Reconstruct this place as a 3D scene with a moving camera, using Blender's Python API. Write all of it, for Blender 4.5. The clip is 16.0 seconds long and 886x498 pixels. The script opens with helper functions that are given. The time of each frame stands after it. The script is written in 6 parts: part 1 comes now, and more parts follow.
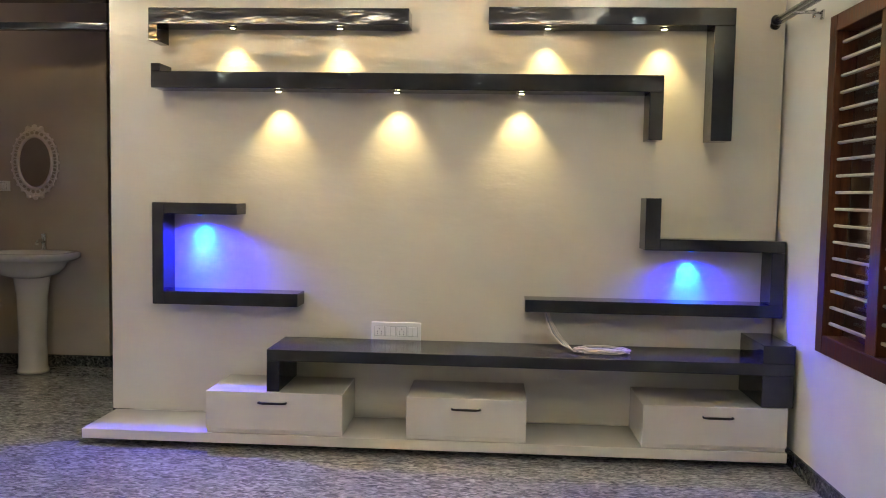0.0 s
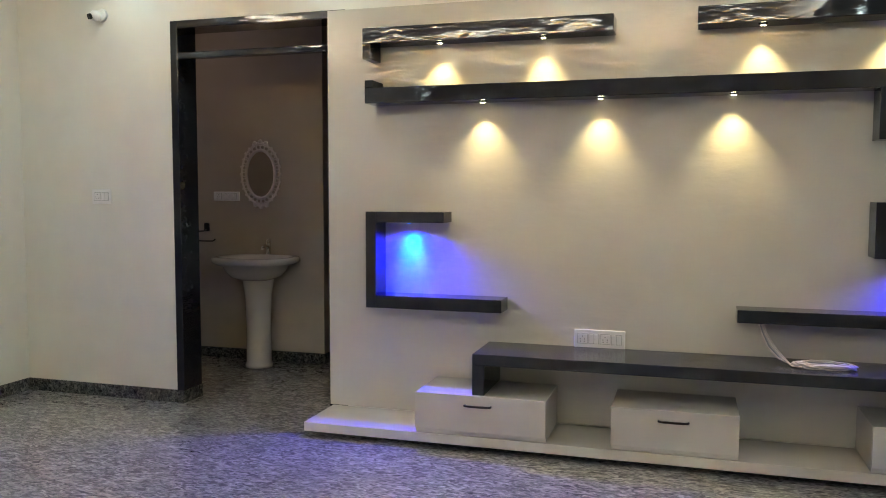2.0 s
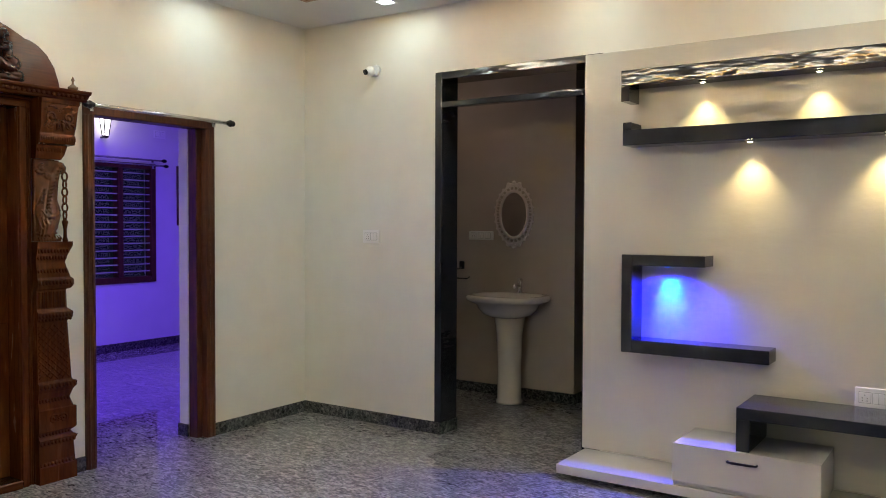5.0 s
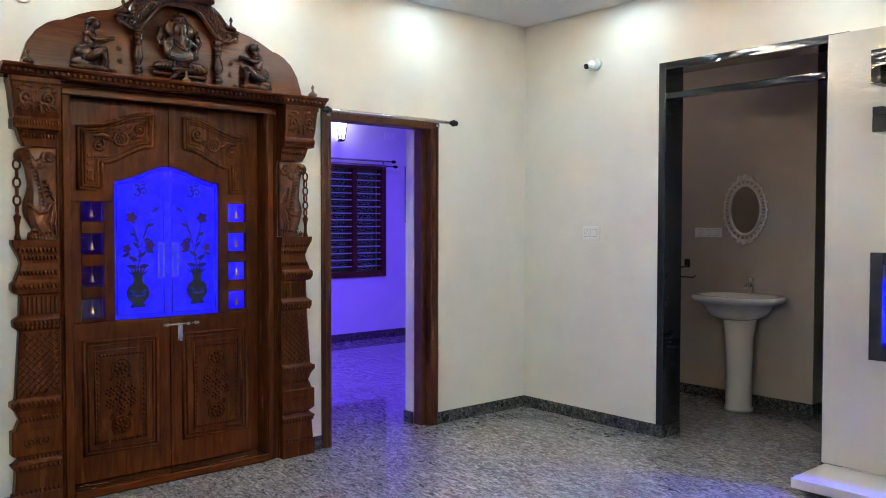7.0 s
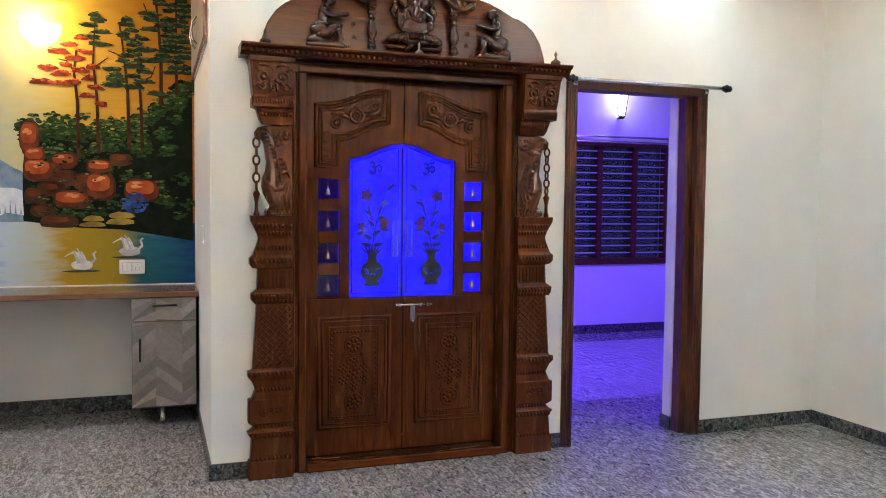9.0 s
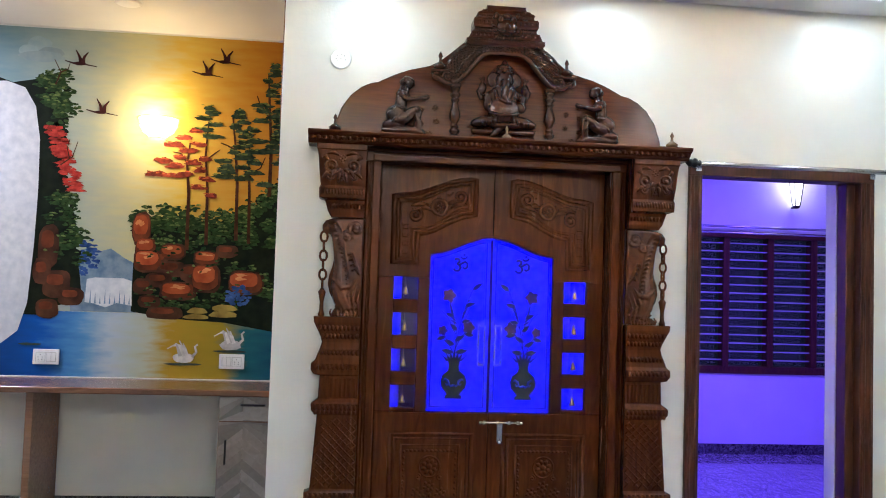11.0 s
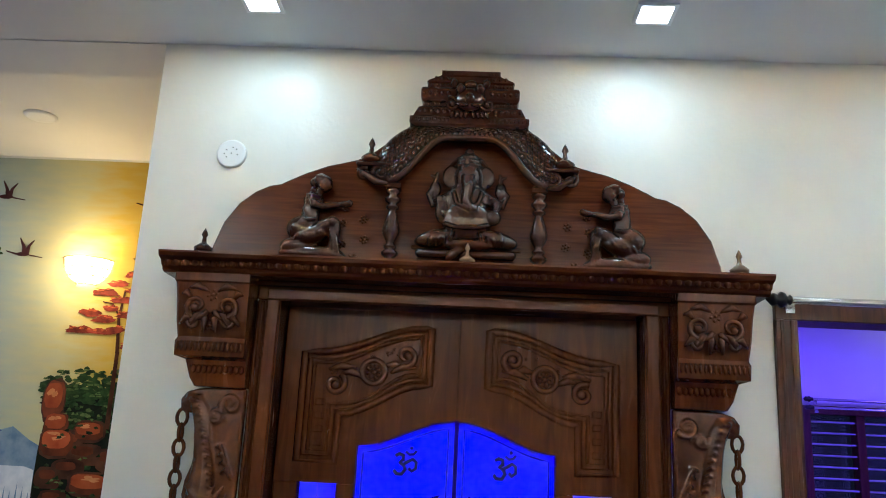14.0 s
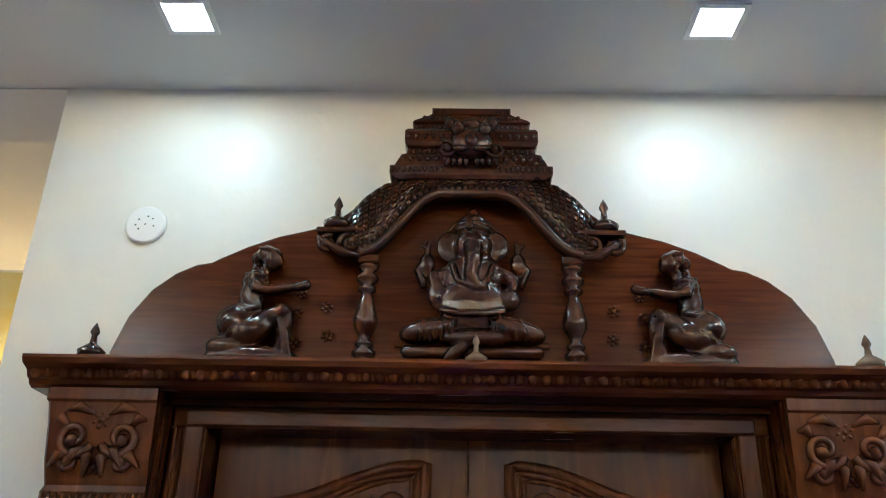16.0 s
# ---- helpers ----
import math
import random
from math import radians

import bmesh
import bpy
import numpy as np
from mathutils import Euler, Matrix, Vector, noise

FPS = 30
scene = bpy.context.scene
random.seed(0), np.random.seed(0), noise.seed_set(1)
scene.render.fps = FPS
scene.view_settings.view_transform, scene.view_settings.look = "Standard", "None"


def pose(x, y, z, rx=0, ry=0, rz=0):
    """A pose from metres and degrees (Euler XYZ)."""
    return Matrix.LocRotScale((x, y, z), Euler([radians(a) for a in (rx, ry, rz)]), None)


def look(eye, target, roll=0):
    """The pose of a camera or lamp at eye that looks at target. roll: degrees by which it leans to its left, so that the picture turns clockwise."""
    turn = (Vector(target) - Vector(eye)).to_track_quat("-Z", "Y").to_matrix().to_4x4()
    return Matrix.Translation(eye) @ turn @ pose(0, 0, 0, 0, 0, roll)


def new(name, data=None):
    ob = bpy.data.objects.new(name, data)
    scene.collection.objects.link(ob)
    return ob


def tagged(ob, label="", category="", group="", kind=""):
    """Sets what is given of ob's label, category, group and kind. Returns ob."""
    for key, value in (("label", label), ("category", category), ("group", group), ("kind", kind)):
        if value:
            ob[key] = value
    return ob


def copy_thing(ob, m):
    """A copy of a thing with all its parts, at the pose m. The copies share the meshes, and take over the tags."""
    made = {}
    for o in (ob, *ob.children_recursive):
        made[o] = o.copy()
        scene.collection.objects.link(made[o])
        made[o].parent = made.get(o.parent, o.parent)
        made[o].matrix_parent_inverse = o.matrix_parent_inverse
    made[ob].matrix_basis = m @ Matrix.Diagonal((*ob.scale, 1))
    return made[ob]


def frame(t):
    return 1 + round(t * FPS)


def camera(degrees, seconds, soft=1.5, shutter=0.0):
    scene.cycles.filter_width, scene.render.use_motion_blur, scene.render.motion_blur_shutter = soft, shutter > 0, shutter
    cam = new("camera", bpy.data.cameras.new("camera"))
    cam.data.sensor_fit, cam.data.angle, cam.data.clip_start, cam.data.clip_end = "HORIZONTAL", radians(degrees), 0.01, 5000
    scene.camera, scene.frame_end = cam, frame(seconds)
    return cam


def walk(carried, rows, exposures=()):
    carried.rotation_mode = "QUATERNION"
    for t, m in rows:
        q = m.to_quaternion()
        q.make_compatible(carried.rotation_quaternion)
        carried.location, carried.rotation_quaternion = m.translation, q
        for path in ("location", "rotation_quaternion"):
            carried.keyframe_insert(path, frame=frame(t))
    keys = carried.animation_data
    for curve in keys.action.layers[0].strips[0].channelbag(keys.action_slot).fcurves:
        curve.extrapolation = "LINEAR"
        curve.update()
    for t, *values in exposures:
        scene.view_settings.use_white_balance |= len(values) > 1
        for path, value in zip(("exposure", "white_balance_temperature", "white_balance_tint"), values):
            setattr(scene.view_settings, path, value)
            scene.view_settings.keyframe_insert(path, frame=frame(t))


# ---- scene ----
import itertools

cam = camera(56.9, 16.0, soft=1.0)
PATH = [
    (0, (4.437, -4.495, 1.337), (4.315, -2.503, 1.201), 1.0),
    (0.5, (4.417, -4.507, 1.357), (4.209, -2.523, 1.211), 0.9),
    (1, (4.409, -4.525, 1.365), (4.081, -2.558, 1.216), 0.6),
    (1.5, (4.397, -4.525, 1.37), (3.951, -2.581, 1.22), 0.3),
    (2, (4.381, -4.533, 1.379), (3.801, -2.624, 1.238), 0.1),
    (2.5, (4.358, -4.544, 1.391), (3.648, -2.678, 1.271), -0.0),
    (3, (4.348, -4.557, 1.408), (3.541, -2.73, 1.311), 0.2),
    (5.3, (4.312, -4.598, 1.426), (3.142, -2.977, 1.369), 0.2),
    (5.5, (4.311, -4.605, 1.419), (3.095, -3.018, 1.363), 0.2),
    (6, (4.308, -4.609, 1.427), (2.985, -3.111, 1.365), 0.2),
    (6.5, (4.327, -4.606, 1.431), (2.918, -3.188, 1.364), 0.2),
    (7, (4.327, -4.574, 1.412), (2.816, -3.266, 1.347), 0.1),
    (7.5, (4.265, -4.496, 1.398), (2.641, -3.332, 1.318), 0.5),
    (8, (4.222, -4.365, 1.386), (2.505, -3.344, 1.286), 0.5),
    (8.5, (4.225, -4.195, 1.369), (2.402, -3.38, 1.266), 0.4),
    (9, (4.167, -4.025, 1.384), (2.284, -3.362, 1.278), 0.6),
    (9.5, (4.066, -3.892, 1.395), (2.125, -3.415, 1.319), 0.7),
    (9.7, (4.038, -3.842, 1.401), (2.086, -3.411, 1.339), 0.8),
    (11.8, (3.505, -3.063, 1.506), (1.518, -2.972, 1.714), 2.0),
    (12, (3.427, -2.98, 1.515), (1.441, -2.914, 1.747), 1.9),
    (12.5, (3.219, -2.862, 1.529), (1.237, -2.851, 1.801), 2.3),
    (13, (2.951, -2.816, 1.568), (0.985, -2.847, 1.933), 2.6),
    (13.5, (2.696, -2.788, 1.581), (0.744, -2.824, 2.014), 2.6),
    (14, (2.431, -2.718, 1.608), (0.495, -2.799, 2.102), 2.9),
    (14.5, (2.189, -2.641, 1.652), (0.284, -2.809, 2.239), 2.9),
    (15, (1.95, -2.784, 1.66), (0.08, -2.834, 2.369), 1.4),
    (15.5, (1.797, -2.768, 1.684), (-0.045, -2.808, 2.462), 1.3),
    (16, (1.706, -2.781, 1.697), (-0.118, -2.819, 2.515), 1.2),
]
GAIN = [(0, 0.76, 6750, 8), (1.5, 0.60, 6450, 8), (3.0, 0.5, 6250, 8), (5.5, 0.58, 6550, 9), (7.0, 0.95, 5700, 9), (8.0, 1.08, 5800, 10), (9.0, 1.2, 5750, 12), (9.7, 1.25, 5550, 12), (12.0, 0.88, 5250, 11), (13.0, 0.76, 5150, 8), (15.0, 0.60, 5100, 5), (16.0, 0.64, 5300, 7)]
walk(cam, [(t, look(eye, target, roll)) for t, eye, target, roll in PATH], GAIN)

# ---------------------------------------------------------------- light
world = bpy.data.worlds.new("night_sky")
scene.world = world
world.use_nodes = True
world.node_tree.nodes["Background"].inputs["Color"].default_value = (0.010, 0.012, 0.02, 1)
world.node_tree.nodes["Background"].inputs["Strength"].default_value = 0.3


def lamp(name, kind, at, aim, watts, colour, size=0.1, spread=180.0, cone=60.0, blend=0.6, size_y=0.0):
    data = bpy.data.lights.new(name, kind)
    data.energy, data.color = watts, colour
    if kind == "AREA":
        data.shape, data.size, data.spread = "SQUARE", size, radians(spread)
        if size_y:
            data.shape, data.size_y = "RECTANGLE", size_y
    elif kind == "SPOT":
        data.spot_size, data.spot_blend, data.shadow_soft_size = radians(cone), blend, size
    else:
        data.shadow_soft_size = size
    ob = new(name, data)
    ob.matrix_world = look(at, aim)
    return ob


CEIL, TRAY = 2.893, 3.09
COOL, WARM, BLUE = (0.80, 1.0, 0.97), (1.0, 0.74, 0.30), (0.05, 0.06, 1.0)
# the last six are unseen, added to carry the row round the room
PANELS = [(0.281, -3.383), (0.276, -2.225), (0.268, -1.04), (0.99, -0.29), (2.36, -0.35), (3.68, -0.35), (5.00, -0.35),
          (5.66, -1.9), (5.66, -3.4), (5.66, -4.9), (1.2, -5.5), (2.7, -5.5), (4.2, -5.5)]
for px_, py_ in PANELS:
    lamp("ceiling_lamp", "AREA", (px_, py_, CEIL - 0.012), (px_, py_, 0), 1.1, COOL, 0.088)
for ax, ay, ox, oy, sx_, sy_ in ((2.94, -0.46, 0, 1, 4.8, 0.04), (2.94, -4.84, 0, -1, 4.8, 0.04), (0.34, -2.65, -1, 0, 0.04, 4.0), (5.54, -2.65, 1, 0, 0.04, 4.0)):
    lamp("cove_lamp", "AREA", (ax, ay, CEIL + 0.075), (ax, ay, 9), 94, (0.93, 0.985, 0.92), sx_, size_y=sy_)
TOP_SPOTS = [(3.02, 2.200), (3.60, 2.200), (4.70, 2.206), (5.30, 2.206)]
LOW_SPOTS = [(3.27, 1.867), (3.91, 1.867), (4.57, 1.867)]
for sx, sz in TOP_SPOTS + LOW_SPOTS:
    lamp("shelf_spot", "SPOT", (sx, -0.125, sz - 0.012), (sx, -0.095, sz - 1), 11.5, (1.0, 0.78, 0.34), 0.012, cone=86, blend=0.9)
for sx, sz, glow in ((2.84, 1.196, 66.0), (5.48, 1.052, 22.0)):
    lamp("blue_spot", "SPOT", (sx, -0.125, sz - 0.012), (sx, -0.03, sz - 0.20), 14.0, (0.0, 0.26, 1.0), 0.012, cone=62, blend=1.0)
    lamp("blue_spot_glow", "SPOT", (sx, -0.135, sz - 0.012), (sx, -0.38, sz - 1), glow, (0.0, 0.002, 1.0), 0.012, cone=162, blend=0.8)
lamp("bedroom_lamp", "AREA", (-2.0, -0.2, 2.75), (-2.0, -0.2, 0), 66, (0.16, 0.07, 1.0), 0.9)
lamp("bedroom_sconce_lamp", "POINT", (-3.60, 0.77, 2.66), (0, 0, 0), 0.8, (1.0, 0.75, 0.5), 0.04)
lamp("shrine_lamp", "AREA", (-0.75, -2.77, 2.3), (-0.6, -2.77, 0), 24, (0.010, 0.002, 1.0), 0.5)
lamp("mural_lamp", "POINT", (-1.47, -4.70, 2.46), (0, 0, 0), 6.5, (1.0, 0.66, 0.26), 0.06)
# unseen lamp added to brighten the recess and the lower mural
lamp("ceiling_lamp", "AREA", (-0.75, -6.3, 3.045), (-0.75, -6.3, 0), 17, (1.0, 0.90, 0.97), 0.088)
# fill light added for the wash area, with no fixture behind it
lamp("hall_fill", "AREA", (0.6, 0.75, 2.78), (0.6, 0.75, 0), 0.72, (1.0, 0.78, 0.62), 0.3)

# ---------------------------------------------------------------- materials


def ramp_of(nt, stops, interp="LINEAR"):
    r = nt.nodes.new("ShaderNodeValToRGB")
    r.color_ramp.interpolation = interp
    while len(r.color_ramp.elements) < len(stops):
        r.color_ramp.elements.new(0.5)
    for e, (p, c) in zip(r.color_ramp.elements, stops):
        e.position, e.color = p, (*c, 1)
    return r


def mat(name, col, col2=None, rough=0.5, metal=0.0, scale=8.0, stretch=(1, 1, 1), detail=5.0, bump=0.0, bscale=None,
        coat=0.0, spec=0.5, trans=0.0, emit=0.0, rand=0.0, stops=None, interp="LINEAR", rough2=None, distort=0.0, island=False, bstretch=None):
    m = bpy.data.materials.new(name)
    m.use_nodes = True
    nt = m.node_tree
    b = nt.nodes["Principled BSDF"]
    tc = nt.nodes.new("ShaderNodeTexCoord")
    mp = nt.nodes.new("ShaderNodeMapping")
    mp.inputs["Scale"].default_value = stretch
    nt.links.new(tc.outputs["Object"], mp.inputs["Vector"])
    n = nt.nodes.new("ShaderNodeTexNoise")
    n.inputs["Scale"].default_value, n.inputs["Detail"].default_value = scale, detail
    n.inputs["Distortion"].default_value = distort
    nt.links.new(mp.outputs["Vector"], n.inputs["Vector"])
    r = ramp_of(nt, stops or [(0.3, col), (0.7, col2 or col)], interp)
    nt.links.new(n.outputs["Fac"], r.inputs["Fac"])
    out = r.outputs["Color"]
    if rand:
        src = nt.nodes.new("ShaderNodeNewGeometry").outputs["Random Per Island"] if island else nt.nodes.new("ShaderNodeObjectInfo").outputs["Random"]
        mr = nt.nodes.new("ShaderNodeMapRange")
        mr.inputs["To Min"].default_value, mr.inputs["To Max"].default_value = 1 - rand, 1 + rand
        nt.links.new(src, mr.inputs["Value"])
        hs = nt.nodes.new("ShaderNodeHueSaturation")
        nt.links.new(mr.outputs["Result"], hs.inputs["Value"])
        nt.links.new(out, hs.inputs["Color"])
        out = hs.outputs["Color"]
    nt.links.new(out, b.inputs["Base Color"])
    b.inputs["Roughness"].default_value, b.inputs["Metallic"].default_value = rough, metal
    b.inputs["Coat Weight"].default_value, b.inputs["Coat Roughness"].default_value = coat, 0.06
    b.inputs["Transmission Weight"].default_value, b.inputs["Specular IOR Level"].default_value = trans, spec
    n2 = nt.nodes.new("ShaderNodeTexNoise")
    n2.inputs["Scale"].default_value, n2.inputs["Detail"].default_value = bscale or scale * 2, 3
    src2 = mp
    if bstretch:
        src2 = nt.nodes.new("ShaderNodeMapping")
        src2.inputs["Scale"].default_value = bstretch
        nt.links.new(tc.outputs["Object"], src2.inputs["Vector"])
    nt.links.new(src2.outputs["Vector"], n2.inputs["Vector"])
    if rough2 is not None:
        mr2 = nt.nodes.new("ShaderNodeMapRange")
        mr2.inputs["From Min"].default_value, mr2.inputs["From Max"].default_value = 0.3, 0.7
        mr2.inputs["To Min"].default_value, mr2.inputs["To Max"].default_value = rough, rough2
        nt.links.new(n.outputs["Fac"], mr2.inputs["Value"])
        nt.links.new(mr2.outputs["Result"], b.inputs["Roughness"])
    if bump:
        bp = nt.nodes.new("ShaderNodeBump")
        bp.inputs["Strength"].default_value, bp.inputs["Distance"].default_value = 1.0, bump
        nt.links.new(n2.outputs["Fac"], bp.inputs["Height"])
        nt.links.new(bp.outputs["Normal"], b.inputs["Normal"])
        if coat:
            nt.links.new(bp.outputs["Normal"], b.inputs["Coat Normal"])
    if emit:
        nt.links.new(out, b.inputs["Emission Color"])
        b.inputs["Emission Strength"].default_value = emit
    return m


def two_scale(m, scale, amount):
    """Broad, faint stains over the finer grain that m already has."""
    nt = m.node_tree
    b = nt.nodes["Principled BSDF"]
    link = b.inputs["Base Color"].links[0]
    src = link.from_socket
    tc = nt.nodes.new("ShaderNodeTexCoord")
    n = nt.nodes.new("ShaderNodeTexNoise")
    n.inputs["Scale"].default_value, n.inputs["Detail"].default_value = scale, 3
    nt.links.new(tc.outputs["Object"], n.inputs["Vector"])
    mr = nt.nodes.new("ShaderNodeMapRange")
    mr.inputs["From Min"].default_value, mr.inputs["From Max"].default_value = 0.3, 0.7
    mr.inputs["To Min"].default_value, mr.inputs["To Max"].default_value = 1 - amount, 1 + amount
    nt.links.new(n.outputs["Fac"], mr.inputs["Value"])
    hs = nt.nodes.new("ShaderNodeHueSaturation")
    nt.links.new(mr.outputs["Result"], hs.inputs["Value"])
    nt.links.new(src, hs.inputs["Color"])
    nt.links.new(hs.outputs["Color"], b.inputs["Base Color"])
    return m


PAINT = two_scale(mat("wall_paint", (0.765, 0.755, 0.69), (0.805, 0.795, 0.73), rough=0.42, scale=5, bump=0.0006, bscale=70), 0.8, 0.03)
CEILP = two_scale(mat("ceiling_paint", (0.72, 0.71, 0.69), (0.76, 0.75, 0.73), rough=0.6, scale=3, bump=0.0004, bscale=60), 0.7, 0.03)
BEDP = mat("bedroom_paint", (0.74, 0.73, 0.74), (0.78, 0.77, 0.78), rough=0.5, scale=4, bump=0.0005, bscale=70)
# beige kept darker than wall_paint, so dimness of the hall is in the colour
HALLP = two_scale(mat("hall_dim_paint", (0.44, 0.375, 0.325), (0.48, 0.41, 0.355), rough=0.5, scale=5, bump=0.0005, bscale=70), 0.8, 0.04)
PANEL = two_scale(mat("cream_gloss_laminate", (0.57, 0.545, 0.485), (0.61, 0.583, 0.52), rough=0.012, scale=2.5, bump=0.0032, bscale=6.0, bstretch=(1.0, 1, 2.6), rough2=0.02), 1.1, 0.03)
WHITE = two_scale(mat("white_gloss_laminate", (0.61, 0.583, 0.535), (0.65, 0.622, 0.57), rough=0.06, scale=4, bump=0.0012, bscale=3), 2.0, 0.03)
DARK = two_scale(mat("charcoal_gloss_laminate", (0.016, 0.017, 0.021), (0.022, 0.023, 0.028), spec=0.45, rough=0.025, scale=6, bump=0.0030, bscale=4, bstretch=(1, 1, 3)), 3.0, 0.10)
SATIN = two_scale(mat("charcoal_satin_laminate", (0.020, 0.021, 0.025), (0.028, 0.029, 0.034), spec=0.35, rough=0.16, rough2=0.24, scale=6, bump=0.0006, bscale=9), 3.0, 0.10)
FLOOR = two_scale(mat("grey_granite", (0.1, 0.1, 0.1), rough=0.016, scale=34, stretch=(0.55, 1.35, 1), detail=6.0, distort=1.6, rough2=0.05,
        stops=[(0.30, (0.075, 0.073, 0.074)), (0.42, (0.15, 0.145, 0.142)), (0.50, (0.225, 0.216, 0.208)), (0.58, (0.32, 0.307, 0.295)), (0.72, (0.47, 0.455, 0.435))]), 2.4, 0.12)
SKIRT = two_scale(mat("dark_granite", (0.1, 0.1, 0.1), rough=0.22, scale=42, detail=5, distort=1.2,
        stops=[(0.32, (0.012, 0.013, 0.014)), (0.48, (0.055, 0.058, 0.056)), (0.62, (0.12, 0.122, 0.115)), (0.75, (0.22, 0.21, 0.19))]), 5.0, 0.2)
TEAK = two_scale(mat("carved_teak", (0.046, 0.0120, 0.0032), (0.094, 0.0255, 0.0068), rough=0.20, rough2=0.28, scale=5, detail=8, stretch=(6, 6, 0.8), distort=1.0, bump=0.0008, bscale=12, spec=0.10), 2.2, 0.16)
TEAKH = two_scale(mat("teak_rail", (0.046, 0.0120, 0.0032), (0.094, 0.0255, 0.0068), rough=0.20, rough2=0.28, scale=5, detail=8, stretch=(6, 0.8, 6), distort=1.0, bump=0.0008, bscale=12, spec=0.10), 2.2, 0.16)
BOARD = two_scale(mat("polished_teak_board", (0.036, 0.0072, 0.0020), (0.080, 0.0200, 0.0054), rough=0.13, rough2=0.20, scale=5, stretch=(8, 0.7, 12), distort=1.4, bump=0.0006, bscale=9, spec=0.2), 2.2, 0.16)
CARVED = two_scale(mat("varnished_carving", (0.026, 0.0066, 0.0021), (0.050, 0.0132, 0.0040), rough=0.10, rough2=0.17, scale=30, distort=0.8, bump=0.0012, bscale=70, spec=0.42), 6.0, 0.18)
GOLDEN = two_scale(mat("golden_teak_carving", (0.056, 0.0150, 0.0042), (0.105, 0.0300, 0.0082), rough=0.14, rough2=0.22, scale=24, distort=0.8, bump=0.0006, bscale=60, spec=0.34), 6.0, 0.18)
PALEW = mat("pale_turned_wood", (0.13, 0.075, 0.04), (0.20, 0.12, 0.065), rough=0.25, scale=20, stretch=(1, 1, 0.3))
FRAMEW = two_scale(mat("stained_door_wood", (0.040, 0.011, 0.005), (0.095, 0.030, 0.011), rough=0.33, rough2=0.45, scale=5, stretch=(10, 10, 1.0), distort=1.2, bump=0.0005, bscale=9, spec=0.3), 2.0, 0.15)
HONEY = mat("honey_wood", (0.26, 0.12, 0.04), (0.40, 0.20, 0.07), rough=0.3, scale=6, stretch=(8, 8, 8), distort=1.0)
BRASS = mat("aged_brass", (0.62, 0.42, 0.16), (0.72, 0.52, 0.22), rough=0.28, metal=1, scale=30)
PALEBRASS = mat("pale_brass", (0.62, 0.54, 0.40), (0.72, 0.64, 0.50), rough=0.25, metal=1, scale=30)
STEEL = mat("brushed_steel", (0.55, 0.55, 0.56), (0.66, 0.66, 0.66), rough=0.25, metal=1, scale=40)
CHROME = mat("chrome", (0.75, 0.75, 0.76), (0.8, 0.8, 0.8), rough=0.08, metal=1, scale=10)
BLACK = mat("black_metal", (0.012, 0.012, 0.013), (0.02, 0.02, 0.02), rough=0.3, metal=0.6, scale=20)
# near-black that paints the shade inside gaps and small holes
BLACKP = mat("void_shade_black", (0.01, 0.01, 0.012), (0.015, 0.015, 0.017), rough=0.7, scale=9)
PLASTIC = mat("white_plastic", (0.84, 0.84, 0.83), (0.88, 0.88, 0.87), rough=0.3, scale=12)
RIMP = mat("pale_grey_plastic", (0.36, 0.36, 0.355), (0.42, 0.42, 0.41), rough=0.4, scale=12)
GREYP = mat("grey_plastic", (0.30, 0.30, 0.30), (0.36, 0.36, 0.36), rough=0.4, scale=12)
CERAMIC = mat("white_ceramic", (0.74, 0.70, 0.66), (0.78, 0.74, 0.70), rough=0.08, scale=3, coat=0.4)
PINKW = mat("cream_resin_frame", (0.70, 0.62, 0.60), (0.76, 0.68, 0.66), rough=0.4, scale=14)
MIRROR = mat("mirror_silver", (0.86, 0.86, 0.86), (0.88, 0.88, 0.88), rough=0.01, metal=1, scale=2)
CABLE = mat("white_cable", (0.58, 0.52, 0.46), (0.66, 0.60, 0.54), rough=0.45, scale=25)
LED = mat("lit_panel", (0.93, 1.0, 0.97), (0.95, 1.0, 0.98), rough=0.5, scale=2, emit=9.0)
LEDW = mat("lit_warm_lens", (1.0, 0.85, 0.50), (1.0, 0.86, 0.52), rough=0.5, scale=2, emit=14.0)
LEDB = mat("lit_blue_lens", (0.03, 0.16, 1.0), (0.03, 0.18, 1.0), rough=0.5, scale=2, emit=3.0)
COVE = mat("lit_cove_strip", (1.0, 0.56, 0.13), (1.0, 0.58, 0.14), rough=0.5, scale=2, emit=14.0)
SHADE = mat("lit_frosted_glass", (1.0, 0.80, 0.52), (1.0, 0.82, 0.56), rough=0.4, scale=5, emit=6.0)
COUNTER = two_scale(mat("brown_laminate", (0.17, 0.085, 0.045), (0.25, 0.13, 0.07), rough=0.22, scale=5, stretch=(10, 1, 10), distort=1.0, bump=0.0003, coat=0.3), 2.5, 0.12)
CHEV = mat("grey_chevron_veneer", (0.215, 0.188, 0.168), (0.275, 0.243, 0.218), rough=0.4, scale=8, stretch=(6, 3, 3), distort=1.0, rand=0.42, bump=0.0003)


def glass_mat(name, col, rough):
    m = bpy.data.materials.new(name)
    m.use_nodes = True
    nt = m.node_tree
    b = nt.nodes["Principled BSDF"]
    b.inputs["Base Color"].default_value = (*col, 1)
    b.inputs["Roughness"].default_value, b.inputs["Transmission Weight"].default_value, b.inputs["IOR"].default_value = rough, 1.0, 1.45
    return m


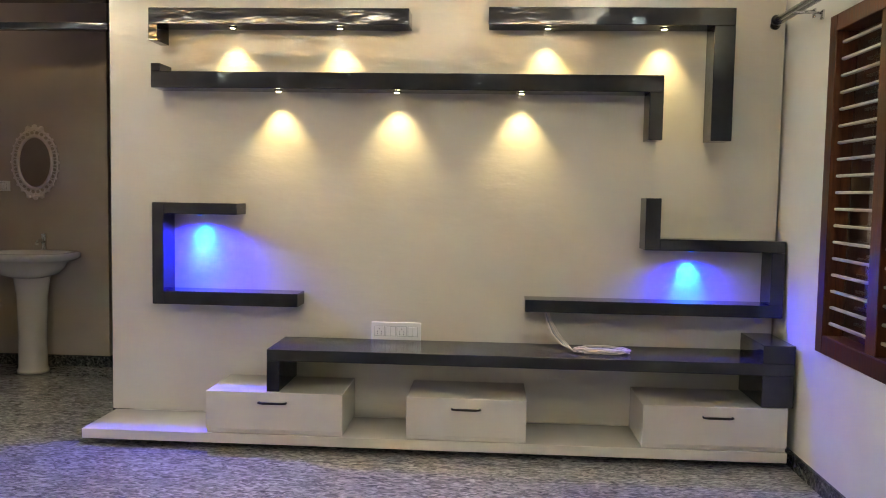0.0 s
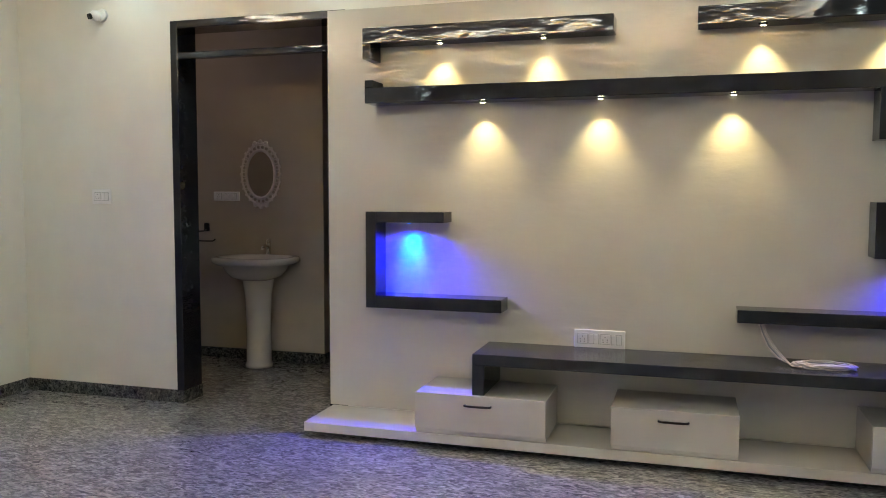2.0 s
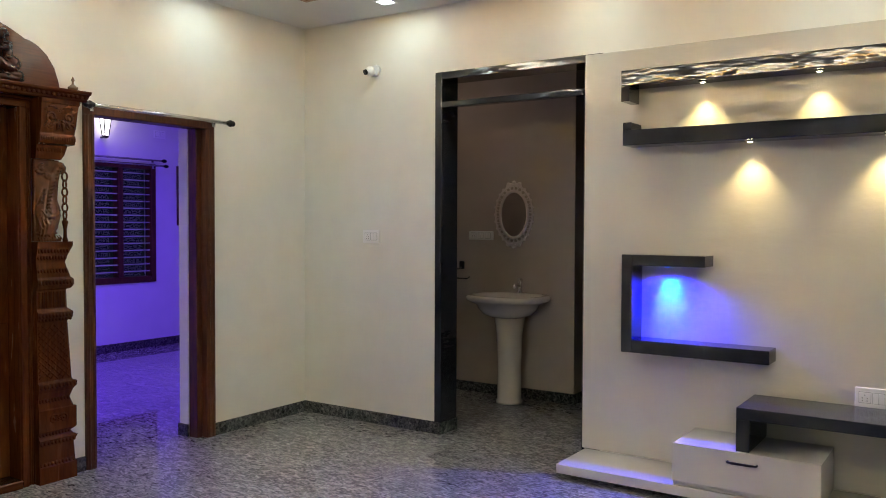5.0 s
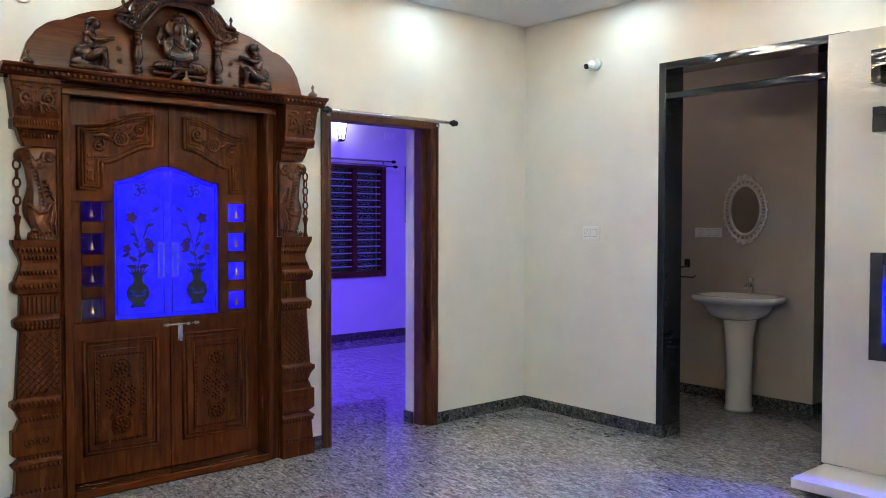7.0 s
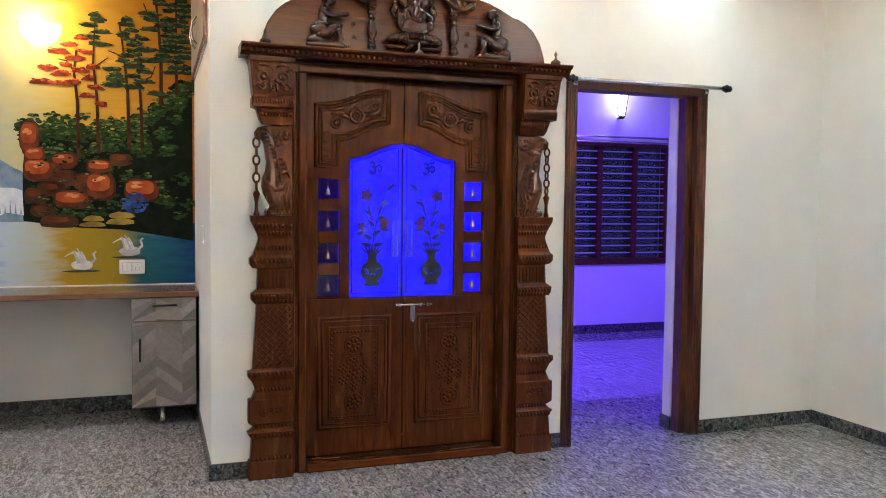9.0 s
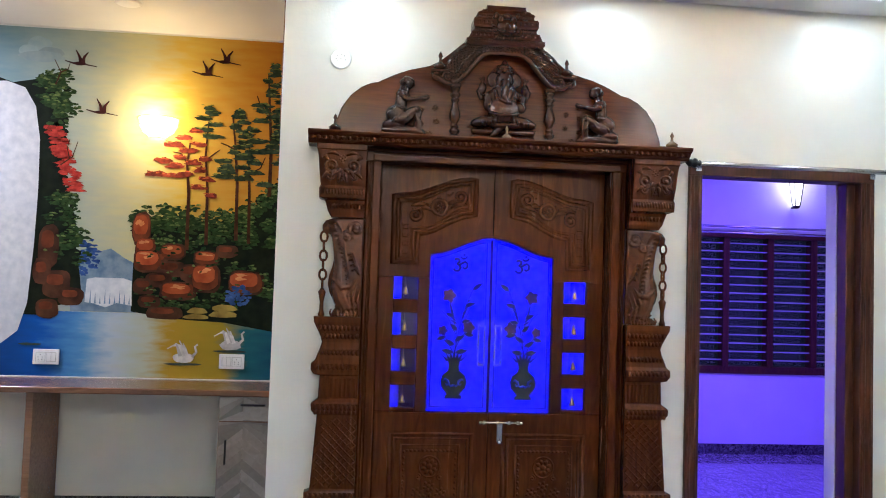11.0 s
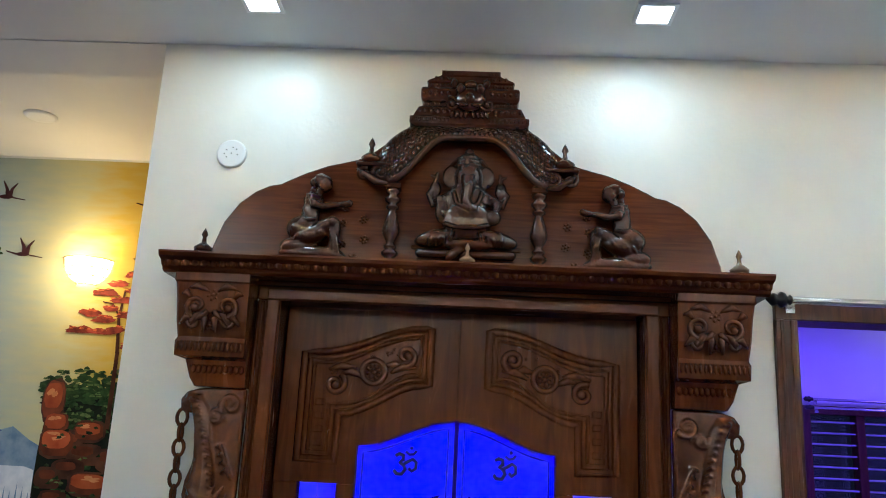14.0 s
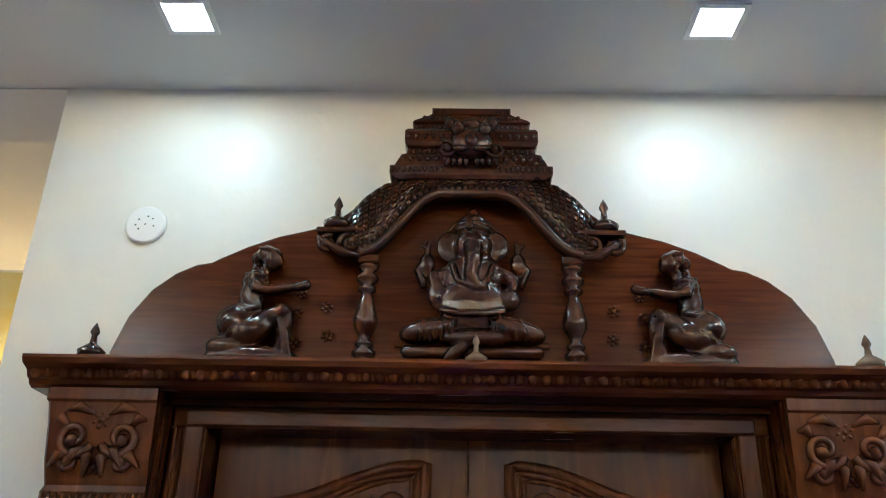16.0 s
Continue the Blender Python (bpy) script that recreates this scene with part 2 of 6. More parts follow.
def frosted(name):
    m = bpy.data.materials.new(name)
    m.use_nodes = True
    nt = m.node_tree
    out = nt.nodes["Material Output"]
    b = nt.nodes["Principled BSDF"]
    b.inputs["Base Color"].default_value, b.inputs["Roughness"].default_value = (0.10, 0.10, 0.20, 1), 0.22
    b.inputs["Specular IOR Level"].default_value = 0.2
    tr = nt.nodes.new("ShaderNodeBsdfTranslucent")
    n = nt.nodes.new("ShaderNodeTexNoise")
    n.inputs["Scale"].default_value = 3.0
    r = ramp_of(nt, [(0.3, (0.82, 0.82, 0.86)), (0.7, (0.92, 0.92, 0.95))])
    nt.links.new(n.outputs["Fac"], r.inputs["Fac"])
    nt.links.new(r.outputs["Color"], tr.inputs["Color"])
    mx = nt.nodes.new("ShaderNodeMixShader")
    mx.inputs["Fac"].default_value = 0.80
    nt.links.new(b.outputs["BSDF"], mx.inputs[1])
    nt.links.new(tr.outputs["BSDF"], mx.inputs[2])
    nt.links.new(mx.outputs["Shader"], out.inputs["Surface"])
    return m


FROST = frosted("frosted_glass")
CLEAR = glass_mat("clear_glass", (0.95, 0.97, 1.0), 0.0)

# ---------------------------------------------------------------- mesh helpers
ORIGIN = {}


def take(bm, made, smooth=False, bevel=0.0, seg=1):
    """Finish the newly made geometry in bm: shade it and round its edges."""
    faces = [f for f in made if isinstance(f, bmesh.types.BMFace)]
    if smooth:
        for f in faces:
            f.smooth = True
    if bevel:
        edges = list({e for f in faces for e in f.edges})
        bmesh.ops.bevel(bm, geom=edges, offset=bevel, segments=seg, affect="EDGES", profile=0.5)


def box(bm, x0, x1, y0, y1, z0, z1, bev=0.0):
    v = [bm.verts.new(p) for p in ((x0, y0, z0), (x1, y0, z0), (x1, y1, z0), (x0, y1, z0), (x0, y0, z1), (x1, y0, z1), (x1, y1, z1), (x0, y1, z1))]
    fs = [bm.faces.new([v[i] for i in q]) for q in ((3, 2, 1, 0), (4, 5, 6, 7), (0, 1, 5, 4), (1, 2, 6, 5), (2, 3, 7, 6), (3, 0, 4, 7))]
    take(bm, fs, bevel=bev)
    return bm


def prism(bm, pts, axis, a0, a1, bev=0.0, smooth_sides=False):
    """A flat outline pushed along an axis: (y, z) along x, (x, z) along y, (x, y) along z."""
    put = {"x": lambda p, a: (a, p[0], p[1]), "y": lambda p, a: (p[0], a, p[1]), "z": lambda p, a: (p[0], p[1], a)}[axis]
    lo = [bm.verts.new(put(p, a0)) for p in pts]
    hi = [bm.verts.new(put(p, a1)) for p in pts]
    fs = [bm.faces.new(lo), bm.faces.new(hi)]
    n = len(pts)
    for i in range(n):
        f = bm.faces.new((lo[i], lo[(i + 1) % n], hi[(i + 1) % n], hi[i]))
        f.smooth = smooth_sides
        fs.append(f)
    bmesh.ops.recalc_face_normals(bm, faces=fs)
    if bev:
        edges = list({e for f in fs[:2] for e in f.edges})
        bmesh.ops.bevel(bm, geom=edges, offset=bev, segments=1, affect="EDGES")
    return bm


def lathe(bm, prof, cx, cy, seg=16, base=0.0, squash=1.0):
    """A turned shape round an upright axis; prof: (radius, height)."""
    rings = []
    for r, z in prof:
        rings.append([bm.verts.new((cx + squash * r * math.cos(2 * math.pi * i / seg), cy + r * math.sin(2 * math.pi * i / seg), base + z)) for i in range(seg)])
    fs = []
    for a, b in zip(rings, rings[1:]):
        for i in range(seg):
            fs.append(bm.faces.new((a[i], a[(i + 1) % seg], b[(i + 1) % seg], b[i])))
    for f in fs:
        f.smooth = True
    bm.faces.new(rings[0][::-1])
    bm.faces.new(rings[-1])
    return bm


def tube(bm, pts, r, seg=8, closed=False):
    """A round bar along points; r: one radius or one for each point."""
    pts = [Vector(p) for p in pts]
    n = len(pts)
    rr = r if isinstance(r, (list, tuple)) else [r] * n
    rings, up = [], None
    for i, p in enumerate(pts):
        a = pts[(i - 1) % n] if (closed or i) else p
        b = pts[(i + 1) % n] if (closed or i < n - 1) else p
        d = (b - a).normalized()
        if up is None:
            up = d.orthogonal().normalized()
        up = (up - d * up.dot(d)).normalized()
        side = d.cross(up)
        rings.append([bm.verts.new(p + rr[i] * (up * math.cos(2 * math.pi * k / seg) + side * math.sin(2 * math.pi * k / seg))) for k in range(seg)])
    pairs = list(zip(rings, rings[1:])) + ([(rings[-1], rings[0])] if closed else [])
    for a, b in pairs:
        for k in range(seg):
            bm.faces.new((a[k], b[k], b[(k + 1) % seg], a[(k + 1) % seg])).smooth = True
    if not closed:
        bm.faces.new(rings[0])
        bm.faces.new(rings[-1][::-1])
    return bm


def ball(bm, c, r, sub=2, turn=None):
    m = Matrix.Translation(c) @ (turn or Matrix.Identity(4)) @ Matrix.Diagonal((*(r if isinstance(r, (tuple, list)) else (r, r, r)), 1))
    made = bmesh.ops.create_icosphere(bm, subdivisions=sub, radius=1, matrix=m)
    for v in made["verts"]:
        for f in v.link_faces:
            f.smooth = True
    return bm


def ring(c, r, axis="x", n=24, r2=None, a0=0.0, a1=360.0):
    out = []
    full = abs(a1 - a0) >= 360
    for i in range(n):
        a = radians(a0 + (a1 - a0) * i / (n if full else n - 1))
        u, v = r * math.cos(a), (r2 or r) * math.sin(a)
        out.append({"x": (c[0], c[1] + u, c[2] + v), "y": (c[0] + u, c[1], c[2] + v), "z": (c[0] + u, c[1] + v, c[2])}[axis])
    return out


def thing(name, at, label, category, group="", kind=""):
    ob = new(name)
    ob.location = at
    ob.empty_display_size = 0.05
    ORIGIN[ob] = Vector(at)
    return tagged(ob, label, category, group, kind)


def part(name, bm, material, parent=None, label="", at=None):
    """Link bm, built in world places, as one mesh object under a thing or a part."""
    o = ORIGIN[parent] if parent is not None else Vector(at or (0, 0, 0))
    bmesh.ops.translate(bm, verts=bm.verts, vec=-o)
    me = bpy.data.meshes.new(name)
    bm.to_mesh(me)
    bm.free()
    me.materials.append(material)
    ob = new(name, me)
    if parent is not None:
        ob.parent = parent
    else:
        ob.location = o
    ORIGIN[ob] = o
    return tagged(ob, label) if label else ob


def pieces(name, bm, material, parent):
    """Link every loose piece of bm as a part of its own."""
    bm.verts.index_update()
    seen, made = set(), []
    for v0 in bm.verts:
        if v0 in seen:
            continue
        seen.add(v0)
        stack, group = [v0], []
        while stack:
            v = stack.pop()
            group.append(v)
            for e in v.link_edges:
                w = e.other_vert(v)
                if w not in seen:
                    seen.add(w)
                    stack.append(w)
        one = bmesh.new()
        twin = {v: one.verts.new(v.co) for v in group}
        for f in {f for v in group for f in v.link_faces}:
            one.faces.new([twin[v] for v in f.verts]).smooth = f.smooth
        made.append(part(name, one, material, parent))
    bm.free()
    return made


def setting(name, bm, material, label, category, at=(0, 0, 0)):
    return tagged(part(name, bm, material, None, "", at), label, category, "", "structure")


def B(*boxes, bev=0.0):
    bm = bmesh.new()
    for b in boxes:
        box(bm, *b, bev=bev)
    return bm


# ---------------------------------------------------------------- structure
EAST, SOUTH, MUR, FAR = 5.95, -7.2, -1.62, -3.72
H = 3.30
setting("floor", B((-4.0, 6.2, SOUTH - 0.2, 4.2, -0.10, 0.0)), FLOOR, "polished grey speckled granite floor with dark flecks", "floor")
# north wall with the passage opening
setting("wall_north", B((-0.2, 1.2, 0, 0.2, 0, H), (2.40, 6.15, 0, 0.2, 0, H), (1.2, 2.40, 0, 0.2, 2.447, H)), PAINT, "off-white painted wall behind the television unit", "wall")
# west wall with the bedroom door and the shrine door
setting("wall_west", B((-0.2, 0, -0.885, 0.0, 0, H), (-0.2, 0, -1.83, -0.885, 2.12, H), (-0.2, 0, -2.11, -1.83, 0, H),
                       (-0.2, 0, -3.37, -2.11, 2.10, H), (-0.2, 0, -3.75, -3.37, 0, H)), PAINT, "off-white painted wall around the carved shrine door", "wall")
setting("wall_recess_side", B((-1.62, -0.2, -3.77, -3.62, 0, H), (-0.2, 0.0, -3.77, -3.75, 0, H)), PAINT, "off-white side wall of the dining recess", "wall")
setting("wall_recess", B((MUR - 0.2, MUR, SOUTH, -3.62, 0, H)), PAINT, "off-white recess wall under the painted mural", "wall")
E_Y0, E_Y1, E_Z0, E_Z1 = -2.35, -0.64, 0.64, 2.16
setting("wall_east", B((EAST, EAST + 0.2, E_Y1, 0, 0, H), (EAST, EAST + 0.2, SOUTH, E_Y0, 0, H), (EAST, EAST + 0.2, E_Y0, E_Y1, 0, E_Z0), (EAST, EAST + 0.2, E_Y0, E_Y1, E_Z1, H)),
        PAINT, "off-white painted wall with a shuttered window", "wall")
setting("wall_south", B((MUR, EAST, SOUTH - 0.2, SOUTH, 0, H)), PAINT, "plain off-white wall closing the living room", "wall")
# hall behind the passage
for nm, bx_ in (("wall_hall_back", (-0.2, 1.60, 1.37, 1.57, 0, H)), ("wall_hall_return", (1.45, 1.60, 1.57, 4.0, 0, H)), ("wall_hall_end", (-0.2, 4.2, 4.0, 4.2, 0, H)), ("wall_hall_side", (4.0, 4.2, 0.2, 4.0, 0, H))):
    setting(nm, B(bx_), HALLP, "beige wash area wall, toned down for dim light", "wall")
# unseen lining added over the wall's back, so the oval mirror reflects dark
setting("wall_hall_front", B((0.0, 1.195, 0.201, 0.215, 0, 2.85), (2.405, 4.0, 0.201, 0.215, 0, 2.85)), HALLP, "beige wash area wall, toned down for dim light", "wall")
setting("wall_bedroom", B((FAR - 0.2, FAR, -2.2, -0.305, 0, H), (FAR - 0.2, FAR, 1.455, 3.4, 0, H), (FAR - 0.2, FAR, -0.305, 1.455, 0, 0.755), (FAR - 0.2, FAR, -0.305, 1.455, 2.11, H)),
        BEDP, "white bedroom window wall washed in blue light", "wall")
for nm, bx_ in (("wall_bedroom_south", (FAR, -0.2, -2.05, -1.92, 0, H)), ("wall_bedroom_north", (FAR, -0.2, 3.2, 3.4, 0, H)), ("wall_bedroom_east", (-0.2, -0.001, 0.2, 1.37, 0, H)), ("wall_bedroom_corner", (-0.2, -0.001, 1.57, 3.2, 0, H))):
    setting(nm, B(bx_), BEDP, "white bedroom wall washed in blue light", "wall")
setting("wall_reveal", B((-0.2, -0.1125, -1.004, -0.8852, 0, 2.119)), PAINT, "white door reveal beside the bedroom frame", "wall")
setting("wall_shrine", B((-1.4, -1.3, -3.62, -2.05, 0, H)), BEDP, "white inner wall of the shrine room", "wall")
setting("wall_shrine_side", B((-1.299, -0.2, -3.62, -3.55, 0, 2.499)), BEDP, "white side wall inside the shrine room", "wall")
# ceilings
TX0, TX1, TY0, TY1 = 0.54, 5.40, -4.70, -0.56
setting("ceiling_border", B((0, TX0, SOUTH, 0, CEIL, CEIL + 0.06), (TX1, EAST, SOUTH, 0, CEIL, CEIL + 0.06), (TX0, TX1, TY1, 0, CEIL, CEIL + 0.06), (TX0, TX1, SOUTH, TY0, CEIL, CEIL + 0.06)),
        CEILP, "white plaster false ceiling border", "ceiling")
setting("ceiling_tray", B((TX0 - 0.3, TX1 + 0.3, TY0 - 0.3, TY1 + 0.3, TRAY, TRAY + 0.06), (TX0 - 0.3, TX0 - 0.25, TY0 - 0.3, TY1 + 0.3, CEIL + 0.06, TRAY), (TX1 + 0.25, TX1 + 0.3, TY0 - 0.3, TY1 + 0.3, CEIL + 0.06, TRAY),
        (TX0 - 0.25, TX1 + 0.25, TY0 - 0.3, TY0 - 0.25, CEIL + 0.06, TRAY), (TX0 - 0.25, TX1 + 0.25, TY1 + 0.25, TY1 + 0.3, CEIL + 0.06, TRAY)), CEILP, "raised white ceiling tray with a hidden warm light", "ceiling")
setting("ceiling_trim", B((TX0, TX0 + 0.03, TY0, TY1, CEIL - 0.004, CEIL + 0.075), (TX1 - 0.03, TX1, TY0, TY1, CEIL - 0.004, CEIL + 0.075),
        (TX0 + 0.03, TX1 - 0.03, TY1 - 0.03, TY1, CEIL - 0.004, CEIL + 0.075), (TX0 + 0.03, TX1 - 0.03, TY0, TY0 + 0.03, CEIL - 0.004, CEIL + 0.075)), HONEY, "honey-brown wooden trim round the ceiling tray", "trim")
setting("cove_strip", B((TX0 - 0.249, TX0 - 0.235, TY0, TY1, CEIL + 0.085, CEIL + 0.145), (TX1 + 0.235, TX1 + 0.249, TY0, TY1, CEIL + 0.085, CEIL + 0.145),
        (TX0, TX1, TY1 + 0.235, TY1 + 0.249, CEIL + 0.085, CEIL + 0.145), (TX0, TX1, TY0 - 0.249, TY0 - 0.235, CEIL + 0.085, CEIL + 0.145)), COVE, "warm light strip hidden in the ceiling cove", "light strip")
setting("ceiling_recess", B((MUR, -0.256, SOUTH, -3.62, 3.06, 3.12)), CEILP, "cream ceiling of the dining recess", "ceiling")
setting("ceiling_beam", B((-0.255, -0.001, SOUTH, -3.771, CEIL - 0.003, 3.12)), CEILP, "white soffit beam over the recess opening", "beam")
setting("ceiling_hall", B((-0.2, 4.2, 0.2, 4.2, 2.85, 2.9)), CEILP, "plain hall ceiling", "ceiling")
setting("ceiling_bedroom", B((FAR, -0.2, -2.05, 3.4, 2.9, 2.95)), BEDP, "white bedroom ceiling", "ceiling")
setting("ceiling_shrine", B((-1.4, -0.2, -3.62, -2.05, 2.5, 2.55)), BEDP, "white shrine ceiling", "ceiling")
# granite skirting
SK = 0.083
setting("baseboard", B((0, 0.012, -0.885, 0, 0, SK), (0.012, 1.2, -0.012, 0, 0, SK), (1.2, 1.252, -0.012, 0.2, 0, SK), (0, 0.012, -1.945, -1.83, 0, SK), (0, 0.012, -3.75, -3.59, 0, SK),
        (-1.62, 0.012, -3.782, -3.77, 0, SK), (0.0, 0.012, -3.77, -3.75, 0, SK), (MUR, MUR + 0.012, SOUTH, -3.782, 0, SK + 0.02), (EAST - 0.012, EAST, SOUTH, 0, 0, SK),
        (-0.2, 1.612, 1.358, 1.37, 0, SK), (1.60, 1.612, 1.37, 4.0, 0, SK), (FAR, FAR + 0.012, -1.92, 3.2, 0, SK + 0.01), (-0.212, -0.1125, -1.014, -0.8855, 0, SK), bev=0.0015), SKIRT, "dark speckled granite skirting", "baseboard")

# passage portal
portal = thing("door_frame", (1.22, 0, 0), "charcoal gloss passage frame with a glazed-width transom", "door frame", "", "structure")
part("jamb", B((1.2, 1.252, -0.012, 0.19, SK, 2.447), bev=0.002), DARK, portal)
part("jamb", B((2.27, 2.40, 0.02, 0.19, 0, 2.40), bev=0.002), DARK, portal)
part("head", B((1.252, 2.40, -0.012, 0.19, 2.40, 2.447), bev=0.002), DARK, portal)
part("transom", B((1.252, 2.27, -0.008, 0.05, 2.211, 2.25), bev=0.002), DARK, portal)

# bedroom door frame
bdoor = thing("door_frame", (0, -1.36, 0), "dark stained wooden bedroom door frame", "door frame", "", "structure")
for y0, y1 in ((-1.83, -1.765), (-0.955, -0.885)):
    bm = B((-0.10, 0.02, y0, y1, 0, 2.05), bev=0.003)
    box(bm, 0.0205, 0.026, y0 + 0.012, y0 + 0.024, 0, 2.05, bev=0.002)
    box(bm, 0.0205, 0.026, y1 - 0.024, y1 - 0.012, 0, 2.05, bev=0.002)
    part("jamb", bm, FRAMEW, bdoor)
part("jamb_stop", B((-0.11, -0.03, -1.0, -0.9555, 0, 2.05), bev=0.003), FRAMEW, bdoor)
part("head", B((-0.10, 0.02, -1.83, -0.885, 2.05, 2.12), bev=0.003), FRAMEW, bdoor)

# ---------------------------------------------------------------- television unit
setting("wall_cladding", B((2.305, EAST - 0.012, -0.05, -0.001, 0.088, 2.435), bev=0.002), PANEL, "cream gloss laminate cladding behind the television shelves", "wall panel")
plat = thing("tv_platform", (4.1, -0.25, 0.035), "long low white gloss platform under the drawers", "platform")
part("platform_board", B((2.325, 5.905, -0.445, -0.0505, 0.036, 0.087), bev=0.002), WHITE, plat)
# black block added in place of the shadow gap under the board
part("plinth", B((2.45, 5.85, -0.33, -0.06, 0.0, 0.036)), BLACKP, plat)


def drawer_unit(x0, x1, h0, h1):
    d = thing("drawer_unit", ((x0 + x1) / 2, -0.25, 0.088), "white gloss drawer unit with a black bar handle", "drawer unit", "drawers of the television unit")
    part("body", B((x0, x1, -0.428, -0.0505, 0.0875, 0.305), bev=0.0015), WHITE, d)
    f = part("drawer_front", B((x0, x1, -0.447, -0.4295, 0.112, 0.308), bev=0.0015), WHITE, d)
    bm = bmesh.new()
    tube(bm, [(h0, -0.448, 0.257), (h0, -0.466, 0.257), (h0 + 0.01, -0.472, 0.257), (h1 - 0.01, -0.472, 0.257), (h1, -0.466, 0.257), (h1, -0.448, 0.257)], 0.0055, 8)
    box(bm, h0 + 0.018, h1 - 0.018, -0.479, -0.466, 0.2515, 0.2625, bev=0.002)
    part("handle", bm, BLACK, f, "black bar handle")


drawer_unit(2.983, 3.688, 3.262, 3.402)
drawer_unit(4.017, 4.622, 4.249, 4.389)
drawer_unit(5.198, 5.900, 5.491, 5.633)

D0, D1 = -0.21, -0.0495


def shelf(name, pieces, label, depth=(D0, D1)):
    s = thing(name, (pieces[0][0], -0.13, pieces[0][2]), label, "shelf", "floating shelves of the television unit")
    for x0, x1, z0, z1, nm, *d in pieces:
        y0, y1 = d[0] if d else depth
        part(nm, B((x0, x1, y0, y1, z0, z1), bev=0.002), SATIN if nm == "bench_top" else DARK, s)
    return s


def downlight(parent, x, z, lens, label):
    bm = bmesh.new()
    lathe(bm, [(0.013, 0.0), (0.022, -0.001), (0.023, -0.004), (0.014, -0.006)], x, -0.125, 16, z)
    rim = part("downlight", bm, STEEL, parent, "small round recessed downlight")
    bm = bmesh.new()
    lathe(bm, [(0.012, -0.0045), (0.013, -0.0075)], x, -0.125, 14, z)
    part("lens", bm, lens, rim, label)


s1 = shelf("wall_shelf", [(2.592, 3.978, 2.205, 2.289, "board"), (2.592, 2.640, 2.118, 2.2045, "end_block")], "charcoal gloss floating shelf with two lit downlights")
s2 = shelf("wall_shelf", [(4.39, 5.64, 2.210, 2.298, "board"), (5.535, 5.64, 1.628, 2.2095, "drop_arm")], "charcoal gloss shelf bar bent down at its end")
s3 = shelf("wall_shelf", [(2.604, 5.292, 1.872, 1.958, "board"), (2.604, 2.654, 1.9585, 2.000, "end_block"), (5.222, 5.292, 1.628, 1.8715, "drop_arm")], "long charcoal gloss shelf bar with three lit downlights")
s4 = shelf("wall_niche", [(2.606, 2.668, 0.714, 1.263, "side"), (2.6685, 3.070, 1.203, 1.263, "top_board"), (2.6685, 3.400, 0.714, 0.786, "bottom_board")], "charcoal gloss open niche lit blue from above")
s5 = shelf("wall_niche", [(5.222, 5.300, 1.060, 1.330, "upstand"), (5.3005, 5.936, 1.060, 1.120, "top_board"), (5.868, 5.936, 0.787, 1.0595, "side"), (4.612, 5.936, 0.722, 0.7865, "bottom_board")], "charcoal gloss shelf niche lit blue from above")
s6 = shelf("tv_bench", [(3.295, 5.930, 0.468, 0.527, "bench_top"), (3.295, 3.360, 0.3085, 0.4675, "leg"), (5.775, 5.930, 0.3085, 0.4675, "leg"), (5.775, 5.930, 0.5275, 0.618, "end_block")], "long charcoal gloss media bench on the drawers", (-0.43, -0.0495))
for sx, sz in TOP_SPOTS[:2]:
    downlight(s1, sx, 2.2045, LEDW, "lit warm lens")
for sx, sz in TOP_SPOTS[2:]:
    downlight(s2, sx, 2.2095, LEDW, "lit warm lens")
for sx, sz in LOW_SPOTS:
    downlight(s3, sx, 1.8715, LEDW, "lit warm lens")
downlight(s4, 2.84, 1.2025, LEDB, "lit blue lens")
downlight(s5, 5.48, 1.0595, LEDB, "lit blue lens")

# ---------------------------------------------------------------- carved shrine door
YC = -2.755


def mirror_y(y):
    return 2 * YC - y


def rosette(bm, x, y, z, r, petals=6, centre=0.38, squash=0.5):
    ball(bm, (x, y, z), (r * centre * squash * 1.4, r * centre, r * centre), 1)
    for k in range(petals):
        a = 2 * math.pi * k / petals + 0.3
        c = (x, y + 0.66 * r * math.cos(a), z + 0.66 * r * math.sin(a))
        ball(bm, c, (r * 0.42 * squash, r * 0.36, r * 0.27), 1, Matrix.Rotation(a, 4, "X"))


def scroll(bm, x, y, z, r, side, turns=1.4, thick=0.006, start=90.0):
    """A flat carved spiral in the plane of the door."""
    pts, rr = [], []
    n = 22
    for k in range(n):
        u = k / (n - 1)
        a = radians(start) + side * u * turns * 2 * math.pi
        q = r * (1 - 0.82 * u)
        pts.append((x, y + q * math.cos(a), z + q * math.sin(a)))
        rr.append(thick * (1.0 - 0.35 * u))
    tube(bm, pts, rr, 6)
    ball(bm, pts[-1], thick * 1.6, 1)


def arch_z(y):
    """The lower edge of the wood above the panes."""
    u = min(1.0, max(0.0, 1 - abs(y - YC) / 0.305))
    return 1.632 + 0.084 * (1 - math.cos(math.pi * u)) / 2


def fuse(ob, voxel=0.0042):
    """Blend the overlapping lumps of a carving into one skin."""
    m = ob.modifiers.new("fuse", "REMESH")
    m.mode, m.voxel_size, m.use_smooth_shade = "VOXEL", voxel, True


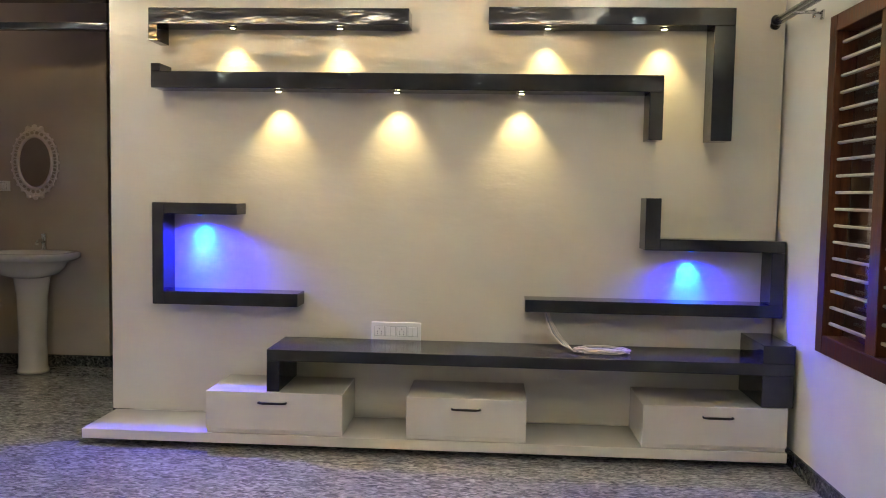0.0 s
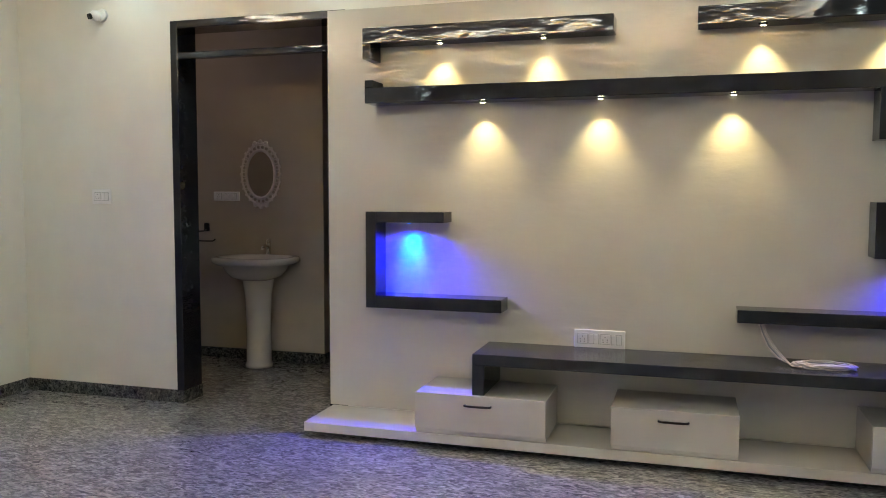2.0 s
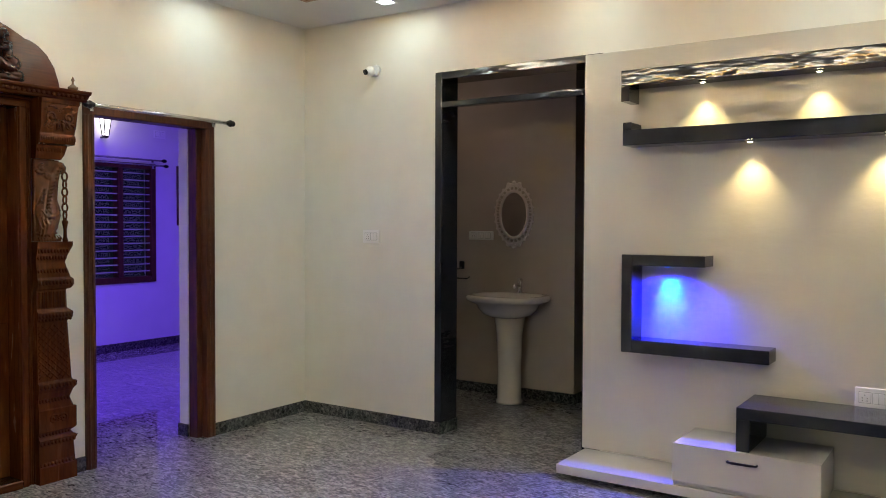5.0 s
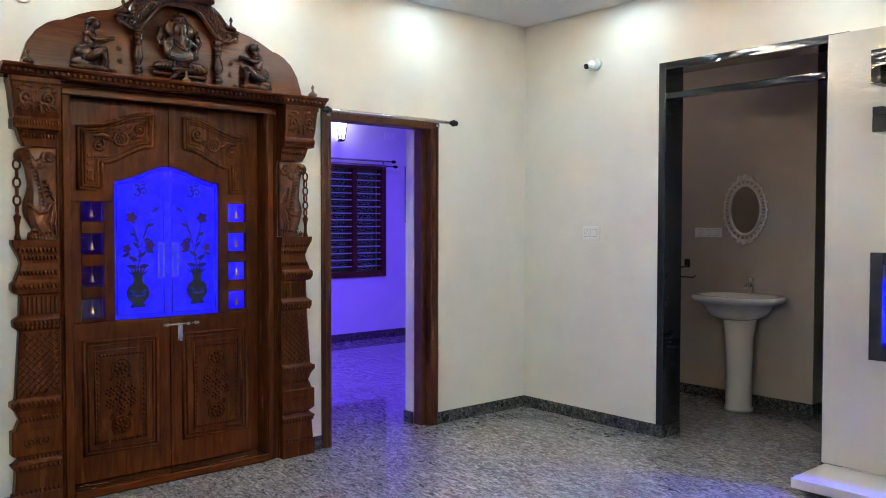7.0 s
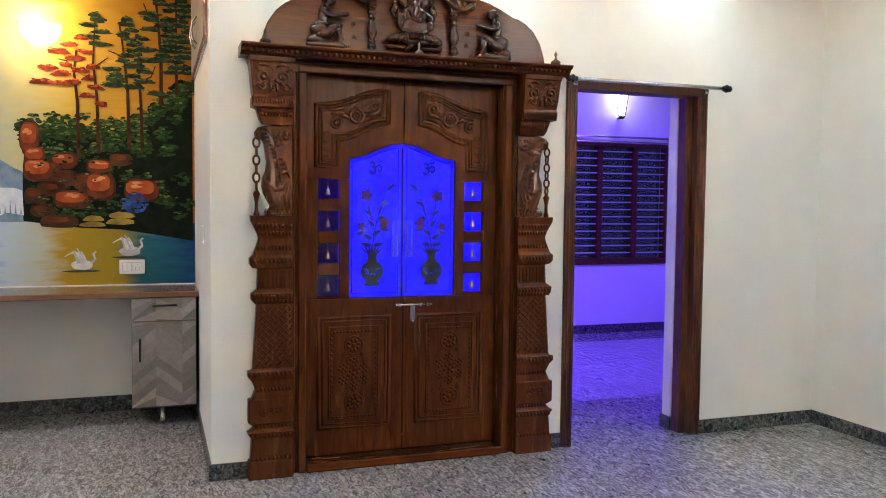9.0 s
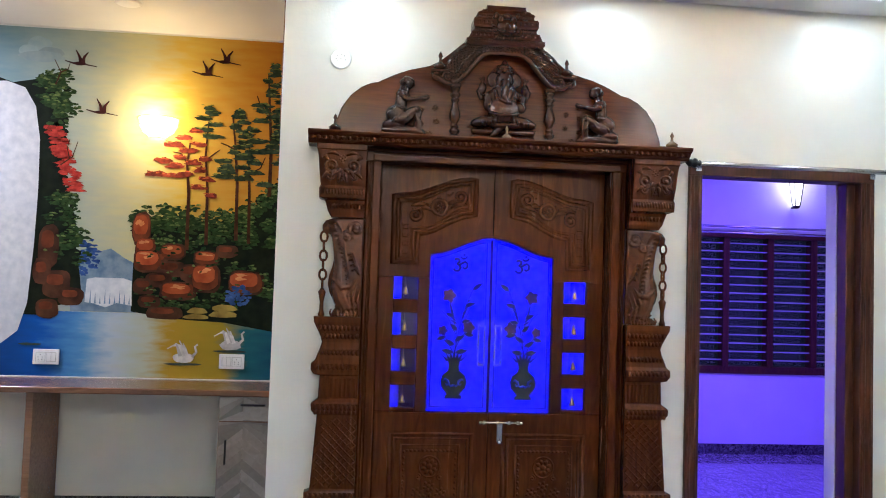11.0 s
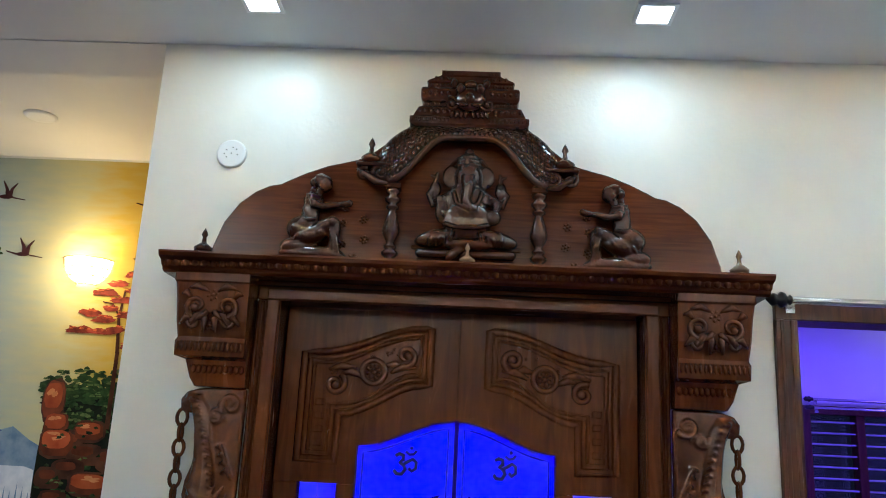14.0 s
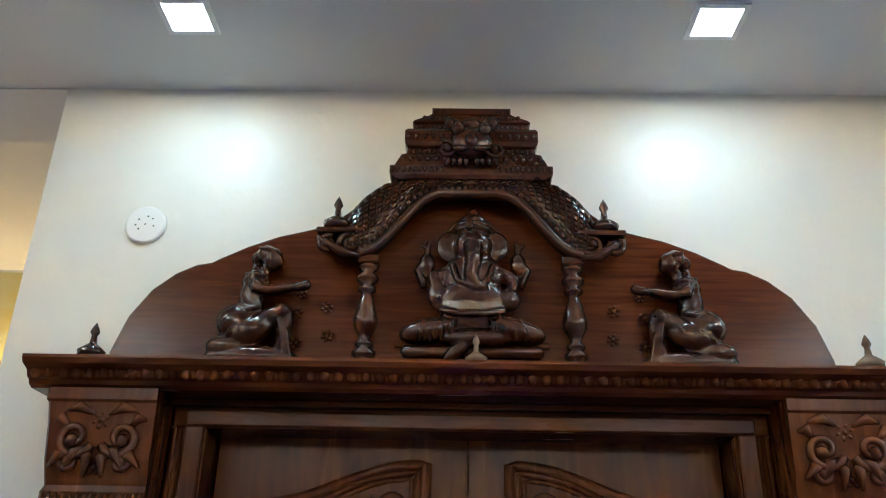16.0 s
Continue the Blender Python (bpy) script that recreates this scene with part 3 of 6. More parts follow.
shrine = thing("shrine_door", (0, YC, 0), "closed double door of carved dark teak with blue-lit frosted panes", "door")
LX0, LX1 = -0.135, -0.092
for sgn in (-1, 1):
    def Y(d):
        return YC + sgn * d
    lo, hi = sorted((Y(0.618), Y(0.5465)))
    bm = B((-0.175, 0.006, lo, hi, 0.0, 2.045), bev=0.004)
    for d0, d1, x1 in ((0.5475, 0.586, 0.022), (0.592, 0.598, 0.012), (0.604, 0.614, 0.017)):
        lo, hi = sorted((Y(d0), Y(d1)))
        box(bm, 0.0065, x1, lo, hi, 0.0, 2.045, bev=0.003)
    part("jamb", bm, TEAK, shrine)
    # leaf: stiles, rails and the curved head
    leaf_bm = bmesh.new()
    a, b = sorted((Y(0.541), Y(0.0014)))
    box(leaf_bm, LX0, LX1, a, b, 0.047, 0.884, bev=0.003)
    for d0, d1 in ((0.541, 0.468), (0.352, 0.298)):
        a, b = sorted((Y(d0), Y(d1)))
        box(leaf_bm, LX0, LX1, a, b, 0.885, 1.518, bev=0.003)
    a, b = sorted((Y(0.4675), Y(0.3525)))
    for z0, z1 in ((0.885, 0.9025), (1.0085, 1.0725), (1.1785, 1.2425), (1.3485, 1.4125)):
        box(leaf_bm, LX0, LX1, a, b, z0, z1, bev=0.003)
    head = [(Y(0.541), 1.5185), (Y(0.2985), 1.5185), (Y(0.2985), arch_z(Y(0.298)))]
    head += [(Y(0.2970 - 0.294 * k / 12), arch_z(Y(0.2970 - 0.294 * k / 12))) for k in range(13)]
    head += [(Y(0.0014), 2.0453), (Y(0.541), 2.0453)]
    prism(leaf_bm, head, "x", LX0, LX1)
    leaf = part("door_leaf", leaf_bm, TEAK, shrine, "carved teak door leaf")
    part("jamb_stop", B((-0.174, -0.1355, *sorted((Y(0.546), Y(0.515))), 0.0, 2.043)), TEAK, shrine)
    # upper carved field: nested mouldings
    def field(g):
        o = [(0.478 - g, 1.580 + g), (0.478 - g, 1.905 - g * 1.1)]
        for k in range(9):
            u = k / 8
            o.append((0.455 - g - (0.455 - 0.105 - 2 * g) * (0.05 + 0.95 * u), 1.908 - g + 0.085 * (1 - math.cos(math.pi * u)) / 2))
        o += [(0.088 + g, 1.993 - g), (0.088 + g, 1.818 + g)]
        for k in range(8):
            u = k / 7
            o.append((0.105 + g + (0.36 - 0.105 - 2 * g) * u, 1.818 + g - 0.095 * (1 - math.cos(math.pi * u)) / 2))
        o += [(0.362 + g, 1.718 + g), (0.362 + g, 1.580 + g)]
        return [(LX1 + 0.001, Y(d), z) for d, z in o]
    bm = bmesh.new()
    for g, r in ((0.0, 0.012), (0.018, 0.008), (0.032, 0.006)):
        tube(bm, field(g), r, 6, closed=True)
    for z in (1.625, 1.665, 1.705, 1.745):
        box(bm, LX1, LX1 + 0.005, *sorted((Y(0.435), Y(0.405))), z, z + 0.02, bev=0.002)
    part("panel_moulding", bm, TEAK, leaf)
    bm = bmesh.new()
    tube(bm, ring((LX1 + 0.005, Y(0.262), 1.853), 0.036, "x", 22), 0.009, 7, closed=True)
    rosette(bm, LX1 + 0.003, Y(0.262), 1.853, 0.026, 8)
    scroll(bm, LX1 + 0.006, Y(0.165), 1.905, 0.034, -sgn, 1.3, 0.0105, 250)
    scroll(bm, LX1 + 0.006, Y(0.378), 1.812, 0.034, sgn, 1.3, 0.0105, 60)
    for d0, z0, d1, z1 in ((0.225, 1.872, 0.17, 1.868), (0.30, 1.838, 0.36, 1.846), (0.21, 1.852, 0.13, 1.872), (0.315, 1.862, 0.40, 1.855)):
        tube(bm, [(LX1 + 0.003, Y(d0), z0), (LX1 + 0.007, Y((d0 + d1) / 2), (z0 + z1) / 2 + 0.01), (LX1 + 0.003, Y(d1), z1)], [0.006, 0.0135, 0.004], 7)
    for k in range(34):
        d, z = random.uniform(0.14, 0.40), 0
        z = 1.812 + 0.085 * (0.40 - d) / 0.26 + random.uniform(0.0, 0.05)
        ball(bm, (LX1 + 0.001, Y(d), z), (0.003, 0.005, 0.005), 1)
    part("scroll_carving", bm, GOLDEN, leaf)
    # lower carved field
    a, b = sorted((Y(0.461), Y(0.075)))
    bm = bmesh.new()
    for g, r in ((0.0, 0.014), (0.021, 0.009)):
        tube(bm, [(LX1 + 0.001, a + g, 0.192 + g), (LX1 + 0.001, b - g, 0.192 + g), (LX1 + 0.001, b - g, 0.785 - g), (LX1 + 0.001, a + g, 0.785 - g)], r, 6, closed=True)
    a2, b2 = sorted((Y(0.408), Y(0.136)))
    tube(bm, [(LX1 + 0.004, a2, 0.240), (LX1 + 0.004, b2, 0.240), (LX1 + 0.004, b2, 0.734), (LX1 + 0.004, a2, 0.734)], 0.006, 6, closed=True)
    for k in range(17):
        for yy in (a2 + 0.014, b2 - 0.014):
            ball(bm, (LX1 + 0.003, yy, 0.255 + k * 0.0278), (0.005, 0.007, 0.009), 1)
    for k in range(12):
        ball(bm, (LX1 + 0.003, a2 + 0.03 + k * (b2 - a2 - 0.06) / 11, 0.706), (0.005, 0.010, 0.008), 1)
        ball(bm, (LX1 + 0.003, a2 + 0.03 + k * (b2 - a2 - 0.06) / 11, 0.248), (0.005, 0.010, 0.008), 1)
    part("panel_moulding", bm, TEAK, leaf)
    bm = bmesh.new()
    ym = (a2 + b2) / 2
    for zr in (0.632, 0.322):
        rosette(bm, LX1 + 0.005, ym, zr, 0.042, 8)
        tube(bm, ring((LX1 + 0.003, ym, zr), 0.049, "x", 22), 0.0055, 6, closed=True)
        for s3 in (-1, 1):
            scroll(bm, LX1 + 0.004, ym + s3 * 0.052, zr + (0.05 if zr < 0.4 else -0.05), 0.016, s3, 1.1, 0.005, 90)
    rosette(bm, LX1 + 0.005, ym, 0.478, 0.038, 6)
    for k in range(6):
        aa = math.pi / 3 * k + math.pi / 6
        rosette(bm, LX1 + 0.003, ym + 0.064 * math.cos(aa), 0.478 + 0.064 * math.sin(aa), 0.030, 6)
    part("flower_carving", bm, TEAK, leaf)
    # frosted pane and its painted vase
    pane_o = [(Y(0.2975), 0.8855), (Y(0.006), 0.8855)] + [(Y(0.006 + 0.291 * k / 12), arch_z(Y(0.006 + 0.291 * k / 12)) - 0.002) for k in range(13)]
    bm = bmesh.new()
    prism(bm, pane_o, "x", -0.121, -0.115)
    pane = part("glass_pane", bm, FROST, leaf, "frosted glass pane glowing blue")
    PX = -0.1142
    bm = bmesh.new()
    edge = [(PX, Y(0.280), 0.908), (PX, Y(0.024), 0.908)] + [(PX, Y(0.024 + 0.256 * k / 10), arch_z(Y(0.024 + 0.256 * k / 10)) - 0.022) for k in range(11)]
    tube(bm, edge, 0.0026, 5, closed=True)
    part("etched_border", bm, mat("dark_blue_line", (0.02, 0.02, 0.16), (0.03, 0.03, 0.2), rough=0.4, scale=9) if sgn < 0 else bpy.data.materials["dark_blue_line"], pane)
    ink = mat("dark_glass_paint", (0.012, 0.016, 0.014), (0.03, 0.035, 0.03), rough=0.4, scale=25) if sgn < 0 else bpy.data.materials["dark_glass_paint"]
    yv = Y(0.168)
    bm = bmesh.new()
    vase = [(0.040, 0.948), (0.038, 0.960), (0.028, 0.966), (0.034, 0.975), (0.056, 1.0), (0.062, 1.03), (0.052, 1.058), (0.026, 1.078), (0.022, 1.10), (0.030, 1.135)]
    prism(bm, [(yv - w, z) for w, z in vase] + [(yv + w, z) for w, z in reversed(vase)], "x", PX, PX + 0.002)
    for k in range(7):
        t = (k - 3) / 3
        prism(bm, [(yv + 0.030 * t - 0.008, 1.125), (yv + 0.030 * t + 0.008, 1.125), (yv + 0.062 * t, 1.185 - 0.03 * abs(t))], "x", PX, PX + 0.002)
    stems = [[(0, 1.13), (0.01, 1.25), (-0.012, 1.34), (-0.03, 1.42)], [(0, 1.15), (0.02, 1.28), (0.045, 1.38), (0.085, 1.475)], [(0, 1.15), (-0.03, 1.21), (-0.055, 1.26)], [(0.004, 1.18), (0.03, 1.24), (0.062, 1.275)], [(0.005, 1.25), (-0.035, 1.33), (-0.065, 1.36)], [(0.02, 1.28), (0.05, 1.33), (0.068, 1.37)]]
    for s in stems:
        tube(bm, [(PX + 0.001, yv + sgn * -d, z) for d, z in s], 0.0018, 5)
    def leaf_at(d, z, ang, l, w):
        ca, sa = math.cos(radians(ang)), math.sin(radians(ang))
        loc = [(0, 0), (l * 0.25, w * 0.75), (l * 0.55, w * 0.8), (l, 0), (l * 0.6, -w * 0.7), (l * 0.25, -w * 0.65)]
        prism(bm, [(yv - sgn * (d + p * ca - q * sa), z + p * sa + q * ca) for p, q in loc], "x", PX, PX + 0.002)
    for d, z, ang, l, w in ((0.078, 1.462, 38, 0.062, 0.013), (0.046, 1.385, 20, 0.055, 0.012), (0.0, 1.20, 155, 0.058, 0.014), (0.0, 1.22, 30, 0.055, 0.013), (-0.012, 1.335, 150, 0.040, 0.010),
                            (0.012, 1.27, 140, 0.05, 0.012), (0.03, 1.31, 12, 0.045, 0.010), (0.045, 1.255, -10, 0.05, 0.013), (-0.045, 1.24, 200, 0.045, 0.012), (0.005, 1.165, 10, 0.06, 0.014), (-0.005, 1.165, 170, 0.06, 0.014)):
        leaf_at(d, z, ang, l, w)
    for k in range(6):
        leaf_at(0.028 + 0.005 * k, 1.315 + 0.018 * k, 65 - 6 * k, 0.040 - 0.003 * k, 0.0045)
        leaf_at(0.012 - 0.006 * k, 1.300 + 0.014 * k, 150 - 8 * k, 0.044 - 0.003 * k, 0.0045)
    part("vase_motif", bm, ink, pane, "dark painted vase with leafy stems")
    bm = bmesh.new()
    for d, z, r in ((-0.032, 1.435, 0.029), (0.066, 1.285, 0.027), (-0.058, 1.268, 0.021)):
        c = [(yv - sgn * (d + r * (1 + 0.22 * math.cos(5 * aa)) * math.cos(aa)), z + r * (1 + 0.22 * math.cos(5 * aa)) * math.sin(aa)) for aa in (2 * math.pi * k / 20 for k in range(20))]
        prism(bm, c, "x", PX + 0.0005, PX + 0.003)
    part("flower_motif", bm, mat("painted_flower", (0.03, 0.01, 0.10), (0.10, 0.01, 0.06), rough=0.4, scale=12) if sgn < 0 else bpy.data.materials["painted_flower"], pane)
    bm = bmesh.new()
    for s3 in (-1, 1):
        tube(bm, [(PX + 0.0025, yv + s3 * q, z) for q, z in ((0.050, 1.030), (0.040, 1.040), (0.026, 1.030), (0.022, 1.016), (0.032, 1.010), (0.038, 1.020))], [0.002, 0.006, 0.007, 0.006, 0.005, 0.003], 6)
        tube(bm, [(PX + 0.0025, yv + s3 * q, z) for q, z in ((0.0, 1.012), (0.012, 1.006), (0.024, 1.014))], [0.006, 0.006, 0.003], 6)
    part("vase_swirl", bm, mat("blue_glass_paint", (0.03, 0.05, 0.55), (0.06, 0.09, 0.75), rough=0.4, scale=9) if sgn < 0 else bpy.data.materials["blue_glass_paint"], pane, "blue painted swirl on the vase")
    # sacred syllable
    bm = bmesh.new()
    yo, zo = Y(0.150) , 1.585
    X1 = PX + 0.001
    tube(bm, [(X1, yo + p * 0.9, zo + q * 0.9) for p, q in ((-0.034, 0.024), (-0.022, 0.032), (-0.008, 0.026), (-0.008, 0.012), (-0.020, 0.004), (-0.006, -0.004), (0.0, -0.018), (-0.010, -0.034), (-0.028, -0.034), (-0.038, -0.022))], 0.0058, 6)
    tube(bm, [(X1, yo + p * 0.9, zo + q * 0.9) for p, q in ((-0.006, -0.002), (0.010, 0.008), (0.024, 0.016), (0.036, 0.006), (0.036, -0.014), (0.022, -0.024), (0.012, -0.014))], 0.0052, 6)
    tube(bm, [(X1, yo + p * 0.9, zo + q * 0.9) for p, q in ((0.0, 0.040), (0.012, 0.030), (0.026, 0.032), (0.036, 0.044))], 0.0042, 6)
    ball(bm, (X1, yo + 0.017, zo + 0.047), (0.002, 0.006, 0.006), 1)
    part("script_motif", bm, ink, pane, "dark sacred syllable painted on the pane")
    # acrylic pull
    bm = bmesh.new()
    a, b = sorted((Y(0.058), Y(0.022)))
    for bx in ((a, a + 0.007, 1.105, 1.30), (b - 0.007, b, 1.105, 1.30), (a + 0.007, b - 0.007, 1.105, 1.113), (a + 0.007, b - 0.007, 1.292, 1.30)):
        box(bm, -0.1145, -0.095, bx[0], bx[1], bx[2], bx[3], bev=0.002)
    part("pull_handle", bm, FROST, pane, "pale acrylic pull handle")
    # four little windows with bells
    for z0, z1 in ((0.903, 1.008), (1.073, 1.178), (1.243, 1.348), (1.413, 1.5175)):
        a, b = sorted((Y(0.4670), Y(0.3530)))
        w = part("small_window", B((-0.128, -0.125, a, b, z0, z1)), CLEAR, leaf, "small clear glass opening")
        w.visible_shadow = False
        bm = bmesh.new()
        zb = (z0 + z1) / 2 - 0.03
        yb = (a + b) / 2
        lathe(bm, [(0.013, 0.0), (0.0145, 0.003), (0.0105, 0.010), (0.0085, 0.025), (0.005, 0.033), (0.002, 0.036)], -0.110, yb, 12, zb)
        ball(bm, (-0.110, yb, zb - 0.001), 0.004, 1)
        tube(bm, ring((-0.110, yb, zb + 0.040), 0.0045, "x", 10), 0.0012, 5, closed=True)
        tube(bm, [(-0.110, yb, zb + 0.044), (-0.110, yb, z1 - 0.001)], 0.0009, 5)
        part("bell", bm, BRASS, leaf, "tiny hanging brass bell")
# unseen strips added behind the joint to block blue light leaking through
part("meeting_strip", B((-0.152, -0.1355, YC - 0.012, YC + 0.012, 1.722, 2.043), (-0.152, -0.1355, YC - 0.012, YC + 0.012, 0.046, 0.883)), TEAK, shrine)
part("head_rail", B((-0.175, 0.006, YC - 0.618, YC + 0.618, 2.0455, 2.098), (0.0065, 0.022, YC - 0.586, YC + 0.586, 2.0460, 2.077), bev=0.003), TEAKH, shrine)
part("threshold", B((-0.174, 0.035, YC - 0.546, YC + 0.546, 0.0, 0.045), bev=0.006), TEAKH, shrine)
part("frieze", B((0.0065, 0.036, YC - 0.618, YC + 0.618, 2.086, 2.098), bev=0.003), TEAKH, shrine)
# tower bolt and hasp
bm = bmesh.new()
tube(bm, [(LX1 + 0.012, YC - 0.037, 0.842), (LX1 + 0.012, YC + 0.158, 0.842)], 0.0065, 8)
for y in (-0.020, 0.045, 0.100, 0.142):
    box(bm, LX1, LX1 + 0.018, YC + y - 0.007, YC + y + 0.007, 0.832, 0.852, bev=0.002)
ball(bm, (LX1 + 0.012, YC - 0.037, 0.842), 0.010, 2)
ball(bm, (LX1 + 0.012, YC + 0.158, 0.842), 0.010, 2)
bolt = part("tower_bolt", bm, PALEBRASS, shrine, "pale brass tower bolt across the leaves")
bm = B((LX1 + 0.006, LX1 + 0.012, YC + 0.042, YC + 0.070, 0.752, 0.838), bev=0.003)
ball(bm, (LX1 + 0.014, YC + 0.056, 0.752), (0.006, 0.013, 0.013), 1)
part("hasp", bm, STEEL, bolt, "steel hasp plate")

# pilasters
PROFILE = [(0.0, .222, .062), (.090, .222, .062), (.100, .212, .058), (.105, .212, .058), (.205, .205, .056), (.238, .226, .064), (.250, .205, .056), (.268, .188, .050), (.285, .218, .060),
           (.290, .222, .060), (.402, .222, .060), (.408, .205, .056), (.455, .186, .050), (.500, .205, .056), (.520, .224, .064), (.545, .224, .064), (.552, .204, .056), (.560, .200, .050),
           (.885, .180, .046), (.892, .192, .052), (.905, .206, .058), (.935, .208, .060), (.945, .196, .052), (.958, .178, .046), (1.060, .174, .046), (1.066, .200, .054), (1.085, .214, .060),
           (1.115, .214, .060), (1.130, .196, .054), (1.150, .190, .052), (1.185, .176, .048), (1.210, .170, .046), (1.235, .176, .048), (1.300, .208, .060), (1.325, .210, .062)]
TOPP = [(1.775, .150, .050), (1.800, .165, .056), (1.850, .180, .064), (1.858, .205, .095), (1.900, .206, .100), (1.912, .200, .098), (1.96, .206, .108), (2.03, .212, .112), (2.070, .218, .114), (2.075, .222, .118), (2.098, .222, .118)]


def loft(bm, prof, sgn, inner):
    rings = []
    for z, w, d in prof:
        c = 0.006
        y0, y1 = YC + sgn * inner, YC + sgn * (inner + w)
        rings.append([bm.verts.new(p) for p in ((0.0005, y0, z), (d, y0, z), (d, y1 - sgn * c, z), (d - c, y1, z), (0.0005, y1, z))])
    for a, b in zip(rings, rings[1:]):
        for k in range(5):
            bm.faces.new((a[k], a[(k + 1) % 5], b[(k + 1) % 5], b[k]))
    bm.faces.new(rings[0])
    bm.faces.new(rings[-1])
    bmesh.ops.recalc_face_normals(bm, faces=bm.faces)


INNER = 0.6185
for sgn in (-1, 1):
    def Y(d):
        return YC + sgn * (INNER + d)
    pil = thing("carved_pilaster", (0, YC + sgn * 0.72, 0), "carved teak pilaster with mouldings and a hanging wooden chain", "pilaster", "pilasters of the shrine door")
    bm = bmesh.new()
    loft(bm, PROFILE, sgn, INNER)
    part("shaft", bm, TEAK, pil)
    bm = bmesh.new()
    loft(bm, TOPP, sgn, INNER)
    cap = part("capital", bm, TEAK, pil)
    bm = bmesh.new()
    for k in range(15):
        ball(bm, (0.101, Y(0.008 + k * 0.0135), 1.885), (0.006, 0.0055, 0.016), 1)
    for s2 in (-1, 1):
        scroll(bm, 0.112, Y(0.105) + s2 * 0.045, 2.00, 0.038, s2, 1.3, 0.0095, 200 if s2 > 0 else -20)
        scroll(bm, 0.108, Y(0.105) + s2 * 0.05, 1.955, 0.021, -s2, 1.2, 0.008, 100)
    for s2 in (-1, 1):
        for d0, z0, d1, z1 in ((0.012, 2.045, 0.075, 2.052), (0.020, 1.985, 0.060, 1.935), (0.050, 1.965, 0.088, 1.945), (0.060, 2.020, 0.092, 2.035), (0.010, 1.975, 0.018, 1.925)):
            yc = Y(0.105)
            tube(bm, [(0.108, yc + s2 * d0, z0), (0.116, yc + s2 * (d0 + d1) / 2, (z0 + z1) / 2 + 0.012), (0.108, yc + s2 * d1, z1)], [0.004, 0.0115, 0.003], 7)
    rosette(bm, 0.110, Y(0.105), 2.035, 0.020, 6)
    rosette(bm, 0.107, Y(0.105), 1.945, 0.018, 5)
    part("capital_carving", bm, GOLDEN, cap)
    # lattice, flutes and leaf rows
    bm = bmesh.new()
    for k in range(-6, 13):
        for s2 in (-1, 1):
            pts = []
            for q in range(9):
                d = 0.004 + 0.18 * q / 8
                z = 0.57 + k * 0.035 + (d if s2 > 0 else 0.184 - d) * 1.0
                if 0.565 < z < 0.88 and d < 0.196 - 0.02 * (z - 0.56) / 0.32:
                    pts.append((0.0505 - 0.004 * (z - 0.56) / 0.33, Y(d), z))
            if len(pts) > 1:
                tube(bm, pts, 0.0042, 5)
    part("lattice_carving", bm, TEAK, pil)
    bm = bmesh.new()
    for k in range(8):
        box(bm, 0.046, 0.054, *sorted((Y(0.010 + k * 0.0205), Y(0.022 + k * 0.0205))), 0.965, 1.052, bev=0.003)
    tagged(part("flute_carving", bm, TEAK, pil), kind="stuff")
    bm = bmesh.new()
    for z, w, d in ((0.920, .20, .060), (1.100, .205, .061), (0.532, .22, .064), (1.275, .19, .056), (0.222, .215, .060), (1.825, .165, .060), (0.455, .186, .051), (0.270, .190, .051), (1.165, .182, .051), (1.238, .178, .049), (0.900, .200, .055), (0.105, .212, .058)):
        for k in range(10):
            ball(bm, (d, Y(0.012 + k * (w - 0.024) / 9), z), (0.008, 0.0095, 0.015), 1)
    scroll(bm, 0.061, Y(0.085), 0.348, 0.028, sgn, 1.2, 0.006, 30)
    scroll(bm, 0.061, Y(0.140), 0.346, 0.028, -sgn, 1.2, 0.006, 150)
    rosette(bm, 0.061, Y(0.112), 0.35, 0.018, 6)
    tagged(part("leaf_carving", bm, TEAK, pil), kind="stuff")
    # bracket: curved neck shape with a back slab
    bm = bmesh.new()
    sil = [(0.0, 1.3258), (0.135, 1.3258), (0.128, 1.350), (0.112, 1.372), (0.128, 1.40), (0.146, 1.435), (0.154, 1.47), (0.150, 1.51), (0.136, 1.55), (0.130, 1.59), (0.136, 1.635), (0.142, 1.675), (0.152, 1.700), (0.172, 1.698), (0.186, 1.712), (0.188, 1.738), (0.172, 1.760), (0.140, 1.770), (0.10, 1.7742), (0.0, 1.7742)]
    prism(bm, [(Y(d), z) for d, z in sil], "x", 0.0005, 0.036, bev=0.006)
    pts, rr = [], []
    for d, z, r in ((0.060, 1.36, 0.040), (0.085, 1.41, 0.046), (0.100, 1.46, 0.044), (0.098, 1.51, 0.038), (0.098, 1.56, 0.032), (0.106, 1.61, 0.028), (0.112, 1.66, 0.027), (0.122, 1.705, 0.027), (0.140, 1.735, 0.026), (0.160, 1.738, 0.020), (0.174, 1.722, 0.012)):
        pts.append((0.030, Y(d), z))
        rr.append(r)
    tube(bm, pts, rr, 10)
    for k in range(5):
        tube(bm, [(0.058, Y(0.01 + 0.02 * k), 1.34), (0.066, Y(0.02 + 0.02 * k), 1.40 + 0.01 * k), (0.050, Y(0.005 + 0.016 * k), 1.47 + 0.012 * k)], [0.003, 0.008, 0.003], 6)
    scroll(bm, 0.030, Y(0.045), 1.69, 0.036, -sgn, 1.4, 0.007, 90)
    scroll(bm, 0.030, Y(0.040), 1.61, 0.028, sgn, 1.3, 0.006, 270)
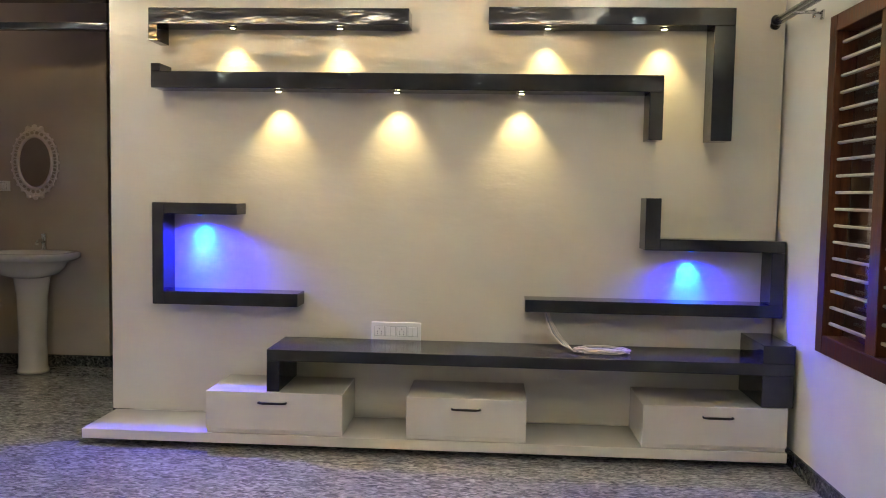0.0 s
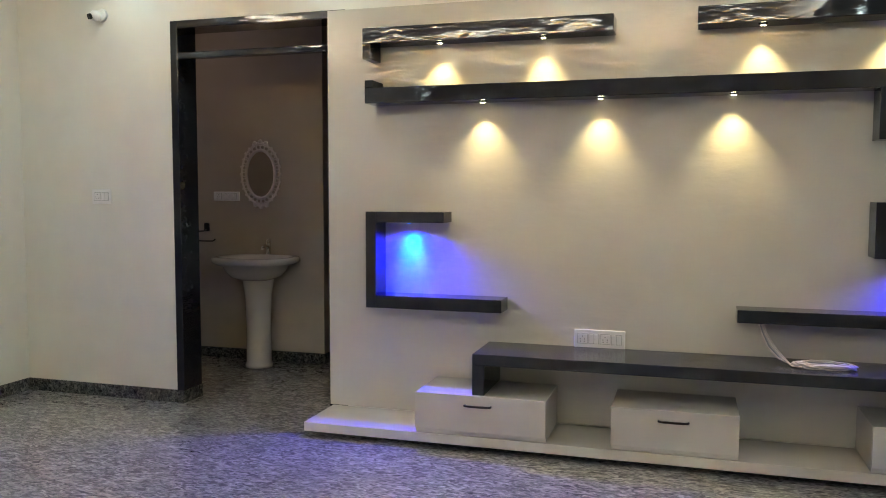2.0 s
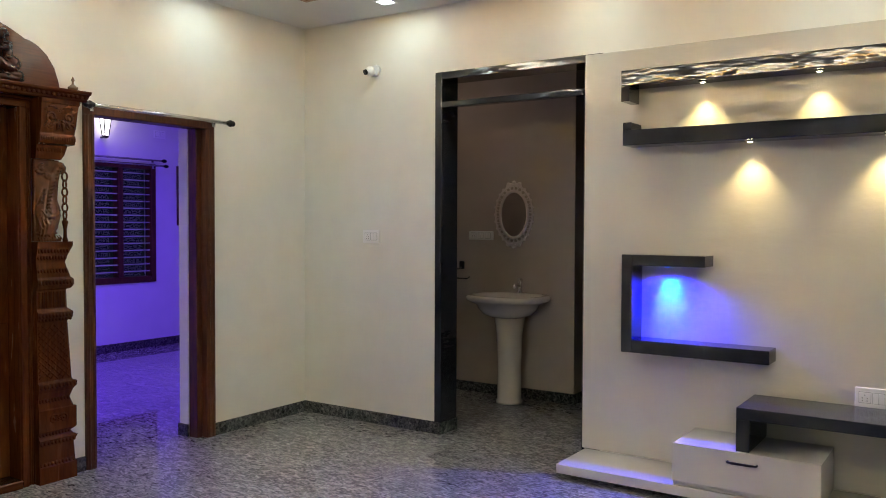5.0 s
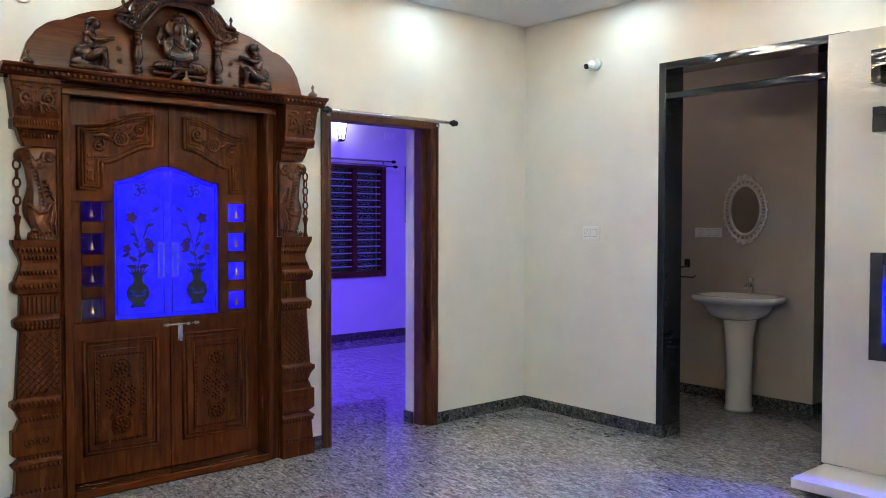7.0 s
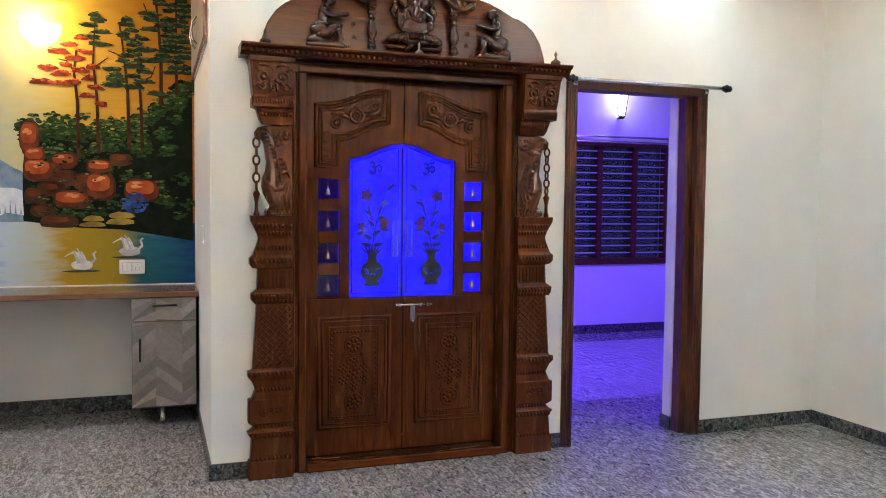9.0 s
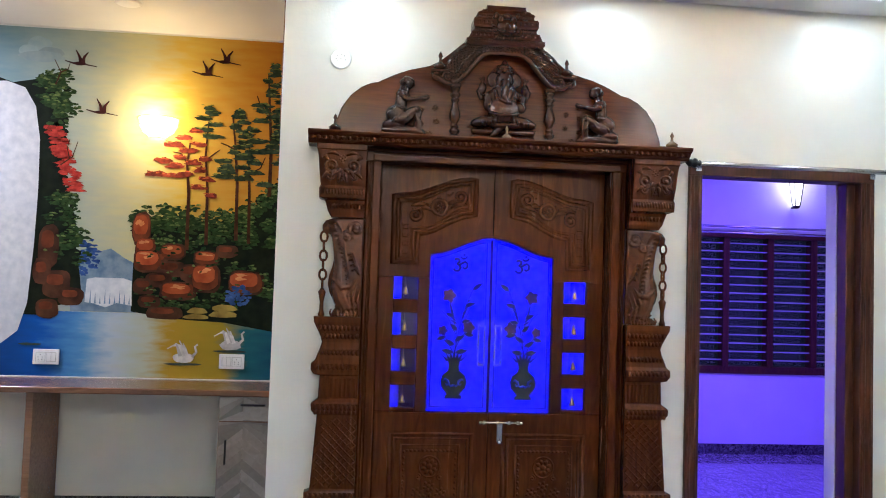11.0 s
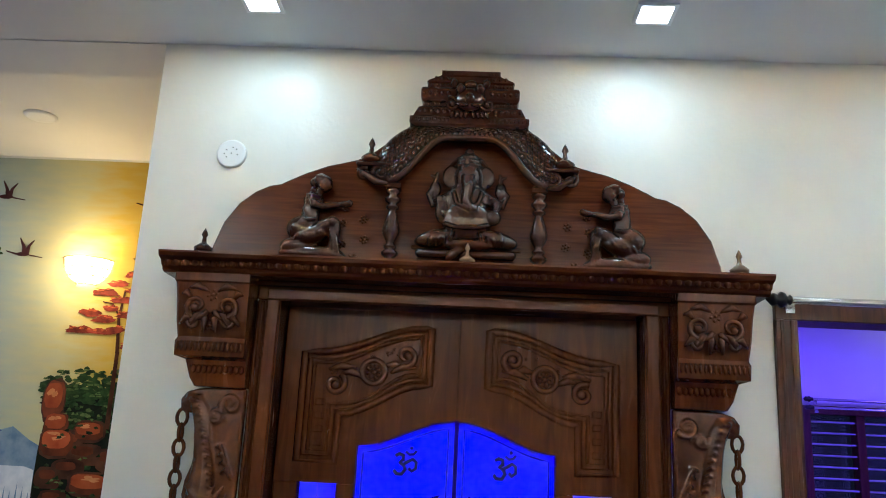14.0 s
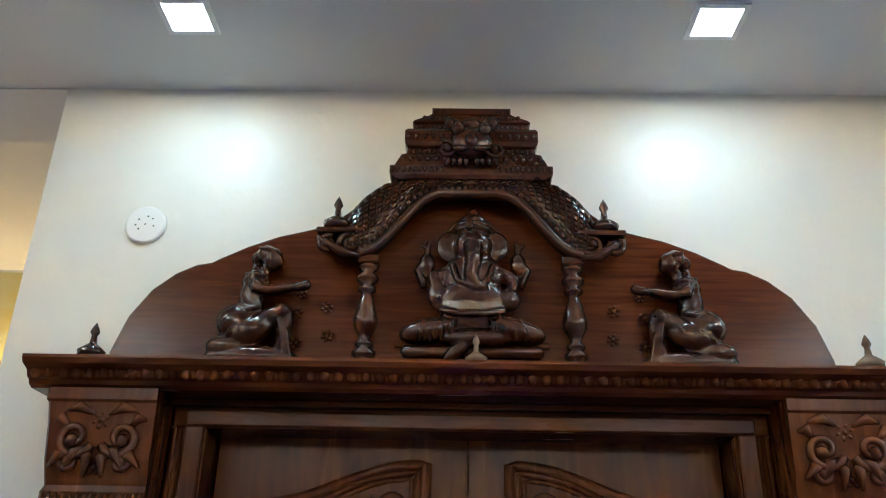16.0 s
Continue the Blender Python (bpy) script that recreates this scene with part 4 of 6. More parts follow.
    for k in range(9):
        d = 0.020 + 0.014 * k
        tube(bm, [(0.060 - 0.002 * abs(k - 4), Y(d), 1.3265), (0.056, Y(d + 0.002 * (k - 4)), 1.345), (0.044, Y(d), 1.362)], [0.0065, 0.0055, 0.003], 6)
    tube(bm, [(0.046, Y(0.010), 1.368), (0.062, Y(0.06), 1.366), (0.050, Y(0.118), 1.372)], [0.006, 0.009, 0.006], 8)
    for k in range(16):
        u = k / 15
        d, z = 0.064 + 0.070 * u ** 1.6, 1.43 + 0.30 * u
        tube(bm, [(0.050, Y(d - 0.012), z), (0.060, Y(d), z + 0.006), (0.052, Y(d + 0.014), z + 0.004)], [0.003, 0.0050, 0.003], 6)
    tube(bm, [(0.050, Y(0.030), 1.50), (0.064, Y(0.056), 1.46), (0.070, Y(0.088), 1.455), (0.060, Y(0.120), 1.485), (0.046, Y(0.140), 1.50)], [0.004, 0.010, 0.013, 0.010, 0.004], 8)
    for k in range(4):
        tube(bm, [(0.038, Y(0.012 + 0.010 * k), 1.52 + 0.022 * k), (0.050, Y(0.030 + 0.008 * k), 1.545 + 0.022 * k), (0.038, Y(0.046 + 0.006 * k), 1.535 + 0.024 * k)], [0.004, 0.009, 0.003], 6)
    scroll(bm, 0.042, Y(0.036), 1.725, 0.030, sgn, 1.3, 0.009, 200)
    scroll(bm, 0.042, Y(0.075), 1.690, 0.022, -sgn, 1.3, 0.008, 30)
    ball(bm, (0.052, Y(0.148), 1.735), (0.010, 0.010, 0.009), 2)
    fuse(part("bracket_carving", bm, GOLDEN, pil, "curved carved bracket shape"), 0.0034)
    bm = bmesh.new()
    for k in range(6):
        zc = 1.685 - k * 0.043
        tube(bm, ring((0.03, Y(0.178), zc), 0.0155, "x" if k % 2 == 0 else "y", 12, 0.024), 0.0055, 6, closed=True)
    lathe(bm, [(0.014, 1.3255), (0.016, 1.335), (0.010, 1.35), (0.009, 1.39), (0.013, 1.41), (0.018, 1.435), (0.006, 1.452)], 0.03, Y(0.178), 10)
    part("chain", bm, TEAK, pil, "wooden chain with a pendant")

# cornice, pediment and crowning tower
corn = thing("door_cornice", (0.05, YC, 2.1), "carved teak cornice over the shrine door", "cornice")
bm = bmesh.new()
prism(bm, [(0.0005, 2.0985), (0.105, 2.0985), (0.118, 2.104), (0.122, 2.112), (0.132, 2.116), (0.138, 2.128), (0.160, 2.136), (0.166, 2.146), (0.166, 2.152), (0.0005, 2.152)], "y", YC - 0.880, YC + 0.880)
part("moulding", bm, TEAKH, corn)
bm = bmesh.new()
for k in range(64):
    ball(bm, (0.134, YC - 0.862 + k * 1.724 / 63, 2.123), (0.011, 0.0125, 0.015), 1)
tagged(part("egg_carving", bm, TEAKH, corn), kind="stuff")

ped = thing("door_pediment", (0.02, YC, 2.152), "polished teak pediment board with a carved arch and tower", "pediment")
half = [(0.775, 2.153), (0.768, 2.20), (0.742, 2.279), (0.700, 2.342), (0.653, 2.381), (0.61, 2.402), (0.577, 2.408), (0.560, 2.418), (0.50, 2.448), (0.433, 2.474), (0.385, 2.486), (0.341, 2.498), (0.30, 2.52), (0.25, 2.56), (0.20, 2.605), (0.15, 2.645)]
bm = bmesh.new()
prism(bm, [(YC - d, z) for d, z in half] + [(YC + d, z) for d, z in reversed(half)], "x", 0.0005, 0.034, bev=0.004)
part("board", bm, BOARD, ped)


def arch_in(u):
    """Half-width and height of the carved ogee; u runs from its foot to its crown."""
    d = 0.245 * (1 - u)
    z = 2.415 + 0.148 * (0.5 - 0.5 * math.cos(math.pi * min(1, u * 1.35))) if u < 0.74 else 2.563
    return d, z


bm = bmesh.new()
inner = [arch_in(k / 24) for k in range(25)]
outer = [(0.262, 2.435), (0.276, 2.46), (0.278, 2.49), (0.262, 2.527), (0.238, 2.558), (0.205, 2.585), (0.165, 2.603), (0.12, 2.613), (0.06, 2.618), (0.0, 2.620)]
poly = [(YC - d, z) for d, z in inner] + [(YC + d, z) for d, z in reversed(inner[:-1])]
poly += [(YC + d, z) for d, z in outer] + [(YC - d, z) for d, z in reversed(outer[:-1])]
prism(bm, poly, "x", 0.0345, 0.070, bev=0.003)
arch = part("arch", bm, CARVED, ped)
bm = bmesh.new()
tube(bm, [(0.080, YC - d, z) for d, z in inner] + [(0.080, YC + d, z) for d, z in reversed(inner[:-1])], 0.013, 8)
part("arch_moulding", bm, CARVED, arch)


def on_arch(s2, u, v):
    """A place on the swelling face of the arch: u from foot to crown, v from its inner to its outer edge."""
    d0, z0 = arch_in(u)
    q = u * (len(outer) - 1)
    k = min(int(q), len(outer) - 2)
    f = q - k
    d1, z1 = outer[k][0] + f * (outer[k + 1][0] - outer[k][0]), outer[k][1] + f * (outer[k + 1][1] - outer[k][1])
    return Vector((0.070 + 0.024 * math.sin(math.pi * min(max(v, 0), 1)) ** 0.6, YC + s2 * (d0 + v * (d1 - d0)), z0 + v * (z1 - z0)))


bm = bmesh.new()
for s2 in (-1, 1):
    grid = [[bm.verts.new(on_arch(s2, i / 30, j / 8)) for j in range(9)] for i in range(31)]
    for i in range(30):
        for j in range(8):
            bm.faces.new((grid[i][j], grid[i + 1][j], grid[i + 1][j + 1], grid[i][j + 1])).smooth = True
part("swelling", bm, CARVED, arch)
# raised lozenges between crossing grooves, and a row of leaves along the moulding
bm = bmesh.new()
NU, NV = 15, 5
for s2 in (-1, 1):
    for i in range(NU * 2 - 1):
        for j in range(NV * 2 - 1):
            if (i + j) % 2:
                continue
            u, v = (i + 1) / (NU * 2), 0.24 + 0.74 * (j + 1) / (NV * 2)
            du, dv = 0.43 / NU, 0.74 * 0.43 / NV
            cr = [bm.verts.new(on_arch(s2, u + a, v + b)) for a, b in ((-du, 0), (0, -dv), (du, 0), (0, dv))]
            tp = [bm.verts.new(on_arch(s2, u + a * 0.6, v + b * 0.6) + Vector((0.0042, 0, 0))) for a, b in ((-du, 0), (0, -dv), (du, 0), (0, dv))]
            bm.faces.new(tp)
            for k in range(4):
                bm.faces.new((cr[k], cr[(k + 1) % 4], tp[(k + 1) % 4], tp[k]))
    for i in range(19):
        p = on_arch(s2, 0.04 + 0.92 * i / 18, 0.17)
        ball(bm, tuple(p + Vector((0.001, 0, 0))), (0.006, 0.0085, 0.0105), 1)
bmesh.ops.recalc_face_normals(bm, faces=bm.faces)
tagged(part("scale_carving", bm, CARVED, arch), kind="stuff")
for s2 in (-1, 1):
    bm = B((0.034, 0.098, *sorted((YC + s2 * 0.232, YC + s2 * 0.338)), 2.458, 2.470), bev=0.003)
    scroll(bm, 0.085, YC + s2 * 0.262, 2.438, 0.026, s2, 1.5, 0.008, 200)
    scroll(bm, 0.085, YC + s2 * 0.312, 2.434, 0.021, -s2, 1.4, 0.008, 60)
    tube(bm, [(0.085, YC + s2 * 0.24, 2.405), (0.09, YC + s2 * 0.275, 2.408), (0.088, YC + s2 * 0.31, 2.432), (0.085, YC + s2 * 0.335, 2.450)], [0.006, 0.013, 0.010, 0.005], 7)
    part("arch_bracket", bm, CARVED, arch)
    bm = bmesh.new()
    lathe(bm, [(0.019, 0.018), (0.012, 0.024), (0.025, 0.034), (0.026, 0.042), (0.012, 0.052), (0.020, 0.057), (0.020, 0.062), (0.010, 0.070), (0.015, 0.080), (0.026, 0.100), (0.027, 0.115), (0.021, 0.140), (0.014, 0.166), (0.010, 0.174), (0.020, 0.180), (0.020, 0.186), (0.010, 0.193), (0.024, 0.203), (0.025, 0.211), (0.011, 0.222), (0.022, 0.230), (0.022, 0.241)], 0.062, YC + s2 * 0.222, 20, 2.1525)
    box(bm, 0.040, 0.084, YC + s2 * 0.222 - 0.023, YC + s2 * 0.222 + 0.023, 2.3925, 2.412, bev=0.003)
    box(bm, 0.040, 0.084, YC + s2 * 0.222 - 0.022, YC + s2 * 0.222 + 0.022, 2.1525, 2.172, bev=0.003)
    part("baluster", bm, CARVED, ped, "turned wooden baluster")
    for d, z, r in ((0.31, 2.302, 0.014), (0.305, 2.238, 0.014), (0.375, 2.288, 0.014), (0.372, 2.222, 0.014), (0.335, 2.178, 0.016), (0.28, 2.168, 0.012), (0.368, 2.335, 0.012)):
        bm = bmesh.new()
        rosette(bm, 0.037, YC + s2 * d, z, r * 1.1, 6, 0.42, 0.7)
        part("rosette_carving", bm, GOLDEN, ped)
# tower tiers
bm = bmesh.new()
rings = []
for z, w, d in ((2.590, 0.165, 0.100), (2.597, 0.180, 0.106), (2.600, 0.183, 0.107), (2.620, 0.183, 0.107), (2.624, 0.172, 0.101), (2.630, 0.170, 0.100), (2.655, 0.158, 0.096), (2.660, 0.146, 0.092), (2.672, 0.144, 0.092), (2.675, 0.148, 0.101), (2.684, 0.152, 0.105), (2.712, 0.152, 0.105), (2.720, 0.147, 0.101), (2.723, 0.133, 0.093), (2.737, 0.131, 0.093), (2.740, 0.136, 0.099), (2.746, 0.130, 0.098), (2.760, 0.100, 0.094), (2.763, 0.091, 0.097), (2.779, 0.091, 0.097)):
    rings.append([bm.verts.new(p) for p in ((0.0345 if z < 2.64 else 0.0005, YC - w, z), (d, YC - w, z), (d, YC + w, z), (0.0345 if z < 2.64 else 0.0005, YC + w, z))])
for a, b in zip(rings, rings[1:]):
    for k in range(4):
        bm.faces.new((a[k], a[(k + 1) % 4], b[(k + 1) % 4], b[k]))
bm.faces.new(rings[0])
bm.faces.new(rings[-1])
bmesh.ops.recalc_face_normals(bm, faces=bm.faces)
tower = part("tower", bm, CARVED, ped, "stepped carved tower")
bm = bmesh.new()
for z, w, n, d in ((2.610, 0.176, 30, 0.107), (2.642, 0.156, 17, 0.098), (2.667, 0.138, 26, 0.092), (2.698, 0.144, 16, 0.105), (2.730, 0.125, 24, 0.093), (2.752, 0.108, 13, 0.096), (2.771, 0.086, 20, 0.097)):
    for k in range(n):
        y = YC - w + 2 * w * k / (n - 1)
        if abs(y - YC) > 0.055:
            ball(bm, (d, y, z), (0.006, min(0.0085, 0.8 * w / n), 0.0085), 1)
tagged(part("tier_beading", bm, CARVED, tower), kind="stuff")
# plain boss in the middle of the tower
bm = bmesh.new()
ball(bm, (0.105, YC, 2.655), (0.028, 0.050, 0.046), 2)
ball(bm, (0.125, YC, 2.650), (0.014, 0.016, 0.020), 2)
for s2 in (-1, 1):
    ball(bm, (0.118, YC + s2 * 0.030, 2.682), (0.018, 0.017, 0.017), 2)
    scroll(bm, 0.112, YC + s2 * 0.056, 2.634, 0.024, s2, 1.2, 0.007, 120)
    ball(bm, (0.112, YC + s2 * 0.050, 2.704), (0.012, 0.012, 0.016), 2)
    ball(bm, (0.128, YC + s2 * 0.030, 2.688), (0.010, 0.009, 0.009), 2)
    tube(bm, [(0.128, YC + s2 * 0.006, 2.628), (0.132, YC + s2 * 0.024, 2.624), (0.122, YC + s2 * 0.046, 2.634)], [0.006, 0.008, 0.004], 6)
    for q in range(4):
        tube(bm, [(0.112, YC + s2 * (0.01 + 0.012 * q), 2.612), (0.120, YC + s2 * (0.012 + 0.013 * q), 2.600), (0.110, YC + s2 * (0.013 + 0.015 * q), 2.590)], [0.003, 0.007, 0.003], 6)
ball(bm, (0.112, YC, 2.700), (0.016, 0.022, 0.016), 2)
bmesh.ops.translate(bm, verts=bm.verts, vec=(0.002, 0, 0.024))
part("boss_carving", bm, CARVED, tower)


def finial(x, y, z, s=1.0, wood=None):
    f = thing("finial", (x, y, z), "small turned wooden finial on the door cornice", "finial", "finials of the shrine door")
    bm = bmesh.new()
    lathe(bm, [(0.010 * s, 0), (0.024 * s, 0.006 * s), (0.026 * s, 0.016 * s), (0.014 * s, 0.026 * s), (0.007 * s, 0.031 * s), (0.005 * s, 0.046 * s), (0.009 * s, 0.053 * s), (0.006 * s, 0.062 * s), (0.001, 0.072 * s)], x, y, 14, z)
    part("turning", bm, wood or CARVED, f)


finial(0.125, YC - 0.764, 2.1525, 1.08)
finial(0.125, YC + 0.792, 2.1525, 1.05, PALEW)
finial(0.125, YC + 0.012, 2.1525, 0.9, PALEW)
finial(0.070, YC - 0.297, 2.4705, 1.2)
finial(0.070, YC + 0.297, 2.4705, 1.2)


def statue(name, label, shapes, tubes=()):
    """A carved figure as one plain joined shape."""
    bm = bmesh.new()
    for c, r, *turn in shapes:
        ball(bm, c, tuple(1.16 * q for q in r), 3, Matrix.Rotation(radians(turn[0]), 4, "X") if turn else None)
    for pts, r in tubes:
        tube(bm, pts, [1.15 * q for q in r], 10)
    ob = part(name, bm, CARVED, None, "", (0.06, sum(s[0][1] for s in shapes) / len(shapes), 2.1525))
    fuse(ob, 0.0030)
    return tagged(ob, label, "statue")


P, Q = YC + 0.005, 2.1525
seat = thing("statue_pedestal", (0.06, P, Q), "carved teak cushion pedestal under the seated figure", "pedestal")
bm = bmesh.new()
for z, w in ((Q + 0.014, 0.150), (Q + 0.046, 0.150)):
    tube(bm, [(0.062, P - w, z), (0.062, P - w + 0.008, z), (0.062, P + w - 0.008, z), (0.062, P + w, z)], [0.006, 0.0140, 0.0140, 0.006], 10)
part("cushion", bm, CARVED, seat)
part("back_board", B((0.0345, 0.046, P - 0.165, P + 0.165, Q + 0.062, Q + 0.073), bev=0.002), TEAKH, seat)
statue("seated_statue", "dark polished wooden seated statue with a plain rounded body",
       [((0.062, P, Q + 0.150), (0.034, 0.066, 0.060)), ((0.062, P, Q + 0.215), (0.028, 0.058, 0.050)), ((0.068, P, Q + 0.285), (0.030, 0.036, 0.040)), ((0.060, P, Q + 0.335), (0.024, 0.034, 0.028)), ((0.060, P, Q + 0.362), (0.012, 0.014, 0.020)),
        ((0.058, P - 0.050, Q + 0.290), (0.008, 0.026, 0.032)), ((0.058, P + 0.050, Q + 0.290), (0.008, 0.026, 0.032)),
        ((0.066, P - 0.085, Q + 0.092), (0.030, 0.062, 0.024), 12), ((0.066, P + 0.085, Q + 0.092), (0.030, 0.062, 0.024), -12), ((0.074, P + 0.01, Q + 0.072), (0.024, 0.070, 0.018)), ((0.080, P - 0.03, Q + 0.045), (0.014, 0.034, 0.014), 40),
        ((0.072, P - 0.074, Q + 0.175), (0.014, 0.020, 0.034)), ((0.072, P + 0.078, Q + 0.160), (0.016, 0.022, 0.022)), ((0.050, P - 0.100, Q + 0.250), (0.012, 0.016, 0.024)), ((0.050, P + 0.100, Q + 0.250), (0.012, 0.016, 0.024))],
       [([(0.092, P, Q + 0.280), (0.098, P + 0.002, Q + 0.245), (0.098, P - 0.004, Q + 0.205), (0.098, P + 0.012, Q + 0.178), (0.094, P + 0.030, Q + 0.180)], [0.019, 0.016, 0.013, 0.010, 0.007]),
        ([(0.060, P - 0.050, Q + 0.225), (0.060, P - 0.088, Q + 0.205), (0.072, P - 0.076, Q + 0.170)], [0.018, 0.016, 0.013]), ([(0.060, P + 0.050, Q + 0.225), (0.060, P + 0.090, Q + 0.205), (0.072, P + 0.078, Q + 0.160)], [0.018, 0.016, 0.013]),
        ([(0.050, P - 0.055, Q + 0.215), (0.048, P - 0.108, Q + 0.205), (0.048, P - 0.118, Q + 0.235), (0.050, P - 0.100, Q + 0.262)], [0.012, 0.012, 0.011, 0.008]), ([(0.050, P + 0.055, Q + 0.215), (0.048, P + 0.108, Q + 0.205), (0.048, P + 0.118, Q + 0.235), (0.050, P + 0.100, Q + 0.262)], [0.012, 0.012, 0.011, 0.008]),
        ([(0.090, P - 0.045, Q + 0.235), (0.096, P - 0.032, Q + 0.195), (0.102, P, Q + 0.178), (0.096, P + 0.032, Q + 0.195), (0.090, P + 0.045, Q + 0.235)], [0.005] * 5),
        ([(0.084, P - 0.068, Q + 0.132), (0.104, P - 0.03, Q + 0.118), (0.104, P + 0.03, Q + 0.118), (0.084, P + 0.068, Q + 0.132)], [0.006] * 4)]
       + [([(0.088, P + s3 * (0.035 + 0.022 * k), Q + 0.118 - 0.002 * k), (0.100, P + s3 * (0.042 + 0.022 * k), Q + 0.088 - 0.003 * k), (0.084, P + s3 * (0.044 + 0.022 * k), Q + 0.062)], [0.003, 0.0045, 0.003]) for s3 in (-1, 1) for k in range(4)]
       + [(ring((0.064, P, Q + 0.320 + 0.014 * k), 0.034 - 0.007 * k, "z", 14, 0.040 - 0.007 * k), [0.0045] * 14) for k in range(3)]
       + [([(0.076, P - 0.086 + 0.010 * k, Q + 0.190), (0.080, P - 0.090 + 0.011 * k, Q + 0.222)], [0.005, 0.0035]) for k in range(4)]
       + [([(0.050, P + s3 * 0.104, Q + 0.258), (0.054, P + s3 * 0.098, Q + 0.285), (0.054, P + s3 * (0.106 + 0.010 * k), Q + 0.300 - 0.004 * k)], [0.006, 0.006, 0.004]) for s3 in (-1, 1) for k in (-1, 1)]
       + [(ring((0.044, P, Q + 0.300), 0.062, "x", 24, 0.066), [0.0045] * 24)])
for s2 in (-1, 1):
    K = YC + s2 * 0.458
    g = -s2

    def at(x, a, z):
        return (x, K + g * a, Q + z)
    folds = [([at(0.070, -0.060 + 0.020 * k, 0.050), at(0.088, -0.044 + 0.021 * k, 0.075 + 0.006 * k), at(0.078, -0.026 + 0.021 * k, 0.105 + 0.006 * k)], [0.003, 0.0042, 0.003]) for k in range(4)]
    folds += [([at(0.074, 0.050 + 0.008 * k, 0.125 - 0.010 * k), at(0.082, 0.062 + 0.006 * k, 0.080), at(0.072, 0.070 + 0.008 * k, 0.020)], [0.003, 0.0042, 0.003]) for k in range(3)]
    braid = [(at(0.056, -0.012 - 0.0035 * k, 0.232 - 0.013 * k), (0.008, 0.0078, 0.0078)) for k in range(10)]
    statue("kneeling_statue", "dark polished wooden kneeling statue with a plain rounded body",
           [(at(0.062, 0.026, 0.250), (0.019, 0.019, 0.024), -12 * g), (at(0.062, 0.040, 0.244), (0.010, 0.008, 0.011)), (at(0.058, 0.012, 0.262), (0.021, 0.021, 0.020)), (at(0.054, -0.008, 0.256), (0.015, 0.014, 0.014)),
            (at(0.060, 0.010, 0.222), (0.010, 0.010, 0.018)), (at(0.058, -0.006, 0.196), (0.024, 0.028, 0.022)), (at(0.066, 0.012, 0.184), (0.017, 0.016, 0.016)), (at(0.058, -0.012, 0.158), (0.021, 0.023, 0.036), 14 * g),
            (at(0.058, -0.034, 0.106), (0.028, 0.042, 0.036)), (at(0.062, -0.006, 0.086), (0.026, 0.052, 0.028), 20 * g), (at(0.064, 0.030, 0.112), (0.020, 0.040, 0.020), 32 * g), (at(0.066, 0.058, 0.128), (0.018, 0.016, 0.017)),
            (at(0.062, 0.066, 0.078), (0.017, 0.014, 0.052), -8 * g), (at(0.058, -0.050, 0.052), (0.024, 0.042, 0.024)), (at(0.058, 0.0, 0.030), (0.024, 0.088, 0.022)), (at(0.058, 0.078, 0.024), (0.018, 0.024, 0.012)),
            (at(0.072, 0.092, 0.184), (0.010, 0.015, 0.009)), (at(0.072, 0.106, 0.188), (0.010, 0.009, 0.010))] + braid,
           [([at(0.074, -0.012, 0.206), at(0.084, 0.0, 0.176), at(0.082, 0.028, 0.172), at(0.076, 0.060, 0.180), at(0.072, 0.090, 0.184)], [0.011, 0.0105, 0.009, 0.0075, 0.006]),
            ([at(0.050, 0.006, 0.200), at(0.056, 0.030, 0.176), at(0.060, 0.062, 0.182), at(0.064, 0.092, 0.186)], [0.009, 0.009, 0.007, 0.005]),
            ([at(0.074, -0.028, 0.214), at(0.086, -0.004, 0.206), at(0.080, 0.020, 0.206)], [0.003, 0.0045, 0.003]), ([at(0.078, -0.036, 0.138), at(0.084, -0.012, 0.128), at(0.080, 0.010, 0.134)], [0.004, 0.005, 0.004]),
            ([at(0.078, -0.004, 0.272), at(0.082, 0.014, 0.270), at(0.078, 0.034, 0.262)], [0.003, 0.004, 0.003]), ([at(0.084, -0.012, 0.186), at(0.094, 0.0, 0.188), at(0.088, 0.010, 0.184)], [0.003, 0.004, 0.003]),
            ([at(0.050, -0.100, 0.005), at(0.056, -0.05, 0.010), at(0.056, 0.07, 0.010), at(0.050, 0.104, 0.005)], [0.004, 0.010, 0.010, 0.004])] + folds)

# ---------------------------------------------------------------- dining recess: painted mural
MX = MUR + 0.0015


def U(u, v):
    """Painter's grid on the mural: u across, v down."""
    return -3.795 + (u - 455) * 0.00352, 0.82 + (530 - v) * 0.00366


COATS = itertools.cycle(range(11))


def flat(bm, pts, layer):
    """One brush mark; each lies a hair above the last, so that no two share a plane."""
    x = MX + 0.0004 * (layer + 0.045 * next(COATS))
    bm.faces.new([bm.verts.new((x, *U(u, v))) for u, v in pts])


def dab(bm, u, v, ru, rv, layer, n=12, jag=0.15, flat_base=False):
    pts = []
    for k in range(n):
        a = 2 * math.pi * k / n
        q = 1 + random.uniform(-jag, jag)
        s = math.sin(a)
        if flat_base and s > 0:
            s *= 0.35
        pts.append((u + ru * q * math.cos(a), v + rv * q * s))
    flat(bm, pts, layer)


